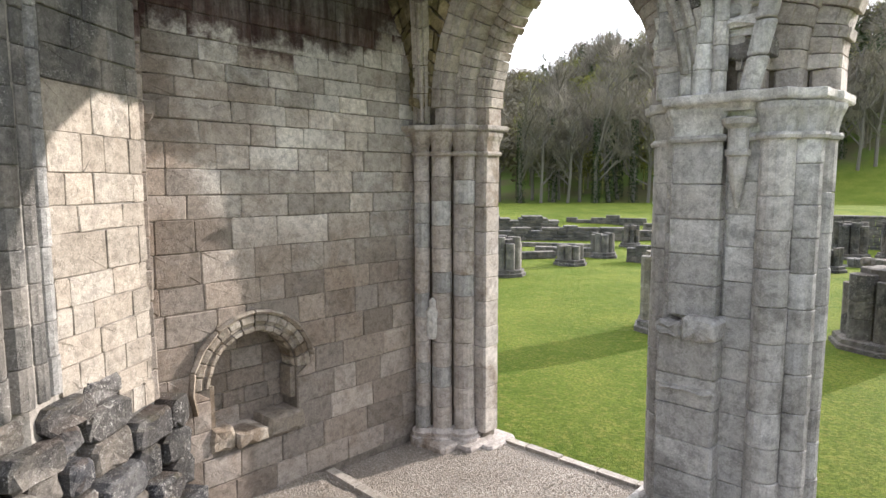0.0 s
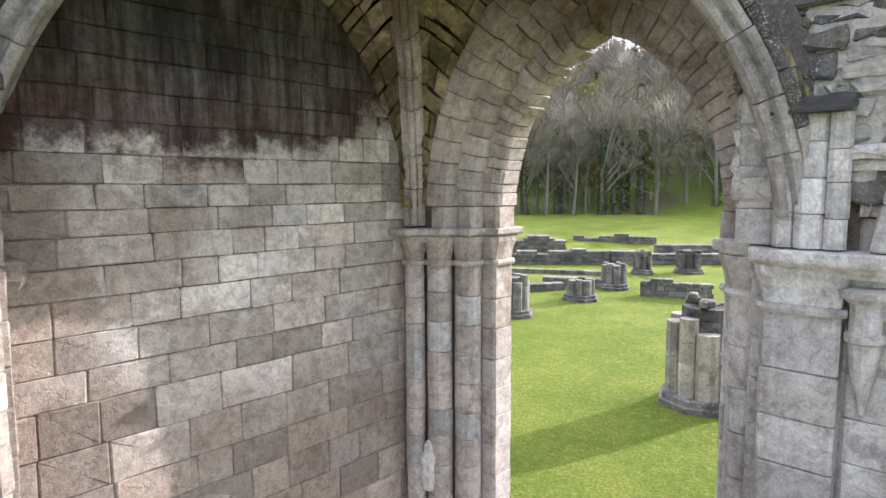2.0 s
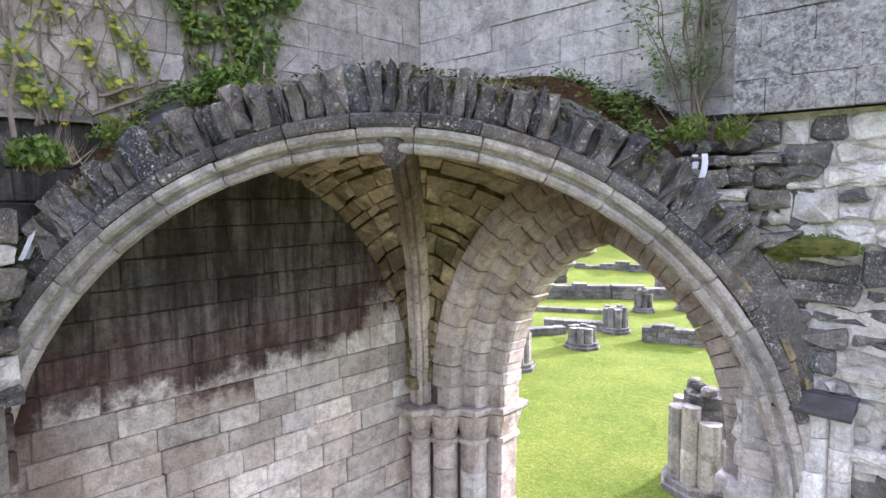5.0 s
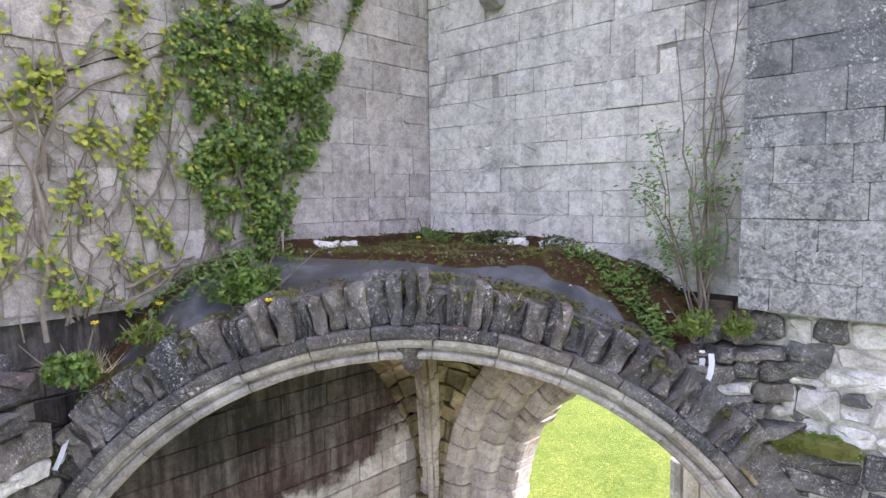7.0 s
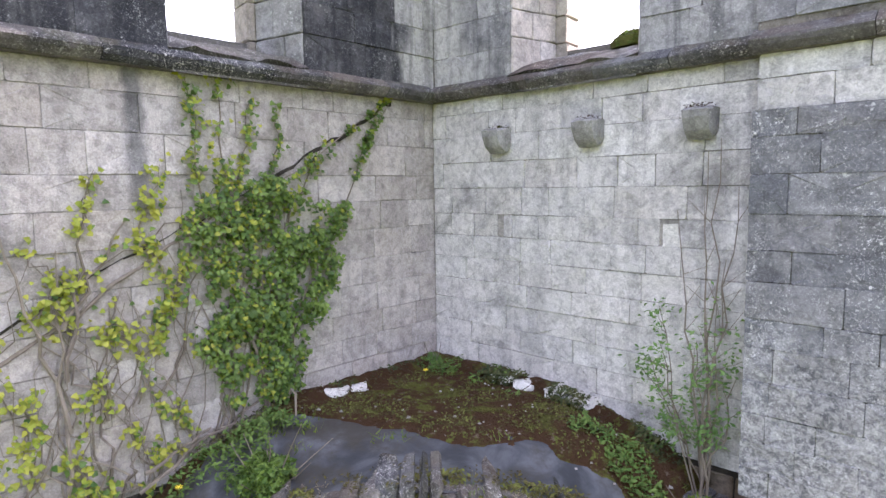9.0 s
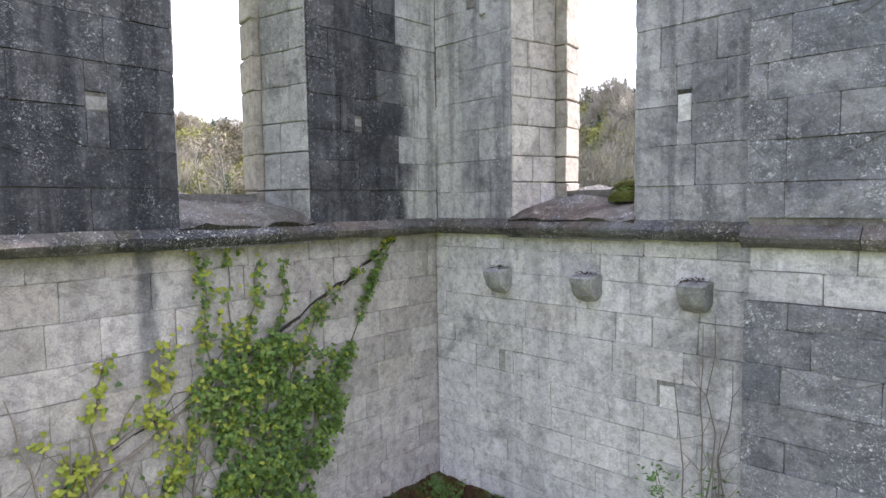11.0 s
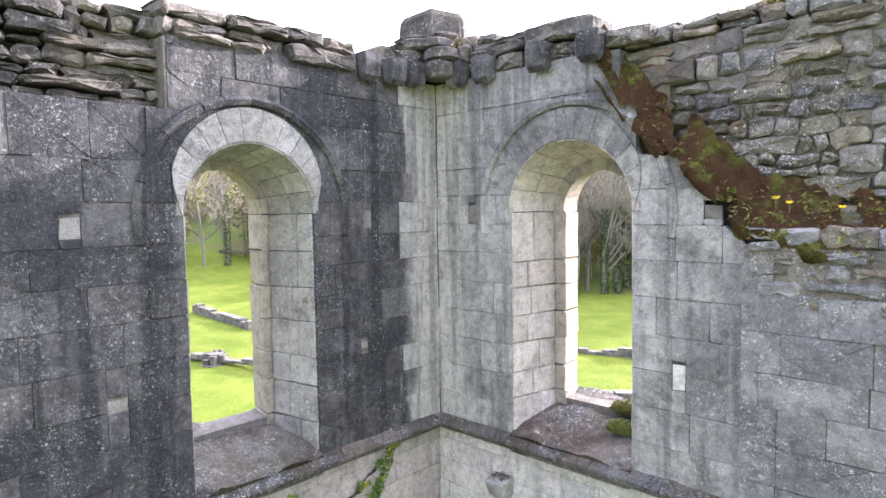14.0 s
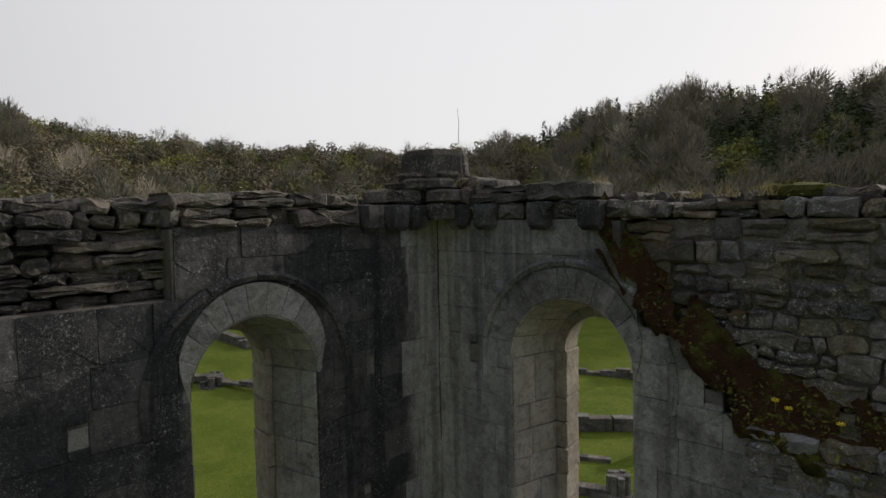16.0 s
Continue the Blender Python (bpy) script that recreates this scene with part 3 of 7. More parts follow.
def voussoirs(parent, at, profile, t0, t1, count, rng, material, name="voussoir", joint=0.006, jitter=0.006, length=1.0):
    """Wedge stones along a curve. at(t) gives a point, the outward direction and the sideways one; profile is (outward, sideways) pairs."""
    cut = [t0 + (t1 - t0) * (i + (rng.uniform(-0.12, 0.12) if 0 < i < count else 0)) / count for i in range(count + 1)]
    for a, b in zip(cut[:-1], cut[1:]):
        e = joint / length
        off, tw = rng.uniform(-jitter, jitter), rng.uniform(-jitter, jitter)
        rings = []
        for k, t in enumerate((a + e, a + e * 2.5, (a + b) / 2, b - e * 2.5, b - e)):
            p, n, s = at(t)
            lift = -0.008 if k in (0, 4) else 0.0
            mid_n = sum(q[0] for q in profile) / len(profile)
            mid_s = sum(q[1] for q in profile) / len(profile)
            rings.append([p + n * (q[0] + off + (lift if q[0] > mid_n else -lift)) + s * (q[1] + tw + (lift if q[1] > mid_s else -lift)) for q in profile])
        mat = material(t0, rng) if callable(material) else material
        swept(name, rings, mat, parent)


def drum_stack(parent, plan, z0, z1, tall, rng, material, name="drum", wobble=0.006):
    """Courses of one shaft: plan is a closed outline in x, y."""
    cx = sum(p[0] for p in plan) / len(plan)
    cy = sum(p[1] for p in plan) / len(plan)
    for a, b in courses(z0, z1, tall, rng, 0.12):
        dx, dy, k = rng.uniform(-wobble, wobble), rng.uniform(-wobble, wobble), 1 + rng.uniform(-0.012, 0.012)
        rings = []
        for z, s in ((a + 0.003, 0.955), (a + 0.014, k), ((a + b) / 2, k + rng.uniform(-0.006, 0.006)), (b - 0.014, k), (b - 0.003, 0.955)):
            rings.append([Vector((cx + dx + (x - cx) * s, cy + dy + (y - cy) * s, z)) for x, y in plan])
        mat = material(z0, rng) if callable(material) else material
        swept(name, rings, mat, parent)


def ring_plan(x, y, r, n=14):
    return [(x + r * math.cos(2 * math.pi * i / n), y + r * math.sin(2 * math.pi * i / n)) for i in range(n)]


def box_plan(x0, x1, y0, y1, c=0.02):
    return [(x0 + c, y0), (x1 - c, y0), (x1, y0 + c), (x1, y1 - c), (x1 - c, y1), (x0 + c, y1), (x0, y1 - c), (x0, y0 + c)]


def collar(name, plan, steps, material, parent, label=""):
    """A moulded band round a plan: steps are (z, outward offset)."""
    turn = 1.0 if area(plan) > 0 else -1.0
    n = len(plan)
    rings = []
    for z, o in steps:
        ring = []
        for i in range(n):
            (ax, ay), (bx, by), (cx, cy) = plan[i - 1], plan[i], plan[(i + 1) % n]
            e, f = Vector((by - ay, ax - bx)).normalized() * turn, Vector((cy - by, bx - cx)).normalized() * turn
            m = e + f
            k = o * 2 / max(0.7, m.length_squared)
            ring.append(Vector((bx + m.x * k, by + m.y * k, z)))
        rings.append(ring)
    return swept(name, rings, material, parent, label)


# ---- ground ----
AHEAD = Vector((-0.69, 0.724))
ACROSS = Vector((0.724, 0.69))


def height(x, y):
    """The lawn, the bank behind the low ruins and the wooded hills."""
    p = Vector((x - 5.2, y + 5.2))
    d, s = p.dot(AHEAD), p.dot(ACROSS)
    z = -0.45
    k = min(1.0, max(0.0, (d - 55) / 9))
    z += 1.3 * k * k * (3 - 2 * k)
    r = math.hypot(d, s)
    hill = max(0.0, r - 103.0)
    ratio = s / max(d, 30.0) if d > 0 else 0.0
    side = 0.5 + 0.5 * math.tanh((ratio - 0.22) * 8)
    far_left = min(1.0, max(0.0, -ratio / 0.75))
    rise = 0.23 + 0.2 * side + 0.06 * far_left
    z += min(hill * rise, 24.0 + 15.0 * side + 15.0 * far_left) * (1 + 0.06 * math.sin(s * 0.031 + 1.0))
    z += 0.06 * noise.noise(Vector((x * 0.11, y * 0.11, 0))) * min(1, r / 20)
    return z


gv, gf = [], []
radii = [0.0] + [1.5 * 1.12 ** i for i in range(56)]
spokes = 96
for r in radii:
    for i in range(spokes):
        a = 2 * math.pi * i / spokes
        x, y = 5.2 + r * math.cos(a), -5.2 + r * math.sin(a)
        gv.append((x, y, height(x, y)))
for k in range(len(radii) - 1):
    for i in range(spokes):
        j = (i + 1) % spokes
        gf.append((k * spokes + i, k * spokes + j, (k + 1) * spokes + j, (k + 1) * spokes + i))
tagged(solid("ground", gv, gf, M_GRASS, smooth=True), "mown green grass with low bank and hills behind", "ground", kind="structure")

rg = random.Random(11)
fv, ff = [], []
# seen bay floor plus an added unseen stretch that cuts green bounce from the lawn
nx, ny = 48, 60
for j in range(ny + 1):
    for i in range(nx + 1):
        x, y = -0.25 + 13.0 * i / nx, -14.0 + 14.84 * j / ny
        z = -0.27 + 0.02 * noise.noise(Vector((x * 2, y * 2, 3))) + 0.13 * min(1, max(0, (-1.7 - y) / 0.3))
        fv.append((x, y, z))
for j in range(ny):
    for i in range(nx):
        ff.append((j * (nx + 1) + i, j * (nx + 1) + i + 1, (j + 1) * (nx + 1) + i + 1, (j + 1) * (nx + 1) + i))
tagged(solid("floor", fv, ff, M_GRAVEL, smooth=True), "pale brown gravel floor of the roofless bay", "floor", kind="structure")

pebbles = Heap()
for k in range(2600):
    x, y = rg.uniform(-0.1, 3.6), rg.uniform(-3.6, 0.8)
    z = -0.265 + 0.13 * min(1, max(0, (-1.7 - y) / 0.3))
    s = rg.uniform(0.008, 0.02)
    pebbles.add([(x + s * rg.uniform(0.6, 1.3) * a, y + s * rg.uniform(0.6, 1.3) * b, z + s * c) for a, b, c in
                 ((1, 0, 0), (0, 1, 0), (-1, 0, 0), (0, -1, 0), (0.2, 0.1, 0.9))], [(0, 1, 4), (1, 2, 4), (2, 3, 4), (3, 0, 4)])
tagged(pebbles.made("gravel", plain("pebble", (0.3, 0.25, 0.2), (0.52, 0.47, 0.41), 30.0)), "loose pale gravel stones", "gravel", kind="stuff")


def edging(name, a, b, z, rng, label):
    """A line of narrow stone edging slabs let into the ground."""
    top = tagged(empty(name, (a[0], a[1], z)), label, "edging")
    a, b = Vector(a), Vector(b)
    n = max(2, int((b - a).length / 0.6))
    w = (b - a).normalized()
    s = Vector((-w.y, w.x)) * 0.07
    for i in range(n):
        p, q = a + (b - a) * (i / n) + w * 0.008, a + (b - a) * ((i + 1) / n) - w * 0.008
        h = z + rng.uniform(-0.01, 0.012)
        lo = [p - s, q - s, q + s, p + s]
        rings = [[Vector((c.x, c.y, z - 0.3)) - Vector((a.x, a.y, z)) for c in lo], [Vector((c.x, c.y, h - 0.015)) - Vector((a.x, a.y, z)) for c in lo],
                 [Vector((c.x * 0.98 + 0.02 * (p + q).x / 2, c.y * 0.98 + 0.02 * (p + q).y / 2, h)) - Vector((a.x, a.y, z)) for c in lo]]
        swept("edging_stone", rings, M_WARM, top)


edging("path_edging", (0.75, 0.86), (5.6, 0.95), -0.22, rg, "pale stone edging between gravel and lawn")
edging("path_edging", (-0.1, -1.85), (4.6, -1.95), -0.12, rg, "pale stone edging across the gravel floor")


# ---- west wall (plane x = 0), three storeys ----
rs = random.Random(5)
ARC_Z, ARC_U = 5.0, 2.16
ORDERS = [Arch(ARC_U, 2.0, ARC_Z, 2.89), Arch(ARC_U, 1.75, ARC_Z, 2.45), Arch(ARC_U, 1.5, ARC_Z, 2.15), Arch(ARC_U, 1.26, ARC_Z, 1.917)]
PIER_X = 4.33

NICHE = Arch(2.87, 0.6, 1.43, zb=0.72)
wall_wl = tagged(core("wall_west_lower", -0.3, 9.0, -0.6, 8.0, [NICHE], west(-0.21), 0.0, -0.36, M_MORTAR), "soot-stained pale ashlar wall under a vault", "wall")
core("wall_west_lower_core", -0.9, 9.0, -0.6, 8.0, [], west(-0.21), -0.362, -0.95, M_MORTAR)
BEDS = (2.38, 2.7, 3.08, 3.46, 3.74, 4.04, 4.33, 4.59, 4.84, 5.06, 5.27)
lev_l = courses(-0.15, 2.38, 0.335, rs, 0.13) + list(zip(BEDS[:-1], BEDS[1:])) + courses(5.27, 7.9, 0.25, rs, 0.1)
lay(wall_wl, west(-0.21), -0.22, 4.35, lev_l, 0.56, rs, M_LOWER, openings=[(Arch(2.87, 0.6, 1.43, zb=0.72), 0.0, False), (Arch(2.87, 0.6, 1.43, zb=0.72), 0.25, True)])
# back of the recess
lay(wall_wl, west(-0.57), 2.2, 3.55, courses(0.75, 2.1, 0.26, rs), 0.42, rs, M_LOWER, name="recess_block")


def arch_at(arch, place, side, grow=0.0, depth=0.0, sign=1.0):
    """A curve for voussoirs along one side of an arch in a wall."""
    e0, e1, es = place(0, 0, 0), place(0, 0, 1), None
    out = e1 - e0
    eu = place(1, 0, 0) - e0
    ev = place(0, 1, 0) - e0

    def at(t):
        (u, v), n = arch.arc(side, t, grow)
        return place(u, v, depth), eu * n[0] + ev * n[1], out

    return at


ROLL = [(0.0, 0.0), (0.2, 0.0), (0.2, 0.03), (0.17, 0.04), (0.12, 0.045), (0.09, 0.01), (0.06, 0.0), (0.045, 0.04), (0.0, 0.035)]
hood = [(0.2, -0.03), (0.27, -0.03), (0.27, 0.045), (0.245, 0.09), (0.21, 0.05)]
inner = [(-0.03, -0.3), (0.05, -0.3), (0.05, -0.02), (0.0, -0.02), (-0.03, -0.06)]
for side in (-1, 1):
    at = arch_at(NICHE, west(-0.21), side)
    voussoirs(wall_wl, at, ROLL, 0.0, 1.0, 7, rs, M_NICHE, length=1.0)
    voussoirs(wall_wl, at, hood, -0.22 if side > 0 else 0.1, 1.0, 3, rs, M_NICHE, name="hood_mould", length=1.2)
    voussoirs(wall_wl, at, inner, 0.0, 1.0, 7, rs, M_NICHE, name="soffit_stone", length=1.0)
for u, tall in ((3.47, 0.66), (2.27, 0.42)):
    k = 0.07
    rings = [[Vector((-0.21 - 0.2 + a, -u + b, z)) for a, b in ((-0.09, -k), (0.16, -k), (0.16, k), (-0.09, k))] for z in (1.43 - tall, 1.36, 1.38, 1.43)]
    swept("jamb_shaft", rings, M_NICHE, wall_wl)
for u0, u1, z in ((2.2, 2.75, 0.85), (2.76, 3.2, 0.77), (3.2, 3.5, 0.9)):
    piece("sill_slab", outline(u0, u1, 0.6, z, 0.12, 0.03), west(-0.21), 0.05 + rs.uniform(0, 0.06), rs, M_NICHE, wall_wl, worn=0.02, chamfer=0.03, back=-0.34)

wall_wm = tagged(core("wall_west_middle", -1.1, 9.0, 7.9, 11.42, [], west(-0.13), 0.0, -0.95, M_MORTAR_P), "pale pinkish ashlar wall partly covered with ivy", "wall")
lev_m = courses(7.95, 11.42, 0.30, rs, 0.14)
lay(wall_wm, west(-0.13), -0.1, 6.6, lev_m, 0.58, rs, M_PALE, holes=[(0.06, 0.16, 11.16, 11.3)], gap=0.004, chamfer=0.003, worn=0.004)

# dark strips laid over the ashlar paint in the shade of the stepped crack
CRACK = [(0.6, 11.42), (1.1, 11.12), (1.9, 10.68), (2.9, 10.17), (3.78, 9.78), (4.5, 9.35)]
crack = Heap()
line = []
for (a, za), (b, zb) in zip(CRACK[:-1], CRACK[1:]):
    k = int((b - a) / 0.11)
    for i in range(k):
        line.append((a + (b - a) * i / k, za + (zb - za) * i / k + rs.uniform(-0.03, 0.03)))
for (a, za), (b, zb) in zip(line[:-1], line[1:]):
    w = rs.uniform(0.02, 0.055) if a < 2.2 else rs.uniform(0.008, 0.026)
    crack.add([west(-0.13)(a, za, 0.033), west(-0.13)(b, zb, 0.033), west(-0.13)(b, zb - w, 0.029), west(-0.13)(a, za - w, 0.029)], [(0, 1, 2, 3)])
# the near-black upper tone of this mortar supplies the shade colour
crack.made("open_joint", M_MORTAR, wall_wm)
WIN_W = Arch(2.45, 0.66, 14.1, zb=11.6)
HEAD_W = Arch(2.45, 0.75, 14.32, zb=14.1)
wall_wu = tagged(core("wall_west_upper", -1.1, 9.0, 11.42, 15.0, [Arch(2.45, 0.68, 14.1, zb=11.6)], west(-0.02), 0.0, -0.28, M_MORTAR_D), "dark lichen-spotted ashlar wall with round-headed window", "wall")
HOLES_W = [(3.9, 4.05, 13.93, 14.13), (3.62, 3.78, 12.52, 12.66), (1.03, 1.15, 13.93, 14.15), (1.12, 1.22, 12.6, 12.72)]
lev_u = courses(11.58, 15.0, 0.335, rs, 0.1)


def west_tone(u, v, rng):
    return M_GREY if u < 0.42 else M_DARK


lay(wall_wu, west(-0.02), 0.0, 6.6, lev_u, 0.6, rs, west_tone, openings=[(WIN_W, 0.0, False), (HEAD_W, 0.0, True)], holes=HOLES_W, gap=0.0025, chamfer=0.003, worn=0.003)
lay(wall_wu, west(-0.02), 0.0, 3.2, courses(15.0, 15.62, 0.3, rs), 0.55, rs, west_tone, openings=[(HEAD_W, 0.0, True)], gap=0.0025, chamfer=0.003, worn=0.003)
core("wall_west_top", -1.1, 3.22, 15.0, 15.6, [Arch(2.45, 0.68, 14.1, zb=11.6)], west(-0.02), 0.0, -0.28, M_MORTAR_D)
core("wall_west_crown", 3.22, 9.0, 15.0, 15.66, [], west(-0.02), -0.4, -1.0, M_MORTAR_D)

# ---- north wall (plane y = 0) ----
WIN_N = Arch(1.83, 0.72, 14.08, zb=11.6)
HEAD_N = Arch(1.83, 0.81, 14.3, zb=14.08)
wall_nm = tagged(core("wall_north_middle", -1.1, 9.0, 7.9, 11.42, [], north(0.09), 0.0, -1.0, M_MORTAR_P), "pale grey ashlar wall with three stone corbels", "wall")
HOLES_NM = [(0.88, 0.97, 9.88, 10.1), (2.75, 2.92, 9.86, 10.1)]
lay(wall_nm, north(0.09), -0.1, 3.6, courses(7.85, 11.42, 0.265, rs, 0.14), 0.5, rs, M_PALE_N, holes=HOLES_NM, gap=0.004, chamfer=0.003, worn=0.004)
wall_nu = tagged(core("wall_north_upper", -1.1, 2.57, 11.42, 14.9, [Arch(1.83, 0.74, 14.08, zb=11.6)], north(0.02), 0.0, -0.28, M_MORTAR_D), "grey weathered ashlar wall with round-headed window", "wall")
HOLES_N = [(0.5, 0.61, 13.97, 14.2), (3.2, 3.36, 14.0, 14.16), (2.93, 3.06, 12.45, 12.72)]


def scar(u):
    """The level above which the facing is torn away, along the wall."""
    if u < 2.15:
        return 15.62
    if u < 2.75:
        return 15.62 - (u - 2.15) * 1.4
    if u < 3.3:
        return 14.78 - (u - 2.75) * 0.85
    return 14.3 - (u - 3.3) * 1.9


def north_tone(u, v, rng):
    return M_GREY


def below_scar(u, v):
    return v - 0.12 < scar(u)


lay(wall_nu, north(0.02), 0.0, 3.6, courses(11.58, 14.95, 0.325, rs, 0.1), 0.55, rs, north_tone,
    openings=[(WIN_N, 0.0, False), (HEAD_N, 0.0, True)], holes=HOLES_N, inside=below_scar, trim=scar, gap=0.0025, chamfer=0.003, worn=0.003)
lay(wall_nu, north(0.02), 0.0, 2.6, courses(14.95, 15.62, 0.3, rs), 0.5, rs, north_tone, openings=[(HEAD_N, 0.0, True)], inside=below_scar, trim=scar, gap=0.0025, chamfer=0.003, worn=0.003)
core("wall_north_top", -1.1, 2.4, 14.9, 15.6, [Arch(1.83, 0.74, 14.08, zb=11.6)], north(0.02), 0.0, -0.28, M_MORTAR_D)
core("wall_north_side", 2.572, 3.62, 11.42, 13.7, [], north(0.02), 0.0, -0.28, M_MORTAR_D)
core("wall_north_crown", 2.572, 9.0, 13.7, 15.6, [], north(0.02), -0.195, -1.0, M_MORTAR_R)
core("wall_north_flank", 3.62, 9.0, 11.42, 13.7, [], north(0.02), -0.1, -0.68, M_MORTAR_D)


# ---- windows: reveals, voussoirs, sills ----
RING_RISE, RING_WIDE = 0.22, 0.11


def window(name, arch, place, outer_a, label, wall, moss, tone, hood):
    """A deeply splayed round-headed window: jamb stones, arch soffit, frame step and sloping sill."""
    top = tagged(new(name), label, "window", kind="structure")
    zs, a, uc = arch.zs, arch.a, arch.uc
    depths = [(0.0, a), (-0.66, a * 0.8), (-0.664, outer_a), (-1.04, outer_a + 0.06)]
    # jamb stones course by course
    for side in (-1, 1):
        for v0, v1 in courses(11.62, zs, 0.33, rs, 0.15):
            cuts = [-0.03, -rs.uniform(0.22, 0.44), -0.66]
            for d0, d1 in zip(cuts[:-1], cuts[1:]):
                def spot(dd, v, out, s=side):
                    k = -dd / 0.66
                    return place(uc + s * (a + (a * 0.8 - a) * k - out), v, dd)
                poly = outline(d1 + 0.004, d0 - 0.004, v0 + 0.004, v1 - 0.004, 0.2, 0.01)
                piece("jamb_stone", poly, spot, 0.012 + rs.uniform(-0.005, 0.006), rs, tone, top, chamfer=0.008, worn=0.005, back=-0.2)
            poly = outline(-1.04, -0.668, v0 + 0.004, v1 - 0.004, 0.2, 0.01)

            def spot2(dd, v, out, s=side):
                return place(uc + s * (outer_a + (0.06 * (-dd - 0.66) / 0.4) - out), v, dd)
            piece("frame_stone", poly, spot2, 0.01 + rs.uniform(-0.006, 0.01), rs, M_WARM, top, chamfer=0.012, worn=0.008, back=-0.3)
    # soffit stones
    e0 = place(0, 0, 0)
    eu, ev, out = place(1, 0, 0) - e0, place(0, 1, 0) - e0, place(0, 0, 1) - e0
    n = 9
    for i in range(n):
        th0, th1 = math.pi * i / n + 0.006, math.pi * (i + 1) / n - 0.006
        for (d0, a0), (d1, a1), mat, nm in (((0.0, a), (-0.33, a * 0.9), tone, "soffit_stone"), ((-0.335, a * 0.9), (-0.66, a * 0.8), tone, "soffit_stone"),
                                            ((-0.664, outer_a), (-1.04, outer_a + 0.06), M_WARM, "frame_stone")):
            w = rs.uniform(-0.004, 0.006)
            rings = []
            for th in (th0, (th0 + th1) / 2, th1):
                q = eu * math.cos(th) + ev * math.sin(th)
                rings.append([place(uc, zs, d0) + q * (a0 + w), place(uc, zs, d1) + q * (a1 + w), place(uc, zs, d1) + q * (a1 + 0.3), place(uc, zs, d0 - 0.003) + q * (a0 + (0.06 if d0 == 0 else 0.3))])
            swept(nm, rings, mat, top)
    # face ring, thickest at the crown, and the thin hood outside it
    rise, r_out, wedges = RING_RISE, a + RING_WIDE, 13

    def reach(th):
        k = math.sin(th) * rise
        full = k + math.sqrt(k * k - rise * rise + r_out * r_out)
        return a + (full - a) * min(1.0, 0.3 + 1.6 * min(th, math.pi - th))

    for i in range(wedges):
        th0, th1 = math.pi * i / wedges + 0.0022, math.pi * (i + 1) / wedges - 0.0022
        f = 0.012 + rs.uniform(-0.004, 0.004)
        rings = []
        for th in (th0, th0 + 0.012, (th0 + th1) / 2, th1 - 0.012, th1):
            q = eu * math.cos(th) + ev * math.sin(th)
            e = 0.004 if th in (th0, th1) else 0.0
            c0 = place(uc, zs, 0)
            rings.append([c0 + q * (a + e) - out * 0.1, c0 + q * (a + e) + out * (f - 0.025), c0 + q * (a + 0.02) + out * (f - e), c0 + q * (reach(th) - 0.006) + out * (f - e), c0 + q * reach(th) - out * 0.1])
        swept("voussoir", rings, M_VOUSS, top)
    for side in (-1, 1):
        at = arch_at(arch, place, side)
        voussoirs(top, at, [(0.335, -0.05), (0.42, -0.05), (0.43, 0.015), (0.395, 0.05), (0.35, 0.028)], -0.14, 1.0, 4, rs, hood, name="hood_mould", length=1.6, joint=0.002, jitter=0.003)
    # sloping weathered sill
    rows_d = [(0.03, 11.6), (-0.15, 11.69), (-0.35, 11.75), (-0.55, 11.8), (-0.8, 11.86), (-1.06, 11.91)]
    vs, nu = [], 12
    for d, z in rows_d:
        for k in range(nu + 1):
            u = uc - a - 0.01 + (2 * a + 0.02) * k / nu
            bump = 0.05 * noise.noise(Vector((u * 4, d * 4, 2))) + rs.uniform(-0.012, 0.012)
            vs.append(place(u, z + bump + 0.06 * max(0.0, -d - 0.3) * math.sin(u * 5), d))
    fs = [(r * (nu + 1) + c, r * (nu + 1) + c + 1, (r + 1) * (nu + 1) + c + 1, (r + 1) * (nu + 1) + c) for r in range(5) for c in range(nu)]
    k = len(vs)
    vs += [place(uc - a, 11.4, 0.03), place(uc + a, 11.4, 0.03)]
    fs.append(tuple(range(nu + 1)) + (k + 1, k))
    solid("window_sill", vs, fs, moss[0], top, smooth=True)
    # rough outer masonry round the frame
    core(name + "_surround", uc - 1.6, uc + 1.6, 11.42, 15.2, [Arch(uc, outer_a + 0.14, zs, zb=11.9)], place, -0.69, -1.02, M_MORTAR_D).parent = top
    return top


window("window_1", WIN_W, west(0.0), 0.45, "splayed round-headed window opening with ashlar jambs", wall_wu, (M_RING, M_DARK), M_VOUSS, M_DARK)
window("window_2", WIN_N, north(0.0), 0.45, "splayed round-headed window opening with mossy sill", wall_nu, (M_RING, M_RUBBLE_M), M_REVEAL, M_GREY)
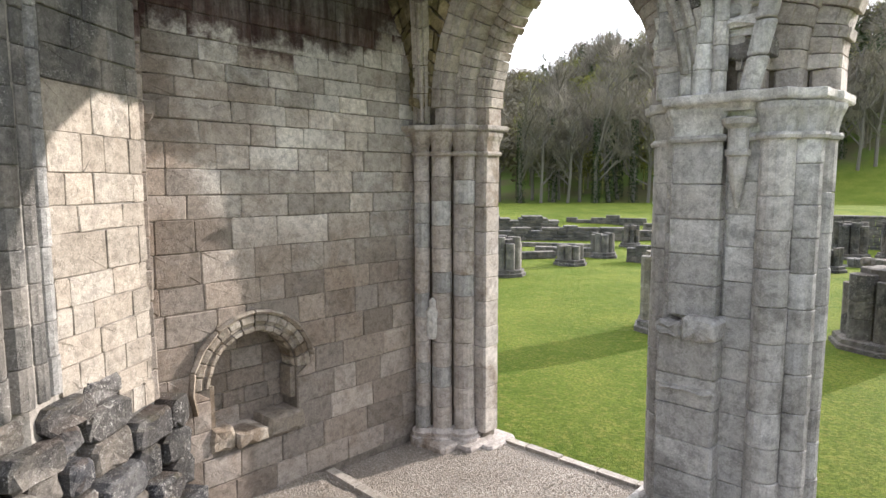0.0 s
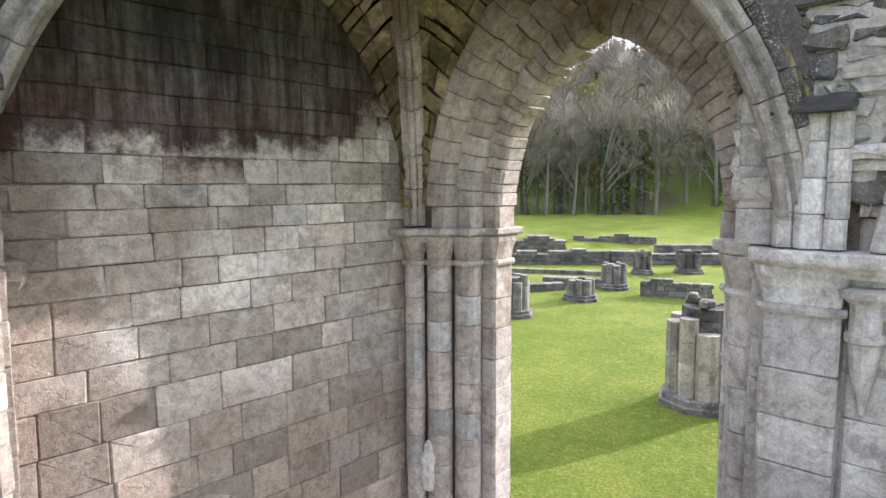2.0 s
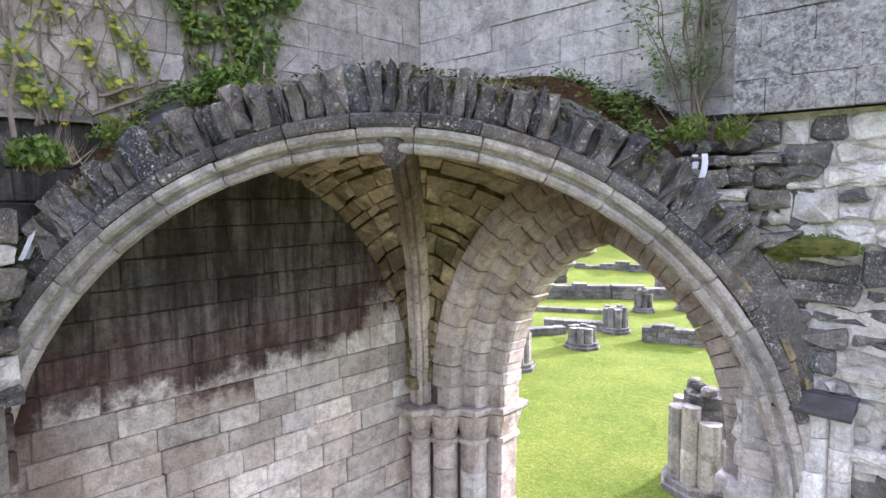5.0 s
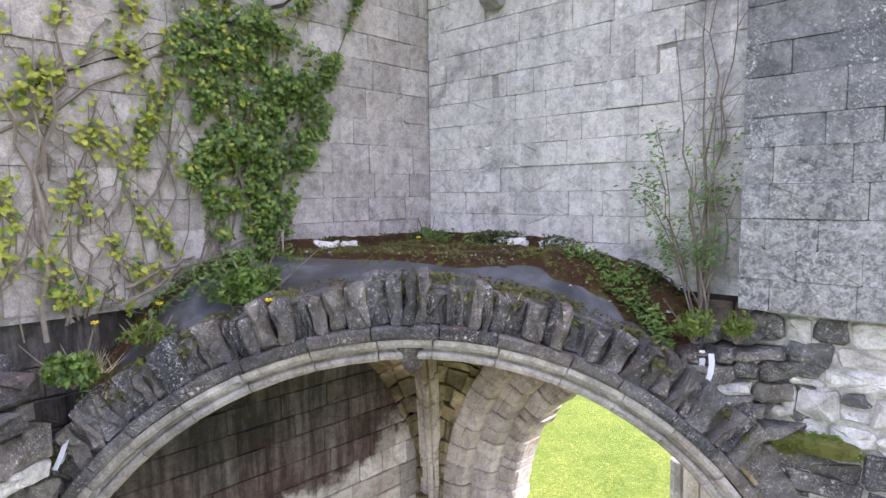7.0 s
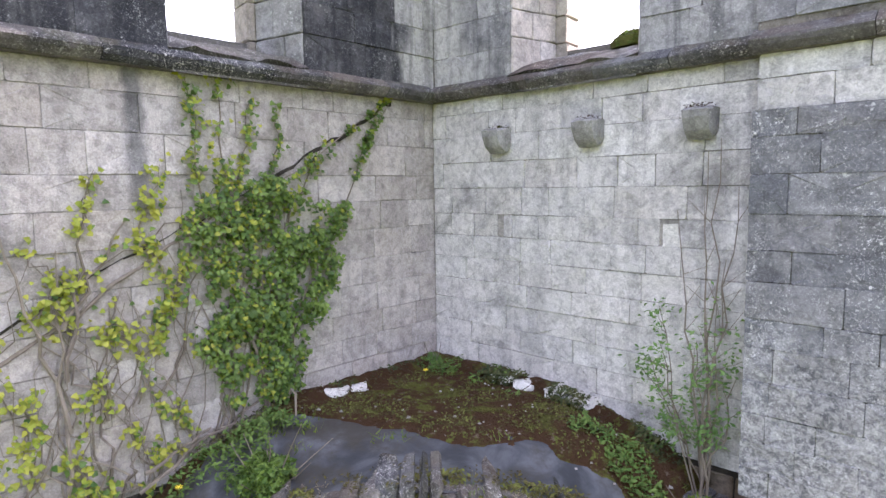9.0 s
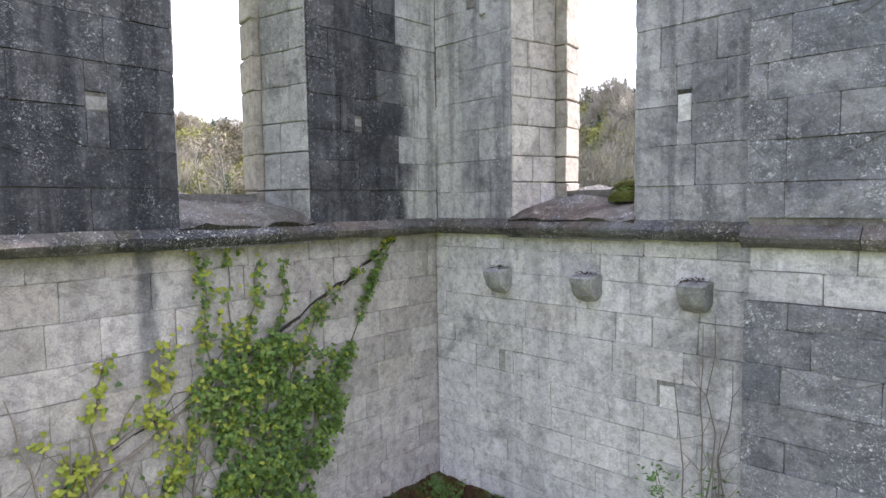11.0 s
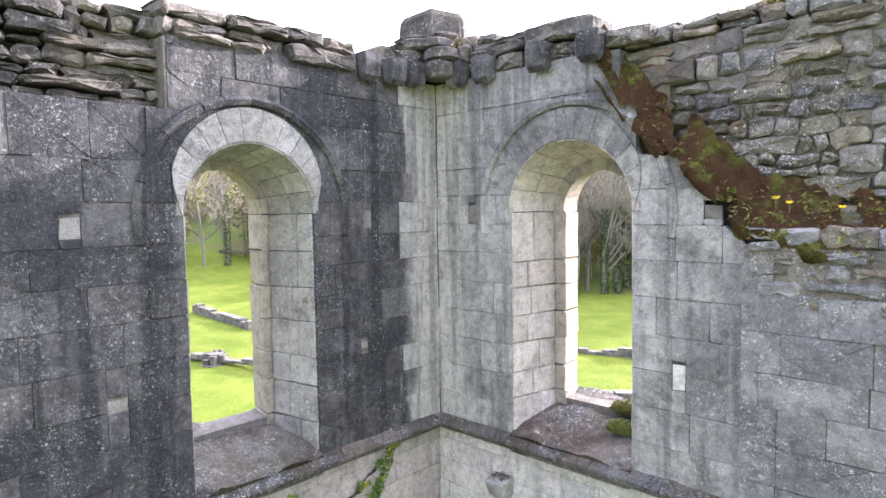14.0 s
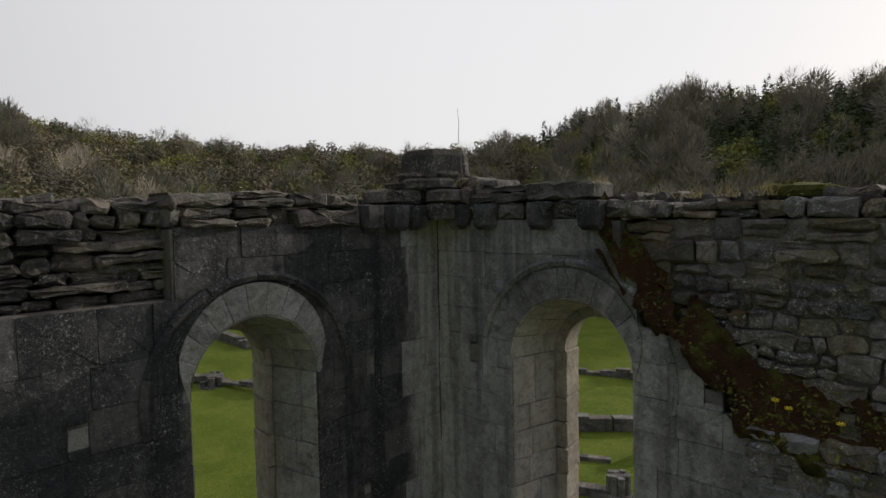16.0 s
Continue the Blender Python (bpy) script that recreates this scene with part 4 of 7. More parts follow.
for wall, place, u0, u1 in ((wall_wu, west(0.0), 0.95, 9.0), (wall_nu, north(0.0), 0.5, 9.0)):
    uc = 2.45 if wall is wall_wu else 1.83
    for a, b in ((-1.1, uc - 1.6), (uc + 1.6, 9.0)):
        core("wall_outer_leaf", a, b, 11.42, 15.0, [], place, -0.69 if b > 0 else -0.3, -1.02, M_MORTAR_D)
    core("wall_head", uc - 1.6, uc + 1.6, 15.202, 15.6, [], place, -0.69, -1.02, M_MORTAR_D)
    # fills of the putlog holes
    for hu0, hu1, hv0, hv1 in (HOLES_W if wall is wall_wu else HOLES_N):
        piece("hole_fill", outline(hu0 + 0.004, hu1 - 0.004, hv0 + 0.004, hv1 - 0.035, 0.3, 0.004), place, -0.014, rs, M_WHITE if wall is wall_nu and hv0 < 13 else M_HOLE, wall, chamfer=0.003, rough=0.002)
for hu0, hu1, hv0, hv1 in HOLES_NM:
    piece("hole_fill", outline(hu0 + (0.02 if hu0 > 2 else 0.0), hu1, hv0, hv1 - 0.03, 0.3, 0.004), north(0.09), 0.004, rs, M_WHITE if hu0 > 2 else M_MORTAR_P, wall_nm, chamfer=0.003, rough=0.002)

# ---- string course ----
SPROF = [(0.0, -0.06), (0.03, -0.07), (0.085, -0.025), (0.105, 0.015), (0.1, 0.035), (-0.02, 0.12), (-0.1, 0.12), (-0.1, -0.06)]


def moulding(name, place, u0, u1, z, profile, material, label, step=0.75):
    top = tagged(new(name), label, "moulding", kind="structure")
    u = u0
    while u < u1 - 0.05:
        b = min(u + step * rs.uniform(0.8, 1.2), u1)
        rings = []
        for k in range(4):
            uu = u + 0.004 + (b - u - 0.008) * k / 3
            rings.append([place(uu, z + q[1] + rs.uniform(-0.006, 0.006), q[0] + rs.uniform(-0.008, 0.006)) for q in profile])
        swept("moulding_stone", rings, material, top)
        u = b
    return top


moulding("string_course_west", west(0.0), 0.1, 9.0, 11.49, SPROF, M_RING, "dark weathered moulded string course along the wall")
moulding("string_course_north", north(0.0), -0.02, 3.58, 11.49, SPROF, M_RING, "dark weathered moulded string course along the wall")
moulding("string_course_pilaster", north(-0.2), 3.56, 9.0, 11.47, SPROF, M_RING, "dark weathered string course stepping round the pilaster")

# ---- pilaster strip beside the north wall ----
pil = tagged(core("wall_pilaster", 3.6, 9.0, 7.92, 10.98, [], north(-0.2), 0.0, -0.27, M_MORTAR_R), "dark grey lichened ashlar pilaster with torn top", "wall", kind="structure")


core("wall_pilaster_band", 3.61, 9.0, 10.98, 11.4, [], north(-0.14), 0.0, -0.2, M_MORTAR_P)
core("wall_pilaster_top", 3.6, 9.0, 11.4, 13.78, [], north(-0.2), 0.0, -0.3, M_MORTAR_R)


def pil_tone(u, v, rng):
    return M_BLOCK


lay(pil, north(-0.2), 3.585, 6.6, courses(7.9, 10.98, 0.27, rs, 0.16), 0.5, rs, pil_tone, gap=0.0025, chamfer=0.003, worn=0.003)
lay(pil, north(-0.14), 3.6, 6.6, courses(10.98, 11.4, 0.21, rs), 0.6, rs, M_PALE_N, gap=0.004, chamfer=0.003, worn=0.004)
lay(pil, north(-0.2), 3.585, 6.6, courses(11.63, 13.7, 0.29, rs, 0.15), 0.55, rs, pil_tone, inside=lambda u, v: v < 13.5 + 0.25 * noise.noise(Vector((u * 1.5, 3, 1))), gap=0.0025, chamfer=0.003, worn=0.003)

# ---- torn masonry and rough wall heads ----
head_w = tagged(new("rubble_head_west"), "dark rough rubble core exposed along the wall head", "masonry", kind="structure")
rubble(head_w, west(-0.24), 3.15, 6.6, 15.0, 15.86, rs, M_RUBBLE, 0.13, 0.34, inside=lambda u, v: v < 15.9 - 0.03 * (u % 0.7))
rubble(head_w, west(-0.06), 1.15, 3.25, 15.6, 15.93, rs, M_RUBBLE, 0.16, 0.4)
rubble(head_w, west(-0.6), -0.3, 6.6, 15.66, 15.9, rs, M_RUBBLE, 0.13, 0.4)
head_n = tagged(new("rubble_head_north"), "mossy rubble core where facing stones have fallen", "masonry", kind="structure")


def torn_depth(u, v):
    over = v - scar(min(u, 3.6))
    return -0.2 + 0.14 * max(0.0, 1 - abs(over) / 1.1) * (1 if u > 3.3 else 0.45)


def torn_tone(u, v, rng):
    near = v - scar(min(u, 3.7)) < 0.55
    return M_RUBBLE_M if (near and rng.random() < 0.85) or rng.random() < 0.35 else M_RUBBLE_L


rubble(head_n, north(0.0), 2.1, 6.6, 13.4, 15.78, rs, torn_tone, 0.155, 0.29, depth=torn_depth, deep=0.065, inside=lambda u, v: v > scar(min(u, 3.7)) + 0.05 + 0.12 * max(0, u - 3.7))
rubble(head_n, north(0.04), 0.4, 2.75, 15.62, 16.02, rs, M_RUBBLE, 0.14, 0.4, inside=lambda u, v: v < 15.82 + 0.2 * (u < 2.2))
rubble(head_n, north(0.5), 0.0, 6.6, 15.6, 15.86, rs, M_RUBBLE, 0.14, 0.4)
rubble(head_n, north(-0.2), 3.6, 6.6, 13.3, 13.95, rs, lambda a, b, g: M_BLOCK if g.random() < 0.6 else M_RUBBLE_M, 0.13, 0.26, depth=lambda a, b: -0.02, deep=0.05, inside=lambda a, b: b < 14.0 - (a - 3.5) * 0.1)
# uneven ledge of moss along the torn edge and over the pilaster
LEDGE = [(2.2, 15.5), (2.5, 15.1), (2.8, 14.78), (3.3, 14.34), (3.6, 14.02), (4.5, 13.86), (6.6, 13.6)]


def ledge_at(u):
    for (a, za), (b, zb) in zip(LEDGE[:-1], LEDGE[1:]):
        if u <= b:
            return za + (zb - za) * max(0.0, (u - a) / (b - a))
    return LEDGE[-1][1]


lv, lf = [], []
nu, nw = 90, 9
for i in range(nu + 1):
    for j in range(nw + 1):
        u = 2.2 + 4.4 * i / nu
        k = j / nw
        out = (0.0 if u < 3.5 else 0.2) * (1 - k)
        p = Vector((u * 3, k * 3, 0))
        lv.append(north(0.0)(u, ledge_at(u) - 0.2 + 0.56 * k ** 1.2 + 0.13 * noise.noise(p * 1.3) + 0.06 * noise.noise(p * 4), out + (0.12 if u < 3.6 else 0.07) - 0.22 * k + 0.07 * noise.noise(p * 2 + Vector((5, 0, 0))) - 0.1 * (k < 0.05)))
for i in range(nu):
    for j in range(nw):
        if noise.noise(Vector((i * 0.23, j * 0.3, 6))) > -0.28:
            lf.append((i * (nw + 1) + j, i * (nw + 1) + j + 1, (i + 1) * (nw + 1) + j + 1, (i + 1) * (nw + 1) + j))
solid("moss_bank", lv, lf, M_MOSS, head_n, smooth=True)
tuftlets = Heap()
for k in range(1500):
    u, w = rs.uniform(2.25, 6.4), rs.random()
    if noise.noise(Vector((u * 2.5, w * 2, 3))) > -0.1:
        p = north(0.0)(u, ledge_at(u) - 0.16 + 0.46 * w + rs.uniform(0.0, 0.05), (0.0 if u < 3.5 else 0.2) * (1 - w) + 0.1 - 0.22 * w)
        tuftlets.leaf(p, rs.uniform(0.025, 0.06), (0, -0.4, 1), rs, False)
tagged(tuftlets.made("moss_tufts", plain("olive_moss", (0.07, 0.05, 0.015), (0.16, 0.17, 0.035), 9.0, 0.95), head_n), kind="stuff")

rubble(head_w, west(-0.12), 0.15, 1.3, 15.7, 16.08, rs, M_RUBBLE, 0.13, 0.3, inside=lambda u, v: v < 16.12 - 0.25 * u)
rubble(head_n, north(0.12), 0.1, 0.9, 15.7, 16.1, rs, M_RUBBLE, 0.13, 0.3)
# corner turret stump and corbel table
stump = tagged(new("rubble_corner_stump"), "broken stone stump crowning the corner of the walls", "masonry", kind="structure")
for z0, z1, r in ((15.62, 15.82, 0.62), (15.82, 15.98, 0.55), (15.98, 16.12, 0.42), (16.12, 16.2, 0.34)):
    for i in range(7):
        a = rs.uniform(0, 0.6) + 2 * math.pi * i / 7
        cx, cy, k = -0.12 + r * 0.8 * math.cos(a), 0.12 + r * 0.8 * math.sin(a), rs.uniform(0.16, 0.26)
        rings = [[Vector((cx + k * s * math.cos(b + a) * rs.uniform(0.85, 1.15), cy + k * s * math.sin(b + a) * rs.uniform(0.85, 1.15), z)) for b in [j * math.pi / 4 for j in range(8)]]
                 for z, s in ((z0, 0.85), (z0 + 0.03, 1.05), (z1 - 0.03, 1.0), (z1, 0.75))]
        swept("stone", rings, M_RUBBLE, stump)
rings = [[Vector((-0.1 + x * s, 0.12 + y * s, z)) for x, y in ((-0.3, -0.26), (0.22, -0.3), (0.32, 0.1), (0.2, 0.3), (-0.28, 0.25))] for z, s in ((15.8, 1.1), (15.84, 1.2), (16.4, 1.1), (16.47, 0.98))]
swept("top_stone", rings, M_RUBBLE, stump)
rings = [[Vector((x, y, z)) for x, y in ((-0.1, 0.1), (0.36, 0.05), (0.4, -0.1), (0.1, -0.4), (-0.05, -0.36))] for z in (15.68, 15.69, 15.74, 15.76)]
swept("cover_slab", rings, M_RUBBLE, stump)
swept("corner_core", [[Vector((x, y, z)) for x, y in ((-0.95, 0.03), (-0.03, 0.03), (-0.03, 0.95), (-0.95, 0.95))] for z in (14.9, 15.8)], M_MORTAR_D, stump)
CORB = [(0.0, 0.0), (0.03, -0.2), (0.09, -0.23), (0.15, -0.18), (0.17, -0.02), (0.16, 0.06), (-0.1, 0.06)]
for place, us, wall in ((west(0.0), (0.42, 0.72, 1.1), wall_wu), (north(0.0), (0.42, 0.82, 1.55, 2.15), wall_nu)):
    for u in us:
        rings = [[place(u + w + rs.uniform(-0.01, 0.01), 15.74 + q[1] * s, q[0] * s) for q in CORB] for w, s in ((-0.12, 0.85), (-0.1, 1.0), (0.1, 1.0), (0.12, 0.85))]
        swept("corbel", rings, M_DARK, wall)
# three moulded corbels half way up the north wall
for u, z in ((0.95, 11.02), (2.06, 11.03), (3.12, 11.04)):
    rings = []
    for w, s in ((-0.125, 0.75), (-0.105, 1.0), (0.0, 1.05), (0.105, 0.98), (0.125, 0.75)):
        rings.append([north(0.09)(u + w, z + q[1] * s * 0.98, q[0] * s * 1.3) for q in ((-0.05, 0.0), (0.0, -0.2), (0.07, -0.24), (0.14, -0.17), (0.18, -0.06), (0.19, 0.0), (0.12, 0.03), (-0.05, 0.03))])
    swept("corbel", rings, M_VOUSS, wall_nm)
    cap = Heap()
    for k in range(70):
        cap.leaf((u + rs.uniform(-0.11, 0.11), 0.09 - rs.uniform(0.0, 0.2), z + rs.uniform(0.015, 0.06)), rs.uniform(0.025, 0.05), (0, 0, 1), rs, False)
    cap.made("moss_cap", M_MOSS, wall_nm)


# ---- north arcade: stepped wall, arch orders, responds ----
NEXT = PIER_X * 2 - ARC_U
steps = [(0.07, 0.3, 2.0, 2.89), (0.302, 0.56, 1.75, 2.45), (0.562, 0.86, 1.38, 2.0)]
for k, (y0, y1, a, r) in enumerate(steps):
    ob = core("wall_arcade", -1.1, 9.4, -0.6, 7.95 - 0.002 * k, [Arch(ARC_U - 0.04 * k, a, ARC_Z, r), Arch(NEXT + 0.04 * k, a, ARC_Z, r)], north(0.0), -y0, -y1, M_MORTAR, 22)
    if k == 0:
        arcade = tagged(ob, "pale limestone arcade wall with pointed arches of three orders", "wall")


def order(arch, y, profile, count, lo, mat, name="voussoir", ragged=0.009):
    for side in (-1, 1):
        at = arch_at(arch, north(y), side)
        voussoirs(arcade, at, profile, lo, 1.0, count, rs, mat, name=name, length=arch.length(), joint=0.004, jitter=ragged if side < 0 else 0.009)
    w = max(q[0] for q in profile)
    (iu, iv), nn = arch.arc(1, 1.0, 0.015)
    (lu, lw), nn = arch.arc(-1, 0.985, w)
    (ru, rw), nn = arch.arc(1, 0.985, w)
    piece("keystone", [(iu, iv), (ru, rw), (arch.uc, rw + 0.1), (lu, lw)], north(y), 0.045, rs, M_CROWN, arcade, worn=0.003, chamfer=0.006, back=min(q[1] for q in profile) + 0.01)


def roll(w, d, cut=0.07):
    """An arch order's section: w outward from the opening, d back into the wall, with a rounded arris."""
    return [(w, 0.05), (w, -d), (0.0, -d), (0.0, -cut * 1.5), (0.012, -cut), (cut * 0.35, -cut * 0.35), (cut, 0.0), (cut * 1.7, 0.006), (cut * 1.8, 0.035), (w * 0.8, 0.05)]


def order_tone(t0, rng):
    return M_ARCH


for uc, lean in ((ARC_U, -0.04), (NEXT, 0.04)):
    order(Arch(uc, 1.76, ARC_Z, 2.62), 0.05, roll(0.26, 0.25), 13, 0.0, order_tone)
    order(Arch(uc + lean, 1.51, ARC_Z, 2.3), 0.28, roll(0.42, 0.27, 0.09), 14, 0.0, order_tone)
    order(Arch(uc + lean * 2, 1.27, ARC_Z, 1.9), 0.53, roll(0.48, 0.36, 0.05), 17, 0.0, order_tone, ragged=0.03)
# stones between springing and abacus
for a, y, w, d, k in ((1.76, 0.05, 0.26, 0.25, 0), (1.51, 0.28, 0.27, 0.27, 1), (1.27, 0.53, 0.28, 0.36, 2)):
    for s, uc, lean in ((-1, ARC_U, -0.04), (1, ARC_U, -0.04), (-1, NEXT, 0.04)):
        u0, u1 = sorted((uc + lean * k + s * a, uc + lean * k + s * (a + w)))
        drum_stack(arcade, box_plan(u0, u1, y, y + d, 0.035), 4.72, ARC_Z, 0.28, rs, M_ARCH, name="springer")
# small leaves of broken facing above the arch, inside the vault
lay(arcade, north(0.07), -0.2, 6.6, courses(5.0, 7.9, 0.26, rs, 0.2), 0.45, rs, M_ARCH, openings=[(Arch(ARC_U, 2.0, ARC_Z, 2.89), 0.02, True), (Arch(NEXT, 2.0, ARC_Z, 2.89), 0.02, True)],
    inside=lambda u, v: u < 3.7)


def abacus(parent, plan, z, mat, grow=1.0):
    collar("necking", plan, [(z - 0.56, -0.02), (z - 0.55, 0.035), (z - 0.52, 0.045), (z - 0.49, 0.03), (z - 0.485, -0.02)], mat, parent)
    collar("capital", plan, [(z - 0.54, -0.01), (z - 0.42, 0.005), (z - 0.33, 0.025), (z - 0.26, 0.055), (z - 0.2, 0.06)], mat, parent)


def slab(name, plan, z0, z1, parent, mat, lip=0.05):
    collar(name, plan, [(z0, -0.06), (z0 + 0.03, -0.045), (z0 + 0.07, -0.01), (z0 + 0.08, lip * 0.7), (z0 + 0.1, lip), (z1 - 0.012, lip), (z1, lip - 0.015)], mat, parent)


# respond in the corner
respond = tagged(new("corner_respond"), "clustered stone respond shafts with moulded capitals in the corner", "pier")
for x, y, r in ((-0.02, -0.06, 0.12), (0.2, 0.15, 0.155), (0.46, 0.38, 0.165)):
    plan = ring_plan(x, y, r)
    drum_stack(respond, plan, 0.0, 4.31, 0.36, rs, lambda z, g: M_ARCH if g.random() < 0.75 else M_PIER)
    abacus(respond, plan, 4.84, M_ARCH)
    collar("shaft_base", ring_plan(x, y, r), [(-0.35, 0.1), (-0.14, 0.1), (-0.12, 0.06), (-0.06, 0.07), (0.0, 0.0)], M_ARCH, respond)
flat = box_plan(0.5, 0.77, 0.52, 0.88, 0.03)
drum_stack(respond, flat, -0.1, 4.31, 0.36, rs, M_ARCH, name="jamb_block")
abacus(respond, flat, 4.84, M_ARCH)
slab("abacus", [(-0.32, 0.35), (-0.3, -0.28), (0.06, -0.26), (0.2, -0.04), (0.38, -0.02), (0.44, 0.18), (0.64, 0.2), (0.67, 0.46), (0.82, 0.5), (0.83, 0.93), (-0.3, 0.93)], 4.58, 4.74, respond, M_ARCH, 0.04)
for k, (x0, x1, y0, y1) in enumerate(((-0.15, 0.55, -0.2, 0.5), (0.2, 0.8, 0.1, 0.75), (0.4, 0.98, 0.4, 1.05))):
    collar("plinth", box_plan(x0, x1, y0, y1, 0.05), [(-0.5, 0.03), (-0.2 - 0.03 * k, 0.03), (-0.16 - 0.03 * k, 0.0)], M_ARCH, respond)
# weathered remains of a carved figure on the shaft
rings = []
for z, w, d in ((1.45, 0.07, 0.03), (1.55, 0.1, 0.05), (1.75, 0.085, 0.06), (1.88, 0.12, 0.05), (1.95, 0.06, 0.04), (2.05, 0.06, 0.05), (2.1, 0.02, 0.02)):
    cx, cy = 0.12, 0.02
    e, f = Vector((0.72, 0.69, 0)), Vector((0.69, -0.72, 0))
    rings.append([Vector((cx, cy, z)) + e * (w * math.cos(t)) + f * (d * math.sin(t) + 0.06) for t in [i * math.pi / 4 for i in range(8)]])
swept("carved_stump", rings, M_WHITE, respond)

# ---- the pier between the two arches ----
pier = tagged(new("compound_pier"), "tall grey limestone compound pier with clustered shafts and moulded abacus", "pier")


swept("pier_core", [[Vector((x, y, z)) for x, y in ((3.85, 0.12), (4.1, -0.02), (4.95, 0.06), (5.05, 0.3), (5.05, 0.7), (3.7, 0.7))] for z in (-0.4, 4.63)], M_PIER, pier)


def pier_tone(z, g):
    return M_PIER


for x, y, r in ((3.66, 0.42, 0.16), (3.93, 0.18, 0.16), (4.92, 0.0, 0.165), (5.12, 0.2, 0.165), (5.2, 0.5, 0.14)):
    plan = ring_plan(x, y, r)
    drum_stack(pier, plan, 0.0, 4.31, 0.37, rs, pier_tone)
    abacus(pier, plan, 4.84, M_PIER)
    collar("shaft_base", plan, [(-0.4, 0.1), (-0.14, 0.1), (-0.12, 0.06), (-0.06, 0.07), (0.0, 0.0)], M_PIER, pier)
for x0, x1, y0, y1, z0, z1, nm in ((3.42, 3.7, 0.5, 0.88, -0.4, 4.31, "jamb_block"), (3.92, 4.44, -0.16, 0.3, 2.42, 4.31, "pilaster_block"), (3.86, 4.5, -0.24, 0.2, -0.4, 2.2, "pilaster_block"),
                                   (4.46, 4.78, -0.03, 0.3, -0.4, 4.31, "pilaster_block"), (4.7, 4.86, 0.1, 0.5, -0.4, 4.62, "nook_block"), (3.78, 3.95, 0.05, 0.5, -0.4, 4.62, "nook_block"),
                                   (4.96, 5.24, 0.5, 0.88, -0.4, 4.31, "jamb_block")):
    drum_stack(pier, box_plan(x0, x1, y0, y1, 0.025), z0, z1, 0.37, rs, pier_tone, name=nm)
    if z1 > 4 and nm != "nook_block":
        abacus(pier, box_plan(x0, x1, y0, y1, 0.025), 4.84, M_PIER)
# broken shelf where the lower facing stands out
for x0, x1, z0, z1, d in ((3.86, 4.16, 2.2, 2.36, 0.06), (4.15, 4.52, 2.2, 2.44, 0.09), (3.86, 4.5, 1.62, 1.68, 0.03)):
    piece("broken_block", outline(x0, x1, z0, z1, 0.1, 0.03), north(-0.24), d, rs, M_PIER, pier, worn=0.02, chamfer=0.03, rough=0.02, back=-0.3)
# small corbelled shaft beside the pilaster
sx, sy = 4.58, -0.1
rings = []
for z, r in ((3.6, 0.02), (3.75, 0.05), (3.95, 0.085), (4.12, 0.1), (4.14, 0.125), (4.19, 0.125), (4.2, 0.1), (4.4, 0.1), (4.45, 0.16), (4.5, 0.17), (4.52, 0.12)):
    rings.append([Vector((sx + r * math.cos(t), sy + 0.06 - 0.06 * min(1, r / 0.1) + r * math.sin(t), z)) for t in [i * math.pi / 6 for i in range(12)]])
swept("corbelled_shaft", rings, M_PIER, pier)
slab("abacus", [(3.36, 0.95), (3.36, 0.48), (3.5, 0.4), (3.52, 0.24), (3.76, 0.2), (3.8, 0.0), (3.88, -0.24), (4.46, -0.26), (4.72, -0.26), (4.76, -0.16), (5.02, -0.2), (5.12, 0.0), (5.28, 0.04), (5.3, 0.36),
                (5.34, 0.42), (5.34, 0.95)], 4.58, 4.76, pier, M_PIER, 0.04)
for k, (x0, x1, y0, y1) in enumerate(((3.3, 3.9, 0.22, 0.98), (3.76, 4.6, -0.34, 0.6), (4.5, 5.12, -0.16, 0.6), (4.9, 5.34, 0.05, 0.98))):
    collar("plinth", box_plan(x0, x1, y0, y1, 0.05), [(-0.6, 0.04), (-0.2 - 0.02 * k, 0.03), (-0.15 - 0.02 * k, 0.0)], M_PIER, pier)
# stump of the springing ribs above the abacus, under a lead cap
for x, r in ((4.03, 0.075), (4.2, 0.1), (4.37, 0.075)):
    drum_stack(pier, ring_plan(x, -0.1, r, 10), 4.77, 5.74, 0.24, rs, M_PIER, name="rib_stump")
cap = [(3.95, -0.27), (4.46, -0.3), (4.46, 0.1), (3.95, 0.1)]
swept("lead_cap", [[Vector((x, y, z + (0.09 if y > 0 else 0))) for x, y in cap] for z in (5.735, 5.76)] + [[Vector((x, y * 0.6, 5.86)) for x, y in cap]], M_LEAD, pier, "dull grey lead cap")
for i in range(4):
    x0, z0 = 4.66 + 0.07 * i, 4.77 + 0.33 * i
    rings = [[Vector((x0 + 0.07 * t / 0.32 + r * math.cos(q), -0.1 + r * math.sin(q) - 0.03 * i, z0 + t)) for q in [j * math.pi / 5 for j in range(10)]] for t, r in ((0.0, 0.085), (0.015, 0.1), (0.3, 0.105), (0.318, 0.09))]
    swept("rib_stump", rings, M_PIER, pier)
swept("lead_cap", [[Vector((x, y, z + 0.15 * (x - 4.8))) for x, y in ((4.78, -0.32), (5.3, -0.34), (5.3, 0.1), (4.78, 0.1))] for z in (6.09, 6.12, 6.16)], M_LEAD, pier, "dull grey lead cap")
# rough spandrel masonry over the pier
spandrel = tagged(new("spandrel_rubble"), "pale and black-weathered rough masonry above the pier", "masonry", kind="structure")
core("spandrel_core", 3.65, 9.0, 5.2, 7.9, [Arch(NEXT, 1.95, ARC_Z, 2.85)], north(0.0), 0.03, -0.06, M_MORTAR_S).parent = spandrel


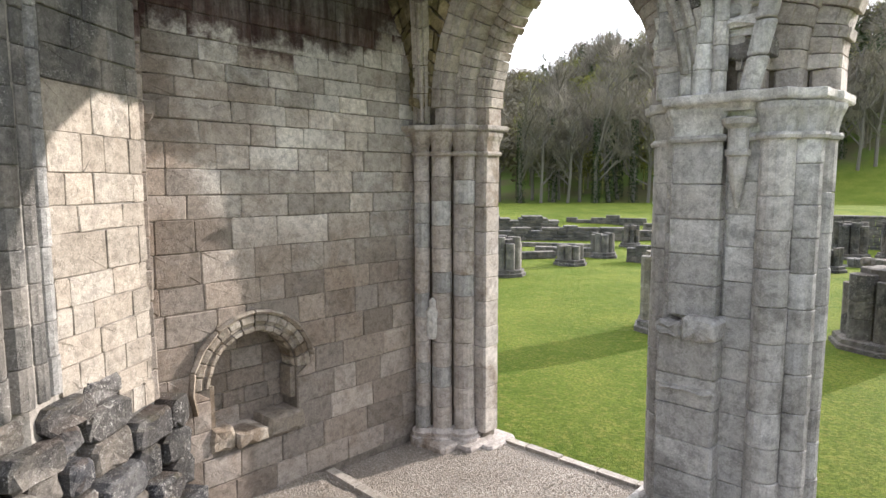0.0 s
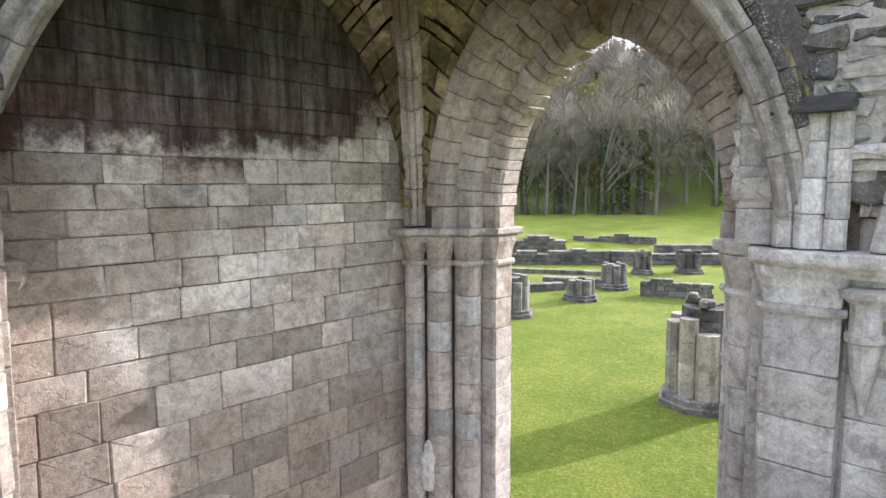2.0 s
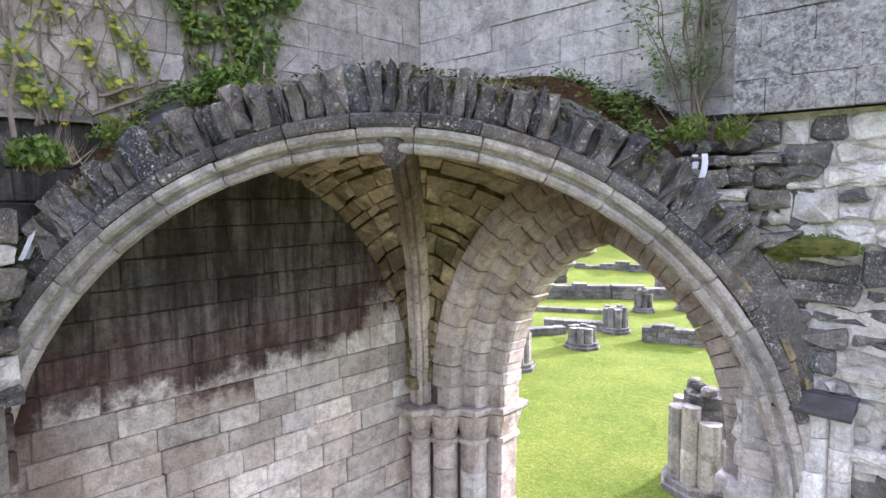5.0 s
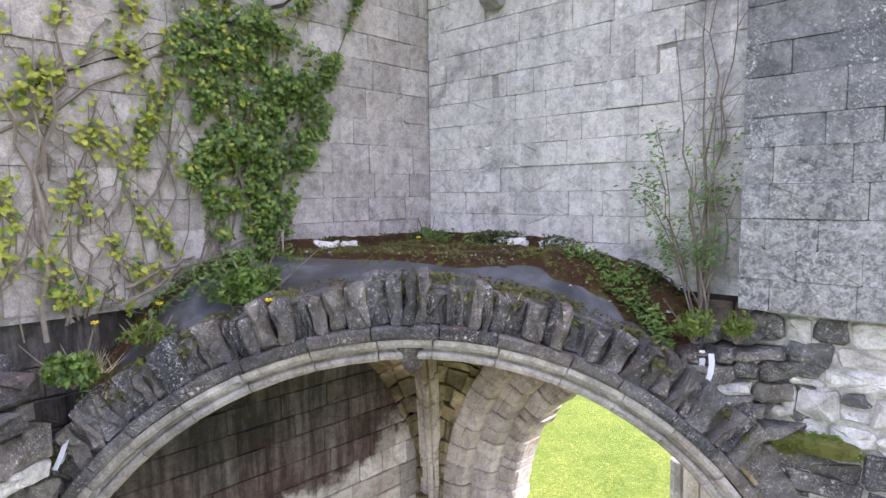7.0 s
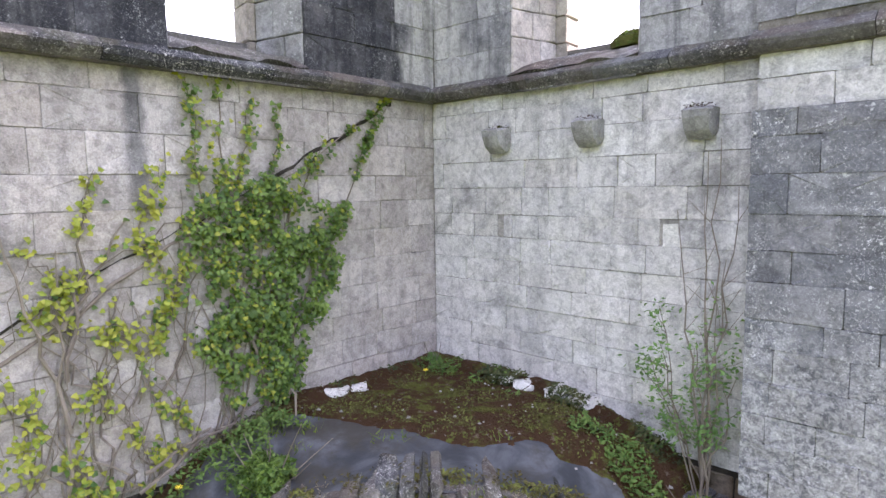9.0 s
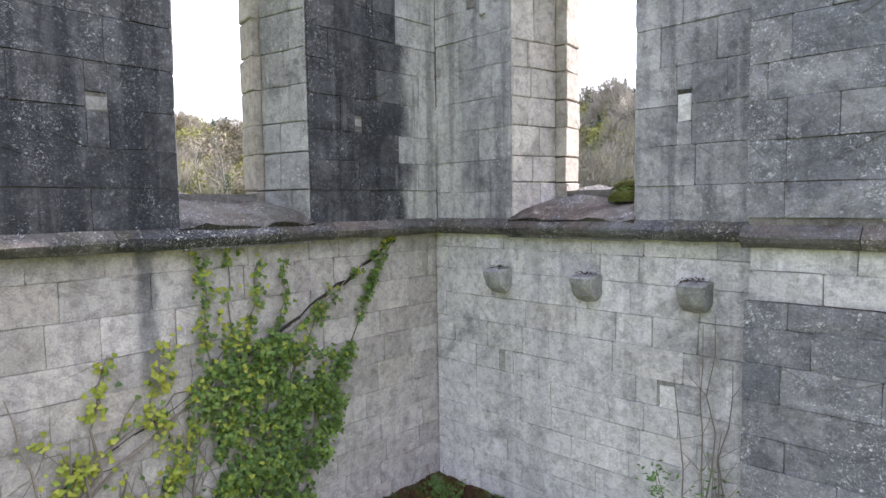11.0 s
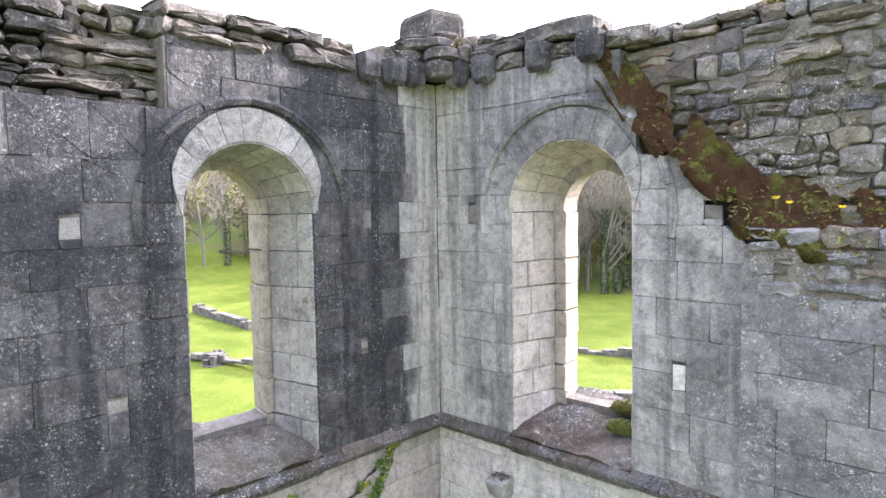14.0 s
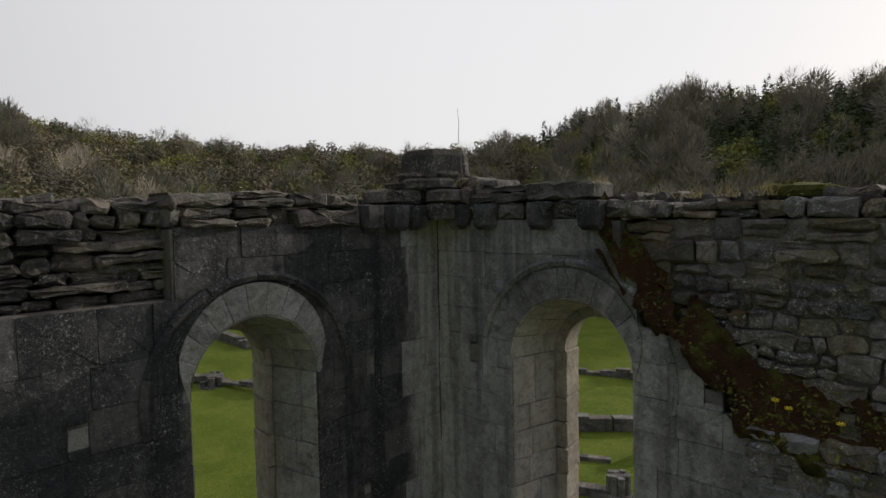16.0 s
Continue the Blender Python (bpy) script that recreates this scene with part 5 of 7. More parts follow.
def sp_tone(u, v, rng):
    q = noise.noise(Vector((u * 1.1, v * 1.6, 7.0)))
    return M_RUBBLE_L if q > 0.16 and v > 5.9 else (M_RUBBLE_P if rng.random() < 0.75 else M_RUBBLE_L)


rubble(spandrel, north(0.0), 3.62, 6.2, 5.1, 7.88, rs, sp_tone, 0.19, 0.34, depth=lambda u, v: 0.03, deep=0.085, inside=lambda u, v: not Arch(NEXT, 1.8, ARC_Z, 2.7).holds(u, v, 0.1))
rubble(spandrel, north(0.0), 2.95, 3.75, 7.3, 7.75, rs, sp_tone, 0.17, 0.3, depth=lambda u, v: 0.25)
drum_stack(spandrel, box_plan(3.66, 3.96, -0.06, 0.2, 0.04), 4.77, 5.95, 0.3, rs, M_PIER, name="springer")

# ---- the western respond, cut back and standing on exposed rubble ----
wresp = tagged(new("west_respond"), "pale patched ashlar respond standing on rough footings", "pier")
A, B = Vector((0.22, -4.28)), Vector((0.98, -5.32))
along = (B - A).normalized()
outw = Vector((-along.y, along.x))
if outw.x < 0:
    outw = -outw


def resp(u, v, d):
    q = A + along * u + outw * d
    return Vector((q.x, q.y, v))


hull = [(-0.3, -4.24), (0.21, -4.27), (0.96, -5.31), (1.3, -5.6), (1.3, -7.2), (-0.3, -7.2)]
swept("core", [[Vector((x, y, z)) for x, y in hull] for z in (1.602, 7.3)], M_MORTAR_P, wresp)
span = (B - A).length
lay(wresp, resp, 0.0, 0.56, courses(1.6, 2.08, 0.24, rs, 0.1), 0.3, rs, M_WARM, chamfer=0.006)
lay(wresp, resp, 0.0, span - 0.02, courses(2.08, 4.72, 0.3, rs, 0.3), 0.42, rs, M_WARM, chamfer=0.006)
lay(wresp, resp, 0.0, span - 0.02, courses(4.72, 5.95, 0.3, rs, 0.2), 0.42, rs, M_RUIN_G)
for u, r, d in ((span + 0.06, 0.085, -0.02), (span + 0.24, 0.1, 0.0), (span + 0.44, 0.12, 0.02), (span + 0.7, 0.14, 0.02)):
    q = A + along * u + outw * d
    drum_stack(wresp, ring_plan(q.x, q.y, r, 12), 2.15, 6.0, 0.3, rs, M_RUIN_G if d > -0.01 else M_VOUSS, name="shaft_drum")
# side return next to the wall with the abacus of the wall rib
lay(wresp, lambda u, v, d: Vector((-0.2 + u, -4.25 + d, v)), 0.0, 0.44, courses(1.6, 7.2, 0.32, rs), 0.4, rs, M_LOWER)
collar("abacus", box_plan(-0.2, 0.16, -4.34, -4.12, 0.02), [(4.5, -0.02), (4.58, 0.03), (4.7, 0.04), (4.72, 0.02)], M_LOWER, wresp)
rubble(wresp, resp, -0.1, 2.6, 5.9, 7.6, rs, lambda a, b, g: M_RING if g.random() < 0.8 else M_RUBBLE_P, 0.19, 0.34, depth=lambda a, b: 0.05)
# footings
for z0, z1, grow in ((1.86, 2.12, 0.07), (1.58, 1.88, 0.12), (1.26, 1.6, 0.17), (0.92, 1.28, 0.22), (0.58, 0.94, 0.27), (0.2, 0.6, 0.32), (-0.3, 0.22, 0.38)):
    u = 0.5 if z0 > 1.5 else -0.35
    while u < span + 1.3:
        w = rs.uniform(0.3, 0.62)
        poly = outline(u + 0.012, u + w - 0.012, z0 + 0.01, z1 - rs.uniform(0.0, 0.04), 0.12, 0.06)
        piece("footing_stone", poly, resp, grow + rs.uniform(-0.05, 0.1), rs, M_RING if rs.random() < 0.6 else M_RUBBLE, wresp, worn=0.02, chamfer=0.028, rough=0.022, back=-0.6)
        u += w
hull2 = [(-0.3, -4.24), (0.2, -4.27), (0.96, -5.32), (1.3, -5.65), (1.3, -7.2), (-0.3, -7.2)]
swept("footing_core", [[Vector((x, y, z)) for x, y in hull2] for z in (-0.5, 1.6)], M_MORTAR_D, wresp)

# ---- the broken rib vault ----
RIB_R, RIB_Z = 2.95, 4.67
MID = Vector((1.945, -2.255, 0))
DIAG = Vector((0.7071, 0.7071, 0))
FACE = Vector((0.7071, -0.7071, 0))


def rib_at(t):
    """Along the front diagonal rib, t from 0 (west springing) to 1 (pier)."""
    th = math.pi * (1 - t)
    n = DIAG * math.cos(th) + Vector((0, 0, math.sin(th)))
    return MID + Vector((0, 0, RIB_Z)) + n * RIB_R, n, FACE


ribs = tagged(new("vault_ribs"), "moulded limestone diagonal vault ribs with a worn boss", "vault rib", kind="structure")
RP_LOW = [(0.0, -0.06), (-0.012, -0.02), (0.0, 0.03), (0.03, 0.052), (0.055, 0.04), (0.07, 0.012), (0.088, 0.02), (0.1, 0.085), (0.125, 0.105), (0.165, 0.105), (0.165, -0.28), (0.1, -0.28), (0.08, -0.16)]
RP_UP = [(0.168, -0.27), (0.168, 0.118), (0.19, 0.135), (0.25, 0.142), (0.265, 0.11), (0.265, -0.27)]
voussoirs(ribs, rib_at, RP_LOW, 0.035, 0.965, 19, rs, M_RIB, name="rib_stone", length=RIB_R * math.pi, jitter=0.005, joint=0.003)
voussoirs(ribs, rib_at, RP_UP, 0.1, 0.9, 17, rs, M_RING, name="rib_label", length=RIB_R * math.pi, jitter=0.007, joint=0.003)
voussoirs(ribs, rib_at, RP_UP, 0.035, 0.1, 2, rs, M_RIB, name="rib_label", length=RIB_R * math.pi, jitter=0.005, joint=0.003)
voussoirs(ribs, rib_at, RP_UP, 0.9, 0.965, 2, rs, M_RIB, name="rib_label", length=RIB_R * math.pi, jitter=0.005, joint=0.003)


def back_rib(t):
    """From the corner respond up to the boss."""
    th = math.pi / 2 * t
    a, b = Vector((0.06, -0.14, 4.76)), Vector((1.86, -2.17, 7.72))
    hz = (b - a).copy()
    hz.z = 0
    r = hz.length
    w = hz.normalized()
    p = Vector((a.x, a.y, 4.76)) + w * (r * (1 - math.cos(th))) + Vector((0, 0, 2.92 * math.sin(th)))
    n = (-w * math.cos(th) + Vector((0, 0, math.sin(th)))).normalized()
    return p, n, w.cross(Vector((0, 0, 1))).normalized()


BP = [(0.26, -0.13), (0.26, 0.13), (0.14, 0.13), (0.11, 0.09), (0.06, 0.1), (0.03, 0.06), (0.045, 0.035), (-0.01, 0.03), (-0.03, 0.0), (-0.01, -0.03), (0.045, -0.035), (0.03, -0.06), (0.06, -0.1), (0.11, -0.09), (0.14, -0.13)]
voussoirs(ribs, back_rib, BP, 0.0, 0.97, 10, rs, M_ARCH, name="rib_stone", length=4.4)
rings = []
for z, r in ((7.5, 0.02), (7.54, 0.06), (7.6, 0.09), (7.7, 0.12), (7.86, 0.13)):
    rings.append([Vector((1.95 + r * rs.uniform(0.75, 1.2) * math.cos(q), -2.2 + r * rs.uniform(0.75, 1.2) * math.sin(q), z)) for q in [i * math.pi / 5 for i in range(10)]])
swept("boss", rings, M_RING, ribs)


def wall_curve_w(t, half):
    """The vault's line on the west wall; half 0: from the corner, 1: from the west respond; t = 1 at the crown."""
    (u, v), n = Arch(2.2, 2.12, 4.95, 2.8).arc(-1 if half == 0 else 1, t)
    return Vector((-0.24, -u, v))


def wall_curve_n(t, half):
    (u, v), n = Arch(ARC_U, 2.02, ARC_Z, 2.85).arc(-1 if half == 0 else 1, t)
    return Vector((u, 0.09, v))


def web(h, edge, rib, half, rows, rng):
    """One quarter-cell of the vault: long thin stones from the wall line to the rib."""
    ts = [0.0]
    while ts[-1] < 1.0:
        ts.append(ts[-1] + rng.uniform(0.55, 1.45) / rows)
    ts[-1] = 1.0
    for t0, t1 in zip(ts[:-1], ts[1:]):
        c = 0.0
        while c < 1.0:
            w = rng.uniform(0.16, 0.42)
            d = min(1.0, c + w)
            if 1 - d < 0.1:
                d = 1.0
            e = 0.004
            lift = rng.uniform(-0.03, 0.03)
            corner = []
            for cc, tt in ((c + e, t0 + 0.004), (d - e, t0 + 0.004), (d - e, t1 - 0.004), (c + e, t1 - 0.004)):
                p = edge(tt, half) * (1 - cc) + rib(tt) * cc
                corner.append(p + Vector((rng.gauss(0, 0.009), rng.gauss(0, 0.009), 0.05 * math.sin(math.pi * cc) + rng.gauss(0, 0.009))))
            n = (corner[1] - corner[0]).cross(corner[3] - corner[0])
            if n.length < 1e-9:
                n = Vector((0, 0, 1))
            n.normalize()
            if n.z > 0:
                n = -n
            k = [p + n * lift for p in corner]
            b = [p - n * 0.16 for p in corner]
            h.add(k + b, [(0, 1, 2, 3), (0, 4, 5, 1), (1, 5, 6, 2), (2, 6, 7, 3), (3, 7, 4, 0), (7, 6, 5, 4)])
            c = d


vault = Heap()
web(vault, wall_curve_w, lambda t: back_rib(t)[0] + Vector((0, 0, 0.18)), 0, 19, rs)
web(vault, wall_curve_n, lambda t: back_rib(t)[0] + Vector((0, 0, 0.18)), 0, 19, rs)
web(vault, wall_curve_w, lambda t: rib_at(t * 0.5)[0] + rib_at(t * 0.5)[1] * 0.2 - FACE * 0.1, 1, 19, rs)
web(vault, wall_curve_n, lambda t: rib_at(1 - t * 0.5)[0] + rib_at(1 - t * 0.5)[1] * 0.2 - FACE * 0.1, 1, 19, rs)
tagged(vault.made("ceiling", M_VAULT), "broken rib vault of thin yellowish stone webbing", "vault", kind="structure")

# upright weathered stones over the rib, following the arch
ring = tagged(new("vault_edge_masonry"), "black weathered upright stones along the broken vault edge", "masonry", kind="structure")


def polar(u, v, d):
    th = math.pi / 2 - u / 3.2
    n = DIAG * math.cos(th) + Vector((0, 0, math.sin(th)))
    return MID + Vector((0, 0, RIB_Z)) + n * v + FACE * d


back_ring = []
for i in range(41):
    a = -3.9 + 7.8 * i / 40
    back_ring.append([polar(a, 3.2, 0.0), polar(a, 3.5, 0.0), polar(a, 3.5, -0.5), polar(a, 3.2, -0.5)])
swept("edge_core", back_ring, M_RING, ring)
u = -3.75
while u < 2.75:
    w = rs.choice((0.06, 0.08, 0.1, 0.13, 0.17)) * rs.uniform(0.85, 1.15)
    low = 3.215 - 0.012
    top = 3.52 + rs.uniform(-0.05, 0.06) + max(0.0, abs(u) - 2.4) * 0.05
    lean = rs.uniform(-0.03, 0.03)
    poly = outline(u + 0.003, u + w - 0.003, low, top, 0.09, 0.02)
    poly = [(a + lean * (b - low) / 0.3 + rs.gauss(0, 0.006), b + rs.gauss(0, 0.01)) for a, b in poly]
    piece("edge_stone", poly, polar, 0.05 + rs.uniform(-0.04, 0.09), rs, M_RING if rs.random() < 0.85 else M_RUBBLE, ring, worn=0.01, chamfer=rs.uniform(0.01, 0.035), rough=0.03, back=-0.5)
    u += w
# haunch masonry down to the springings
rubble(ring, polar, -4.6, -3.3, 3.2, 3.95, rs, M_RUBBLE, 0.17, 0.32, depth=lambda a, b: 0.0)
rubble(ring, lambda u, v, d: MID + DIAG * u + FACE * (d - 0.05) + Vector((0, 0, v)), -4.4, -2.9, 5.2, 7.7, rs, lambda a, b, g: M_RING if g.random() < (0.85 if b > 6.4 else 0.35) else M_RUBBLE_P, 0.2, 0.34,
       inside=lambda a, b: math.hypot(a, b - RIB_Z) > 3.3)
rubble(ring, lambda u, v, d: MID + DIAG * u + FACE * (d - 0.12) + Vector((0, 0, v)), 2.1, 3.3, 5.6, 7.6, rs, lambda a, b, g: (M_RING if g.random() < 0.5 else M_RUBBLE_L) if g.random() < (0.8 if b > 6.75 else 0.1) else M_RUBBLE_P, 0.15, 0.3, deep=0.08, inside=lambda a, b: math.hypot(a, b - RIB_Z) > 3.28)


def top_level(x, y):
    """The upper side of the vault: lead along the edge, soil and moss behind."""
    s = (Vector((x, y, 0)) - MID).dot(DIAG)
    c = x - y
    edge = RIB_Z + math.sqrt(max(0.5, 3.53 ** 2 - s * s))
    back = 8.24 - 0.35 * max(0.0, abs(s) - 1.3) ** 1.6
    k = min(1.0, max(0.0, (3.95 - c) / 1.0))
    k = k * k * (3 - 2 * k)
    return edge + (back - edge) * k + 0.02 * noise.noise(Vector((x * 2, y * 2, 1)))


def sheet(name, c0, c1, nc, lift, mat, label, parent=None, cut=True):
    vs, fs, keep = [], [], {}
    ns = 46
    for i in range(nc + 1):
        c = c0 + (c1 - c0) * i / nc
        for j in range(ns + 1):
            s = -3.1 + 6.0 * j / ns
            x, y = (c + s * 1.41421 - 0.31) / 2, (s * 1.41421 - 0.31 - c) / 2
            ok = x > -0.2 and y < 0.16
            if ok or not cut:
                keep[i, j] = len(vs)
                vs.append((x, y, top_level(x, y) + lift(x, y, c, s)))
    for i in range(nc):
        for j in range(ns):
            q = [keep.get(k) for k in ((i, j), (i, j + 1), (i + 1, j + 1), (i + 1, j))]
            if None not in q:
                fs.append(tuple(q))
    return tagged(solid(name, vs, fs, mat, parent, smooth=True), label, name.split("_")[0], kind="structure")


sheet("lead_flashing", 4.22, 1.5, 18, lambda x, y, c, s: -0.05 * max(0.0, (c - 3.9) / 0.3), M_LEAD, "dull blue-grey lead sheet over the vault edge")


def bed_edge(s, x, y):
    """Where the moss ends and the lead begins, across the vault."""
    return 2.95 + (0.38 * s if s > -0.4 else 0.68 * s + 0.12) + 0.3 * noise.noise(Vector((x * 2.3, y * 2.3, 4))) + 0.14 * noise.noise(Vector((x * 7, y * 7, 4)))


def bed_lift(x, y, c, s):
    k = max(-1.0, min(1.0, (bed_edge(s, x, y) - c) / 0.16))
    rough = 0.03 * noise.noise(Vector((x * 3.1, y * 3.1, 5))) + 0.035 * noise.noise(Vector((x * 9, y * 9, 2))) + 0.02 * noise.noise(Vector((x * 21, y * 21, 2)))
    wall = 0.08 if min(x + 0.13, 0.09 - y) < 0.2 else 0.0
    return (0.045 + rough) * max(0.0, k) + 0.06 * min(0.0, k) + wall


sheet("moss_bed", 3.95, -0.3, 76, bed_lift, M_MOSS, "brown and green moss bed over the vault")
bits = Heap()
for k in range(110):
    x, y = rs.uniform(0.0, 3.1), rs.uniform(-2.6, 0.0)
    c, t = x - y, (Vector((x, y, 0)) - MID).dot(DIAG)
    if 0.4 < c < bed_edge(t, x, y) + 0.15:
        q, z = rs.uniform(0.008, 0.028), top_level(x, y) + 0.04
        bits.add([(x + q * rs.uniform(0.7, 1.4) * a, y + q * rs.uniform(0.6, 1.2) * b, z + q * d) for a, b, d in ((1, 0, 0), (0.2, 1, 0), (-1, 0.3, 0), (-0.1, -1, 0), (0.5, 0.3, 0.6), (-0.4, 0.2, 0.7), (0, -0.5, 0.6))],
                 [(0, 1, 4), (1, 5, 4), (1, 2, 5), (2, 3, 6, 5), (3, 0, 6), (0, 4, 6), (4, 5, 6)])
tagged(bits.made("stone_chips", plain("stone_chip", (0.14, 0.12, 0.1), (0.42, 0.4, 0.36), 30.0)), "small pale stone chips lying in the moss", "stones", kind="stuff")
# lime mortar patches along the walls
for place, us in ((west(-0.12), ((1.2, 1.42), (1.44, 1.75))), (north(0.07), ((0.95, 1.22), (1.24, 1.5), (1.62, 1.9), (1.93, 2.2)))):
    for a, b in us:
        m = place((a + b) / 2, 0, 0.3)
        z = top_level(m.x, m.y)
        piece("lime_fillet", outline(a, b, z - 0.1, z + rs.uniform(0.1, 0.125), 0.05, 0.015), place, rs.uniform(0.24, 0.28), rs, M_WHITE, ring, worn=0.02, chamfer=0.05, rough=0.01, back=-0.05)
# strips of bent metal sheet at the two ends of the edge
for c in ((3.42, -0.55, 7.6), (0.16, -4.0, 7.1)):
    for dx in (0.0, 0.09):
        rings = [[Vector((c[0] + dx + a + 0.02 * math.sin(k), c[1] - dx * 0.6 - 0.03 * k + b, c[2] - 0.07 * k)) for a, b in ((0, 0), (0.035, 0.02), (0.035, 0.026), (0, 0.006))] for k in range(4)]
        swept("metal_strip", rings, M_METAL, ring, "bent bright metal strip")


# moss and small plants along the vault's edge and at the foot of the walls
def growth(name, mat, label, spots, size, parent=None):
    h = Heap()
    for p, up in spots:
        h.leaf(p, rs.uniform(*size), up, rs, False)
    ob = h.made(name, mat, parent)
    return tagged(ob, label, "moss", kind="stuff")


def edge_spots(count):
    for k in range(count):
        u, w = rs.uniform(-3.7, 2.65), rs.random()
        if noise.noise(Vector((u * 2.6, w * 0.8, 4.0))) > 0.02:
            yield polar(u, 3.4 + 0.15 * w + rs.uniform(0, 0.03), 0.06 - 0.22 * w + rs.uniform(-0.04, 0.04)), (0.4, -0.4, 1.0)


def bed_spots(count, x0, x1, y0, y1, gate, lift):
    for k in range(count):
        x, y = rs.uniform(x0, x1), rs.uniform(y0, y1)
        if 0.35 < x - y < 4.0 and noise.noise(Vector((x * 2.3, y * 2.3, 6.0))) > gate:
            yield Vector((x, y, top_level(x, y) + 0.05 + rs.random() ** 2 * lift)), (0.2, -0.2, 1.0)


EDGE_MOSS = plain("edge_moss", (0.055, 0.042, 0.016), (0.13, 0.145, 0.03), 9.0, 0.95)
SMALL_GREEN = plain("small_green_leaves", (0.055, 0.11, 0.02), (0.14, 0.21, 0.045), 9.0, 0.6, 0.2)
DARK_GREEN = plain("dark_fringe_leaves", (0.03, 0.05, 0.016), (0.085, 0.085, 0.03), 9.0, 0.8)
growth("edge_moss", EDGE_MOSS, "brown-green moss cushions along the broken vault edge", edge_spots(6500), (0.025, 0.06))
growth("low_plants", SMALL_GREEN, "small green plants growing in the moss", [s for q in ((2600, 0.0, 0.75, -3.9, -2.3, -0.05, 0.12), (2600, 2.3, 3.5, -0.75, 0.02, -0.05, 0.1), (1500, -0.05, 1.6, -0.4, 0.04, 0.0, 0.14)) for s in bed_spots(*q)], (0.03, 0.075))
growth("bed_moss", EDGE_MOSS, "brown-green moss tufts over the vault bed", [q for q in bed_spots(9000, 0.0, 3.2, -2.4, 0.05, -0.15, 0.03) if q[0].x - q[0].y < bed_edge((q[0] - MID).to_2d().dot(DIAG.to_2d()), q[0].x, q[0].y) - 0.05], (0.018, 0.042))
growth("leafy_fringe", DARK_GREEN, "dark leafy fringe at the foot of the walls", [s for q in ((4200, 0.7, 3.3, -0.24, 0.03, -0.25, 0.13), (900, -0.1, 0.06, -1.9, -0.2, 0.0, 0.1)) for s in bed_spots(*q)], (0.03, 0.07))


# ---- plants on the walls and ledge ----
rp = random.Random(23)


def wander(a, b, n, amp, rng):
    """A crooked line between two points."""
    a, b = Vector(a), Vector(b)
    pts = [a]
    for i in range(1, n):
        k = i / n
        pts.append(a.lerp(b, k) + Vector([rng.uniform(-amp, amp) for _ in range(3)]) * math.sin(math.pi * k) ** 0.5)
    return pts + [b]


def on_west(u, z, d=0.03):
    return Vector((-0.11 + d, -u, z))


ivy = tagged(empty("ivy", on_west(2.4, 8.3)), "green climbing ivy rooted on the ledge against pale ashlar", "ivy")
origin = ivy.location


class Local(Heap):
    """A heap measured from the ivy's base."""

    def made(self, name, material, parent=None, label="", smooth=False):
        moved = [tuple(Vector(p) - origin) for p in self.v]
        return solid(name, moved, self.f, material, parent, label, smooth)


stems, green, young = Local(), Local(), Local()


def in_poly(u, z, poly):
    hit = False
    for i in range(len(poly)):
        (a, b), (c, d) = poly[i], poly[i - 1]
        if (b > z) != (d > z) and u < (c - a) * (z - b) / (d - b) + a:
            hit = not hit
    return hit


MASS = [(2.95, 10.3), (2.5, 10.45), (2.15, 10.55), (1.75, 10.15), (1.36, 10.25), (1.42, 9.6), (1.8, 9.1), (2.0, 8.55), (2.2, 8.33), (2.65, 8.5), (2.95, 9.1), (2.85, 9.7), (3.05, 10.0)]
n = 0
while n < 5000:
    u, z = rp.uniform(1.3, 3.1), rp.uniform(8.3, 10.6)
    dens = noise.noise(Vector((u * 3.4, z * 3.4, 4))) * 1.1 + noise.noise(Vector((u * 9, z * 9, 4))) * 0.5 + 0.55
    ju, jz = u + 0.16 * noise.noise(Vector((u * 5, z * 5, 1))), z + 0.16 * noise.noise(Vector((u * 5, z * 5, 6)))
    if in_poly(ju + rp.gauss(0, 0.04), jz + rp.gauss(0, 0.04), MASS) and rp.random() < dens:
        d = 0.02 + 0.12 * rp.random() * (0.4 + dens)
        yellow = rp.random() < 0.1 + 0.2 * (u > 2.3) and d > 0.05
        (young if yellow and rp.random() < 0.5 else green).leaf(on_west(u, z, d), rp.uniform(0.03, 0.058), (1, -0.1, 0.5), rp)
        n += 1
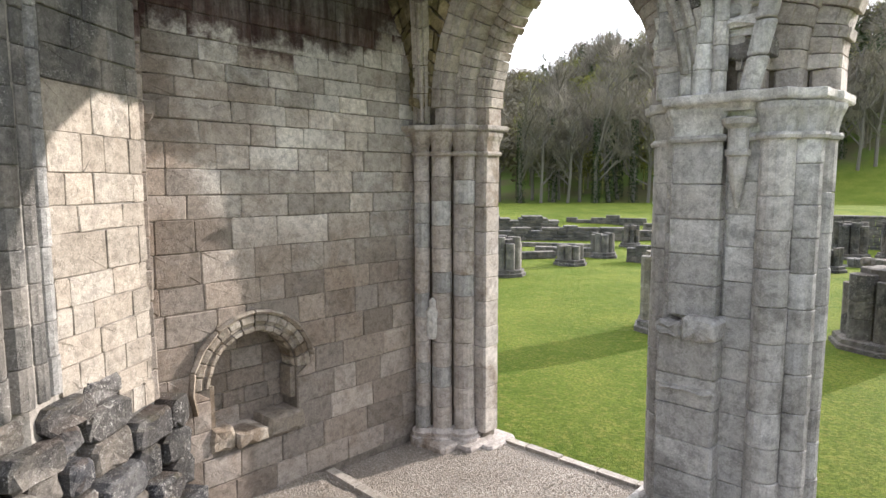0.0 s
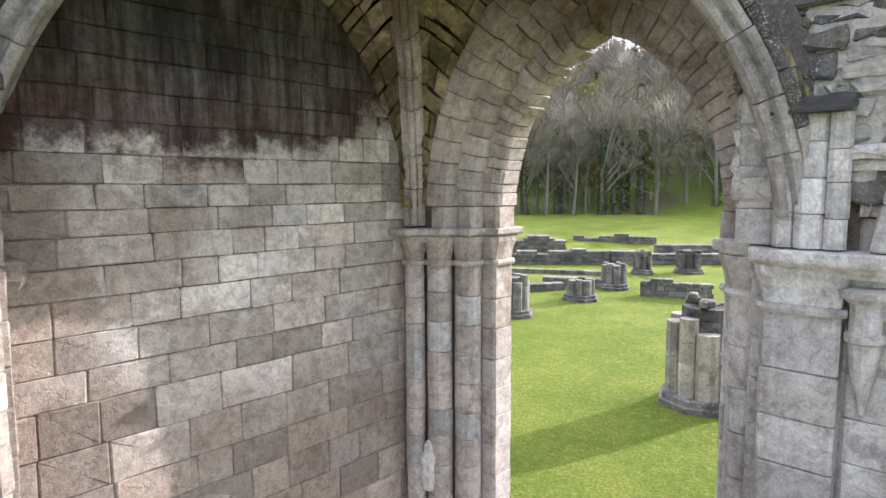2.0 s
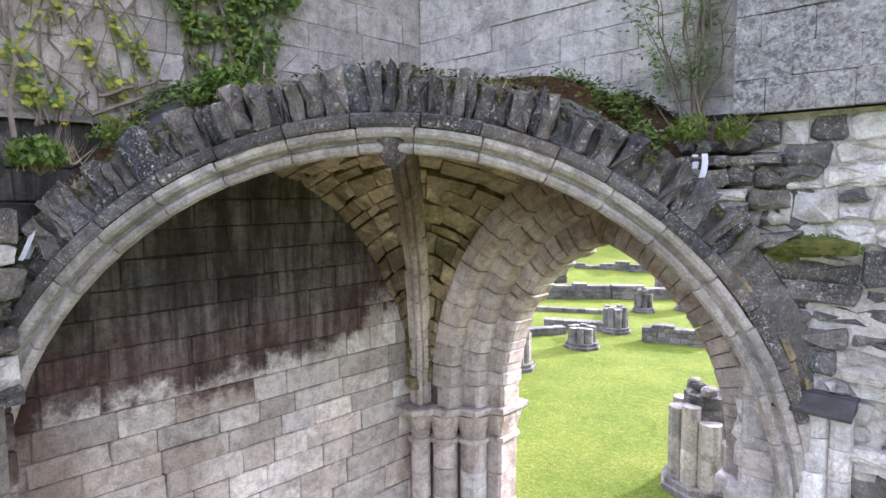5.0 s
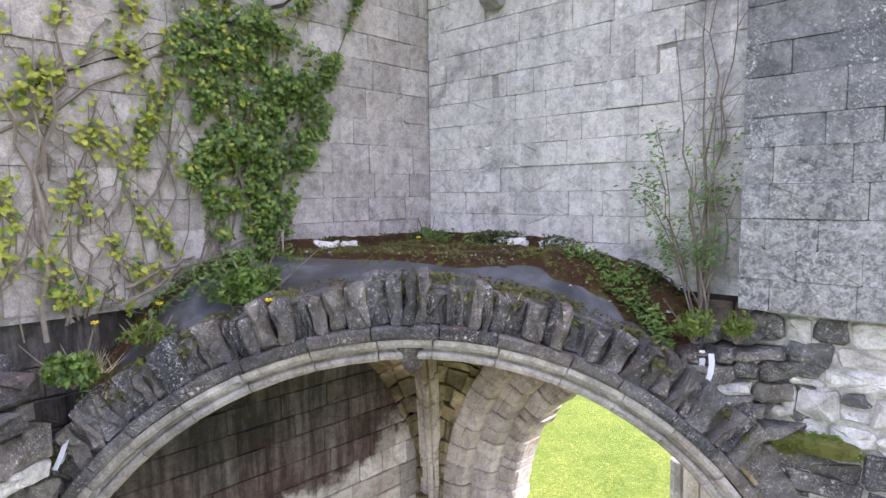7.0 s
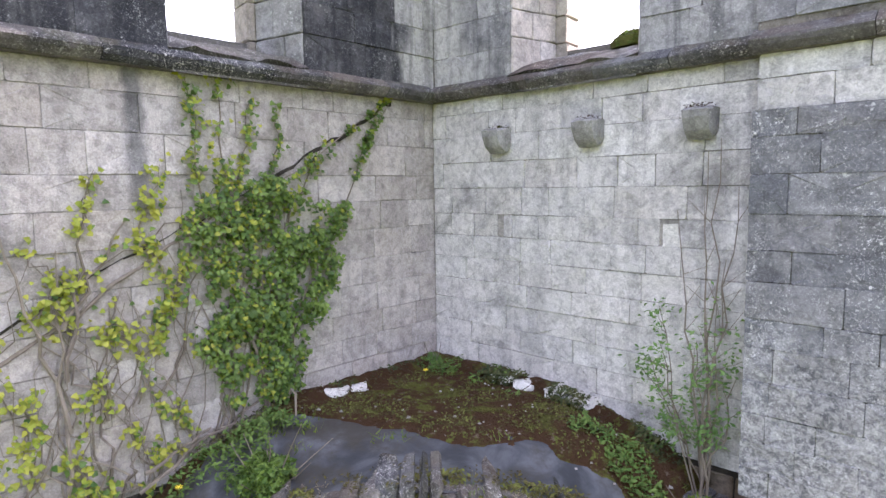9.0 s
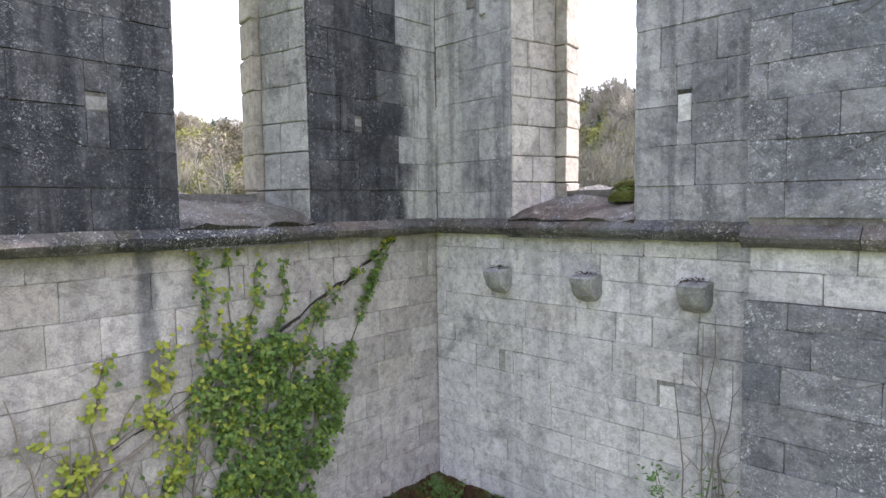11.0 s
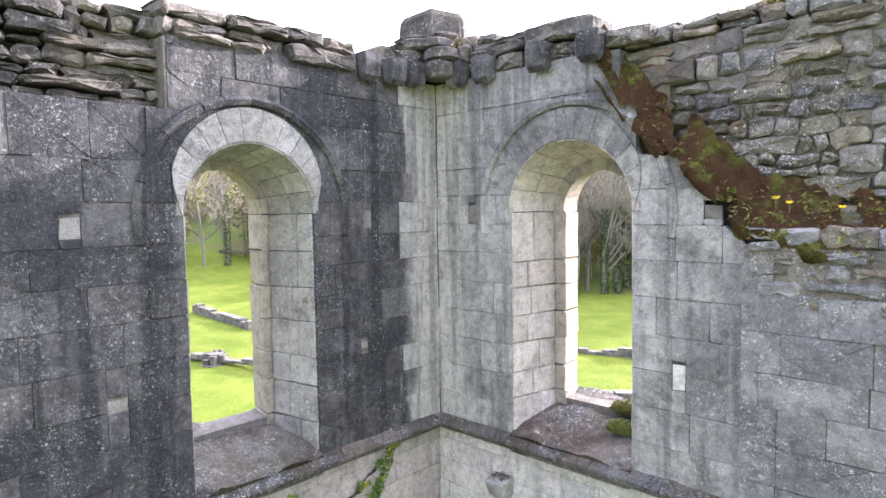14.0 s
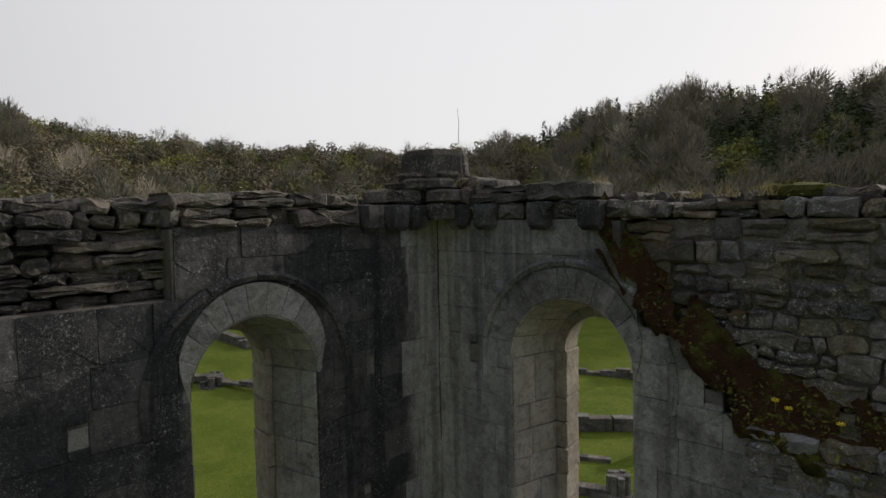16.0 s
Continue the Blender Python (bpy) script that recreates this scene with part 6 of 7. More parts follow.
# sprays that climb above the mass and along the crack
SPRAYS = [((2.85, 10.35), (2.95, 11.4), 0.09, 0.45), ((2.6, 10.4), (2.7, 11.55), 0.11, 0.5), ((2.5, 10.4), (2.35, 11.25), 0.07, 0.4), ((2.17, 10.5), (2.08, 11.25), 0.05, 0.15),
          ((2.0, 10.1), (1.55, 10.9), 0.1, 0.5), ((2.1, 10.5), (0.65, 11.42), 0.05, 0.3), ((1.45, 10.0), (1.0, 11.0), 0.08, 0.05), ((1.0, 10.9), (0.62, 11.4), 0.05, 0.1),
          ((2.9, 10.25), (3.75, 9.8), 0.08, 0.6), ((3.7, 9.85), (4.5, 9.35), 0.11, 0.95), ((3.4, 10.05), (3.2, 10.65), 0.13, 0.9), ((3.9, 9.7), (4.25, 10.0), 0.12, 1.0),
          ((4.1, 9.5), (3.5, 9.2), 0.12, 1.0), ((3.3, 9.95), (3.05, 8.9), 0.12, 0.8), ((4.45, 9.1), (4.25, 8.3), 0.16, 0.95), ((4.7, 9.0), (4.6, 8.0), 0.2, 0.85), ((3.2, 9.3), (3.75, 8.7), 0.07, 0.9),
          ((3.6, 8.5), (3.3, 8.1), 0.08, 0.8), ((4.0, 8.2), (3.8, 7.9), 0.1, 0.8), ((3.15, 8.6), (3.2, 8.2), 0.08, 0.7), ((3.0, 10.2), (2.6, 10.5), 0.1, 0.3), ((3.85, 10.1), (3.7, 10.6), 0.08, 0.9),
          ((3.95, 8.1), (3.3, 7.85), 0.08, 0.6), ((5.2, 10.0), (4.6, 8.4), 0.3, 0.8), ((4.9, 9.3), (5.0, 8.2), 0.22, 0.8), ((3.6, 9.6), (3.9, 8.6), 0.1, 0.8), ((4.3, 8.9), (3.9, 8.2), 0.12, 0.75),
          ((3.45, 8.9), (3.1, 8.3), 0.08, 0.6), ((2.95, 9.9), (3.35, 9.3), 0.1, 0.6)]
for (u0, z0), (u1, z1), wide, yel in SPRAYS:
    line = wander(on_west(u0, z0, 0.02), on_west(u1, z1, 0.02), 7, 0.05, rp)
    stems.path([Vector((max(-0.105, p.x), p.y, p.z)) for p in line], 0.009, 0.003, 4)
    length = (line[-1] - line[0]).length
    for k in range(int(length * (95 + 500 * wide))):
        t = rp.random()
        i = min(6, int(t * 7))
        p = line[i].lerp(line[i + 1], t * 7 - i)
        p = p + Vector((0, rp.gauss(0, wide * 0.55), rp.gauss(0, wide * 0.55)))
        p.x = -0.09 + rp.uniform(0.0, 0.07)
        if noise.noise(Vector((p.y * 4, p.z * 4, 9))) < -0.12:
            continue
        (young if rp.random() < yel else green).leaf(p, rp.uniform(0.03, 0.062), (1, 0, 0.5), rp)
# bare woody stems that fan up from the ledge
for k in range(64):
    u0 = rp.uniform(2.5, 5.3)
    z0 = 8.15 - 0.3 * max(0, min(u0, 4.6) - 2.9) + rp.choice((0.0, 0.0, 0.7))
    u1, z1 = u0 + rp.uniform(-0.7, 0.7), z0 + rp.uniform(0.5, 1.7)
    line = wander(on_west(u0, z0, 0.02), on_west(u1, z1, 0.015), 8, 0.1, rp)
    stems.path([Vector((max(-0.105, min(-0.05, p.x)), p.y, p.z)) for p in line], rp.uniform(0.006, 0.016), 0.003, 4)
for a, b in (((4.05, 7.75), (4.0, 10.0)), ((4.0, 8.6), (4.4, 10.4)), ((4.0, 9.0), (3.75, 10.5)), ((4.0, 9.4), (3.5, 10.2)), ((2.35, 8.3), (2.3, 10.3)), ((2.3, 8.3), (2.7, 10.1)), ((2.25, 8.3), (1.7, 9.8))):
    stems.path(wander(on_west(*a, 0.06), on_west(*b, 0.04), 9, 0.04, rp), 0.02, 0.005, 5)
stems.path([on_west(2.15, 8.35, 0.1), on_west(2.15, 8.5, 0.2), on_west(2.2, 8.5, 0.35), on_west(2.25, 8.32, 0.42)], 0.014, 0.01, 5)
for a, b in (((3.55, 7.95), (2.35, 8.45)), ((3.5, 8.1), (2.9, 8.3)), ((4.4, 9.2), (2.2, 10.55))):
    stems.path(wander(on_west(*a, 0.1 if a[1] < 9 else 0.0), on_west(*b, 0.05 if a[1] < 9 else 0.0), 9, 0.05, rp), 0.018, 0.01, 5)
tagged(stems.made("brushwood", M_STEM, ivy, "bare grey-brown woody stems"), kind="stuff")
tagged(green.made("leaves", M_IVY, ivy, "dark green ivy leaves"), kind="stuff")
tagged(young.made("young_leaves", M_IVY_Y, ivy, "yellow-green young leaves"), kind="stuff")


def shrub(name, base, label, stalks, leaf_n, spread, tall, mat, size):
    """A loose shrub: a few upright forking stems and leaf sprays."""
    top = tagged(empty(name, base), label, "shrub")
    st, lv = Heap(), Heap()
    tips = []
    for k in range(stalks):
        end = Vector((rp.uniform(-spread * 1.35, spread * 0.6), rp.uniform(-0.12, 0.1), tall * rp.uniform(0.55, 1.0)))
        line = wander((rp.uniform(-0.08, 0.08), rp.uniform(-0.05, 0.05), -0.06), end, 6, 0.05, rp)
        st.path(line, rp.uniform(0.008, 0.016), 0.003, 5)
        for j in range(5):
            p = line[rp.randint(2, 5)]
            q = p + Vector((rp.uniform(-0.28, 0.22), rp.uniform(-0.15, 0.05), rp.uniform(0.05, 0.25)))
            st.path(wander(p, q, 3, 0.02, rp), 0.005, 0.002, 4)
            tips += [q, p.lerp(q, 0.6)]
        tips.append(end)
    for k in range(leaf_n):
        p = rp.choice(tips) + Vector([rp.gauss(0, 0.05) for _ in range(3)]) * Vector((1, 0.7, 0.55)).length
        lv.leaf(p, rp.uniform(0.7, 1.3) * size, (0, -0.5, 1), rp, False)
    tagged(st.made("brushwood", M_STEM, top), kind="stuff")
    tagged(lv.made("leaves", mat, top), kind="stuff")
    return top


shrub("shrub", (3.27, -0.12, 7.8), "slender green shrub sprouting from the ledge beside the pilaster", 7, 850, 0.42, 1.7, M_SHRUB, 0.055)
sap = tagged(empty("sapling", (3.25, -0.08, 7.8)), "tall bare sapling stems against the wall", "sapling")
for e in ((0.05, 3.0), (-0.05, 2.9), (0.2, 2.6), (-0.3, 2.4), (0.12, 2.0)):
    one = Heap()
    line = wander((0, 0, 0), (e[0], 0.06, e[1]), 9, 0.05, rp)
    one.path(line, 0.013, 0.003, 5)
    stem = one.made("stem", M_STEM, sap)
    for j in range(4):
        p, twig = line[rp.randint(4, 8)], Heap()
        twig.path([p, p + Vector((rp.uniform(-0.25, 0.25), 0.0, rp.uniform(0.1, 0.35)))], 0.004, 0.002, 4)
        twig.made("twig", M_STEM, stem)


def bush(name, base, r, label, mat, count, size, up=0.9):
    top = tagged(empty(name, base), label, "bush")
    st, lv = Heap(), Heap()
    for k in range(14):
        q = Vector((rp.gauss(0, r * 0.5), rp.gauss(0, r * 0.5), abs(rp.gauss(0, r * 0.6)) + r * 0.2))
        st.path(wander((0, 0, -0.08), q, 3, 0.02, rp), 0.008, 0.003, 4)
    for k in range(count):
        v = Vector((rp.gauss(0, 1), rp.gauss(0, 1), abs(rp.gauss(0, up)))).normalized() * r * rp.random() ** 0.4
        v *= 0.8 + 0.45 * noise.noise(v * 5 + Vector(base))
        lv.leaf(v, rp.uniform(0.7, 1.3) * size, v, rp, False)
    tagged(st.made("brushwood", M_STEM, top), kind="stuff")
    tagged(lv.made("leaves", mat, top), kind="stuff")


bush("bush", (0.8, -2.85, 8.02), 0.33, "dense dark green bush growing on the lead flashing", M_IVY, 2600, 0.065, 1.5)
bush("bush", (0.35, -4.0, 7.55), 0.24, "low dark green leafy growth on the wall edge", M_IVY, 900, 0.07)
bush("bush", (0.4, -3.5, 7.74), 0.2, "low green plants on the bank of the vault", M_TUFT, 500, 0.045)
bush("bush", (0.1, -0.15, 8.28), 0.18, "small green plant in the corner of the ledge", M_SHRUB, 420, 0.05, 1.6)
bush("bush", (3.35, -0.5, 7.72), 0.2, "small leafy plant beside the metal strips", M_TUFT, 420, 0.05)
bush("bush", (3.62, -0.33, 7.72), 0.17, "mossy plant cushion under the pilaster", M_TUFT, 500, 0.04)


def tuft(h, p, r, n, tall, rng):
    for k in range(n):
        b = Vector(p) + Vector((rng.gauss(0, r), rng.gauss(0, r), 0))
        t = b + Vector((rng.gauss(0, tall * 0.5), rng.gauss(0, tall * 0.5), tall * rng.uniform(0.5, 1.1)))
        s = Vector((rng.uniform(-1, 1), rng.uniform(-1, 1), 0)).normalized() * 0.006
        h.add([b - s, b + s, t], [(0, 1, 2)])


tufts, dry = Heap(), Heap()
for k in range(260):
    c, s = rp.uniform(0.2, 3.3), rp.uniform(-2.5, 2.5)
    x, y = (c + s * 1.41421 - 0.31) / 2, (s * 1.41421 - 0.31 - c) / 2
    if x > -0.05 and y < 0.05 and (min(x, -y) < 0.35 or rp.random() < 0.3):
        tuft(tufts, (x, y, top_level(x, y) + 0.0), 0.05, 16, 0.07, rp)
for k in range(26):
    s = rp.uniform(-2.4, 2.4)
    p = MID + DIAG * s - FACE * rp.uniform(0.0, 0.25)
    z = RIB_Z + math.sqrt(3.5 ** 2 - s * s)
    tuft(tufts if rp.random() < 0.6 else dry, (p.x, p.y, z - 0.04), 0.04, 22, 0.08, rp)
for p in ((0.25, -3.95, 7.5), (0.33, -3.85, 7.55)):
    tuft(dry, p, 0.05, 60, 0.2, rp)
for p in ((0.35, 0.0, 16.0), (0.5, 0.1, 16.0), (2.1, 0.15, 15.95), (3.3, 0.3, 15.8), (3.6, 0.3, 15.8), (2.9, 0.4, 15.8)):
    tuft(dry, p, 0.06, 30, 0.16, rp)
clump = Heap()
for k in range(2600):
    t = rp.random()
    if k % 2:
        x, y = -0.08 + abs(rp.gauss(0, 0.1)), -0.1 - 3.2 * t
    else:
        x, y = 0.1 + 3.2 * t, 0.06 - abs(rp.gauss(0, 0.1))
    if noise.noise(Vector((x * 3, y * 3, 12))) > -0.15:
        clump.leaf((x, y, top_level(x, y) + rp.uniform(0.02, 0.13)), rp.uniform(0.025, 0.06), (0, 0, 1), rp, False)
for k in range(2200):
    s = rp.uniform(-2.5, 2.3)
    d = rp.uniform(-0.05, 0.3)
    p = MID + DIAG * s - FACE * d
    if noise.noise(Vector((s * 3.5, d * 4, 2))) > 0.05:
        clump.leaf((p.x, p.y, RIB_Z + math.sqrt(3.53 ** 2 - s * s) + rp.uniform(-0.02, 0.05)), rp.uniform(0.02, 0.055), (0, 0, 1), rp, False)
tagged(clump.made("moss_clumps", plain("dark_moss", (0.04, 0.03, 0.014), (0.11, 0.1, 0.03), 9.0, 0.95)), "dark brown moss clumps along the foot of the walls", "moss", kind="stuff")
tagged(tufts.made("grass_tufts", M_TUFT), "green grass tufts on the ledge", "grass", kind="stuff")
tagged(dry.made("dry_grass", M_DRY), "dry straw-coloured grass on the wall heads", "grass", kind="stuff")
for h, p in ((1.0, (0.33, 0.1, 15.95)), (0.5, (2.05, 0.15, 15.9)), (0.25, (0.42, 0.15, 15.95))):
    stalk = Heap()
    stalk.path(wander(p, (p[0] - 0.06, p[1], p[2] + h), 5, 0.02, rp), 0.006, 0.002, 4)
    tagged(stalk.made("dry_stalk", M_STEM), "thin dry plant stalk on the wall head", "plant")


def dandelion(p):
    top = tagged(empty("dandelion", p), "small yellow dandelion flower on the mossy stone", "flower", "dandelions")
    h = Heap()
    for i in range(14):
        a = 2 * math.pi * i / 14
        q = Vector((math.cos(a), math.sin(a), 0.35 + 0.4 * (i % 2))) * 0.028
        s = Vector((-math.sin(a), math.cos(a), 0)) * 0.008
        h.add([(0, 0, 0), q - s, q + s * 1.0, q * 1.15], [(0, 1, 3, 2)])
    h.made("petals", M_FLOWER, top)
    st = Heap()
    st.tube((0, 0, -0.07), (0, 0, 0), 0.004, 0.004, 4)
    st.made("stalk", M_TUFT, top)


for p in ((1.22, -2.94, 8.05), (1.3, -2.92, 7.99), (0.62, -3.35, 7.6), (0.28, -0.5, 8.33), (3.5, -0.62, 7.2), (0.15, -3.3, 7.95), (0.05, -3.75, 7.85), (3.8, -0.12, 14.16), (3.9, -0.14, 14.12), (4.25, -0.16, 14.08)):
    dandelion(p)
# moss cushions on ledges of the rough masonry
for k, (c, r) in enumerate((((4.2, -0.14, 6.93), 0.16), ((4.02, -0.12, 6.9), 0.12), ((3.86, -0.14, 6.86), 0.1), ((2.15, 0.72, 11.93), 0.14), ((2.25, 0.4, 11.82), 0.12), ((3.75, 0.55, 15.84), 0.25), ((5.0, 0.4, 15.82), 0.3))):
    rings = []
    for z, s in ((-0.05, 0.9), (0.0, 1.0), (0.04, 0.85), (0.065, 0.4), (0.07, 0.05)):
        rings.append([Vector((c[0] + r * s * rp.uniform(0.85, 1.15) * math.cos(t) * 1.5, c[1] + r * s * rp.uniform(0.85, 1.1) * math.sin(t) * 0.7, c[2] + z)) for t in [i * math.pi / 6 for i in range(12)]])
    cushion = swept("moss_cushion", rings, EDGE_MOSS, None)
    fuzz = Heap()
    for i in range(260):
        t, s = rp.uniform(0, 6.28), rp.random() ** 0.5
        fuzz.leaf((c[0] + r * s * 1.55 * math.cos(t), c[1] + r * s * 0.75 * math.sin(t), c[2] + 0.07 - 0.1 * s * s + rp.uniform(-0.02, 0.03)), rp.uniform(0.03, 0.07), (0, -0.3, 1), rp, False)
    tagged(fuzz.made("moss_fuzz", EDGE_MOSS if k % 2 else M_TUFT, cushion), kind="stuff")
    tagged(cushion, "olive and rust-coloured moss cushion on stone", "moss", "moss cushions")

# ---- ruins on the lawn ----
rr = random.Random(31)


def pier_stub(base, r, shafts, tops, label, rubble_top=0.0, turn=0.0, mat=None):
    """A ruined compound pier: plinth, clustered broken shafts and loose stones on top."""
    top = tagged(empty("ruined_pier", base), label, "ruin", "ruined piers")
    mat = mat or M_RUIN_P
    collar("plinth", ring_plan(0, 0, r * 1.12, 8), [(-0.2, 0.1), (0.14, 0.1), (0.17, 0.03), (0.3, 0.02), (0.33, -0.05)], M_RUBBLE, top)
    for i in range(shafts):
        a = turn + 2 * math.pi * i / shafts
        h = tops[i % len(tops)]
        drum_stack(top, ring_plan(r * 0.72 * math.cos(a), r * 0.72 * math.sin(a), r * (0.3 if i % 2 else 0.25), 10), 0.3, h, 0.5, rr, mat if h < 2.4 else M_RUBBLE, name="shaft_drum")
    drum_stack(top, ring_plan(0, 0, r * 0.62, 9), 0.2, max(tops) - 0.12 + rubble_top * 0.5, 0.3, rr, M_RUBBLE, name="core_stone")
    for k in range(int(rubble_top * 16)):
        a, d = rr.uniform(0, 6.28), rr.uniform(0.1, 0.6) * r
        z = max(tops) - 0.2 + rr.uniform(0, rubble_top)
        s = rr.uniform(0.1, 0.22)
        rings = [[Vector((d * math.cos(a) + s * q * rr.uniform(0.8, 1.2) * math.cos(t), d * math.sin(a) + s * q * rr.uniform(0.8, 1.2) * math.sin(t), z + zz)) for t in [j * math.pi / 3 for j in range(6)]]
                 for zz, q in ((-0.1, 0.8), (-0.05, 1.0), (0.06, 1.0), (0.1, 0.7))]
        swept("loose_stone", rings, M_RUBBLE, top)
    return top


G = -0.45
pier_stub((-0.45, 10.75, G), 0.95, 9, (2.2, 2.35, 2.0, 1.5, 2.3), "tall ruined pier with pale clustered shafts and rubble core", 0.7, 0.3)
pier_stub((4.45, 12.4, G), 1.05, 8, (1.85, 1.7, 2.0), "ruined pier with dark weathered shafts on the lawn", 0.5, 0.1, M_RUBBLE)
pier_stub((-10.5, 21.4, G), 0.72, 8, (1.1, 1.05), "low square ruined pier base on a plinth", 0.0, 0.4, M_RUIN_G)
pier_stub((-10.8, 16.2, G), 0.75, 8, (1.85, 1.55, 1.8), "ruined pier stump with upright grey shafts", 0.0, 0.2, M_RUIN_G)
pier_stub((-10.9, 25.6, G), 0.7, 8, (1.45, 1.35), "grey ruined pier stump joined to a low wall", 0.0, 0.0, M_RUIN_G)
pier_stub((-12.3, 32.0, G), 0.6, 7, (1.2, 1.5), "small far ruined pier stump", 0.2, 0.0, M_RUBBLE)
pier_stub((-10.3, 34.5, G), 0.8, 8, (1.5, 1.3), "far ruined pier stump of dark stone", 0.2, 0.5, M_RUBBLE)
pier_stub((-0.1, 34.3, G), 0.9, 8, (2.1, 1.9), "far ruined pier with dark upright shafts", 0.0, 0.5, M_RUBBLE)
pier_stub((2.0, 36.0, G), 0.9, 8, (2.1, 2.3), "far ruined pier with dark upright shafts", 0.0, 0.2, M_RUBBLE)
pier_stub((0.2, 27.6, G), 0.6, 7, (1.2, 1.0), "low dark ruined pier base", 0.0, 0.2, M_RUBBLE)
pier_stub((-50.5, 21.0, G), 1.3, 7, (1.2, 0.8), "far heap of ruined masonry on the grass", 0.4, 0.2, M_RUBBLE)


def low_wall(a, b, tall, thick, label, rough=0.15, stones=None):
    """A ruined wall's footing: uneven stones in courses with a broken top."""
    a, b = Vector((*a, 0)), Vector((*b, 0))
    w = (b - a).normalized()
    s = w.cross(Vector((0, 0, 1)))
    length = (b - a).length
    g = height(a.x, a.y)
    top = tagged(empty("ruined_wall", (a.x, a.y, g)), label, "wall", "ruined walls")
    long = stones or max(0.4, length / 14)
    h = Heap()
    for v0, v1 in courses(-0.2, tall, 0.24, rr, 0.2):
        u = 0.0
        while u < length:
            k = long * rr.uniform(0.6, 1.5)
            e = min(length, u + k)
            lim = tall * (1 - rough + rough * 2 * noise.noise(Vector((u * 0.35, a.x, 3))))
            if v1 < lim + 0.05 and e - u > 0.1:
                o = rr.uniform(-0.03, 0.03)
                vs = []
                for z, q in ((v0 + 0.01, 0.95), (v0 + 0.04, 1.0), (v1 - 0.03, 1.0), (v1, 0.93)):
                    vs.append([w * (u + 0.012) - s * (thick / 2 * q + o) + Vector((0, 0, z)), w * (e - 0.012) - s * (thick / 2 * q + o) + Vector((0, 0, z)),
                               w * (e - 0.012) + s * (thick / 2 * q - o) + Vector((0, 0, z)), w * (u + 0.012) + s * (thick / 2 * q - o) + Vector((0, 0, z))])
                n = 4
                flat_v = [p for r in vs for p in r]
                fs = [(k2 * n + i, k2 * n + (i + 1) % n, (k2 + 1) * n + (i + 1) % n, (k2 + 1) * n + i) for k2 in range(3) for i in range(n)] + [(15, 14, 13, 12)]
                h.add(flat_v, fs)
            u = e
    tagged(h.made("masonry", M_RUIN, top), kind="stuff")


low_wall((-14.5, 24.0), (-11.4, 25.3), 0.95, 0.7, "low ruined wall of grey coursed stone")
low_wall((-15.5, 19.6), (-12.8, 23.4), 0.4, 0.6, "low stone kerb wall in the grass")
low_wall((-8.9, 24.7), (-5.6, 25.9), 0.95, 0.6, "low ruined wall of grey coursed stone", 0.1)
low_wall((-24.0, 29.0), (-16.5, 35.2), 1.15, 0.9, "long low ruined wall below the grass bank")
low_wall((-16.4, 35.3), (-8.0, 42.5), 1.2, 0.9, "long low ruined wall below the grass bank")
low_wall((-29.0, 36.0), (-23.5, 40.5), 1.7, 2.0, "broken rubble wall before the grass bank", 0.3)
low_wall((-16.0, 42.0), (-9.0, 48.0), 1.3, 0.9, "far low ruined wall on the lawn", 0.2)
low_wall((-3.0, 41.0), (4.5, 42.0), 2.6, 1.0, "tall ruined wall of dark stone behind the piers", 0.1)
low_wall((-0.5, 30.2), (5.0, 31.5), 0.45, 0.8, "low dark stone slab wall in the grass", 0.1)
low_wall((-19.5, 27.0), (-11.0, 31.0), 0.3, 0.5, "low stone edging in the grass", 0.1)
low_wall((-76.0, 30.5), (-58.0, 29.0), 1.3, 1.0, "far grey drystone wall crossing the grass", 0.2)
low_wall((-56.0, 19.0), (-44.0, 23.5), 0.5, 0.8, "far line of ruined footings in the grass", 0.3)
low_wall((-108.0, 50.0), (-90.0, 55.0), 0.7, 0.8, "far low wall on the grass slope", 0.3)
low_wall((-26.0, 46.0), (-19.0, 49.0), 0.8, 0.7, "far low ruined wall in the grass", 0.2)

# ---- trees ----
rt = random.Random(77)


def grow(h, tw, p, way, length, r, level, rng):
    """A bare tree: forking limbs that end in fine twigs."""
    q = p + way * length
    mid = p.lerp(q, 0.5) + Vector((rng.uniform(-1, 1), rng.uniform(-1, 1), 0)) * length * 0.05
    h.path([p, mid, q], r, r * 0.62, 5 if level < 2 else 3)
    if level >= 4:
        for k in range(7):
            d = (way + Vector((rng.uniform(-1, 1), rng.uniform(-1, 1), rng.uniform(-0.4, 0.9)))).normalized()
            s = d.orthogonal().normalized() * 0.022
            b = p.lerp(q, rng.random())
            tw.add([b - s, b + s, b + d * rng.uniform(0.7, 1.7)], [(0, 1, 2)])
        return
    for k in range(3 if level else 7):
        t = rng.uniform(0.35, 1.0) if level else 0.3 + 0.7 * k / 7
        d = (way * (0.8 if level else 0.45) + Vector((rng.uniform(-1, 1), rng.uniform(-1, 1), rng.uniform(0.0, 0.8)))).normalized()
        grow(h, tw, p.lerp(q, t), d, length * rng.uniform(0.5, 0.72) * (0.55 if level == 0 else 1.0), r * 0.5, level + 1, rng)
    if level == 0:
        grow(h, tw, q, (way + Vector((rng.uniform(-0.2, 0.2), rng.uniform(-0.2, 0.2), 0))).normalized(), length * 0.4, r * 0.6, 1, rng)


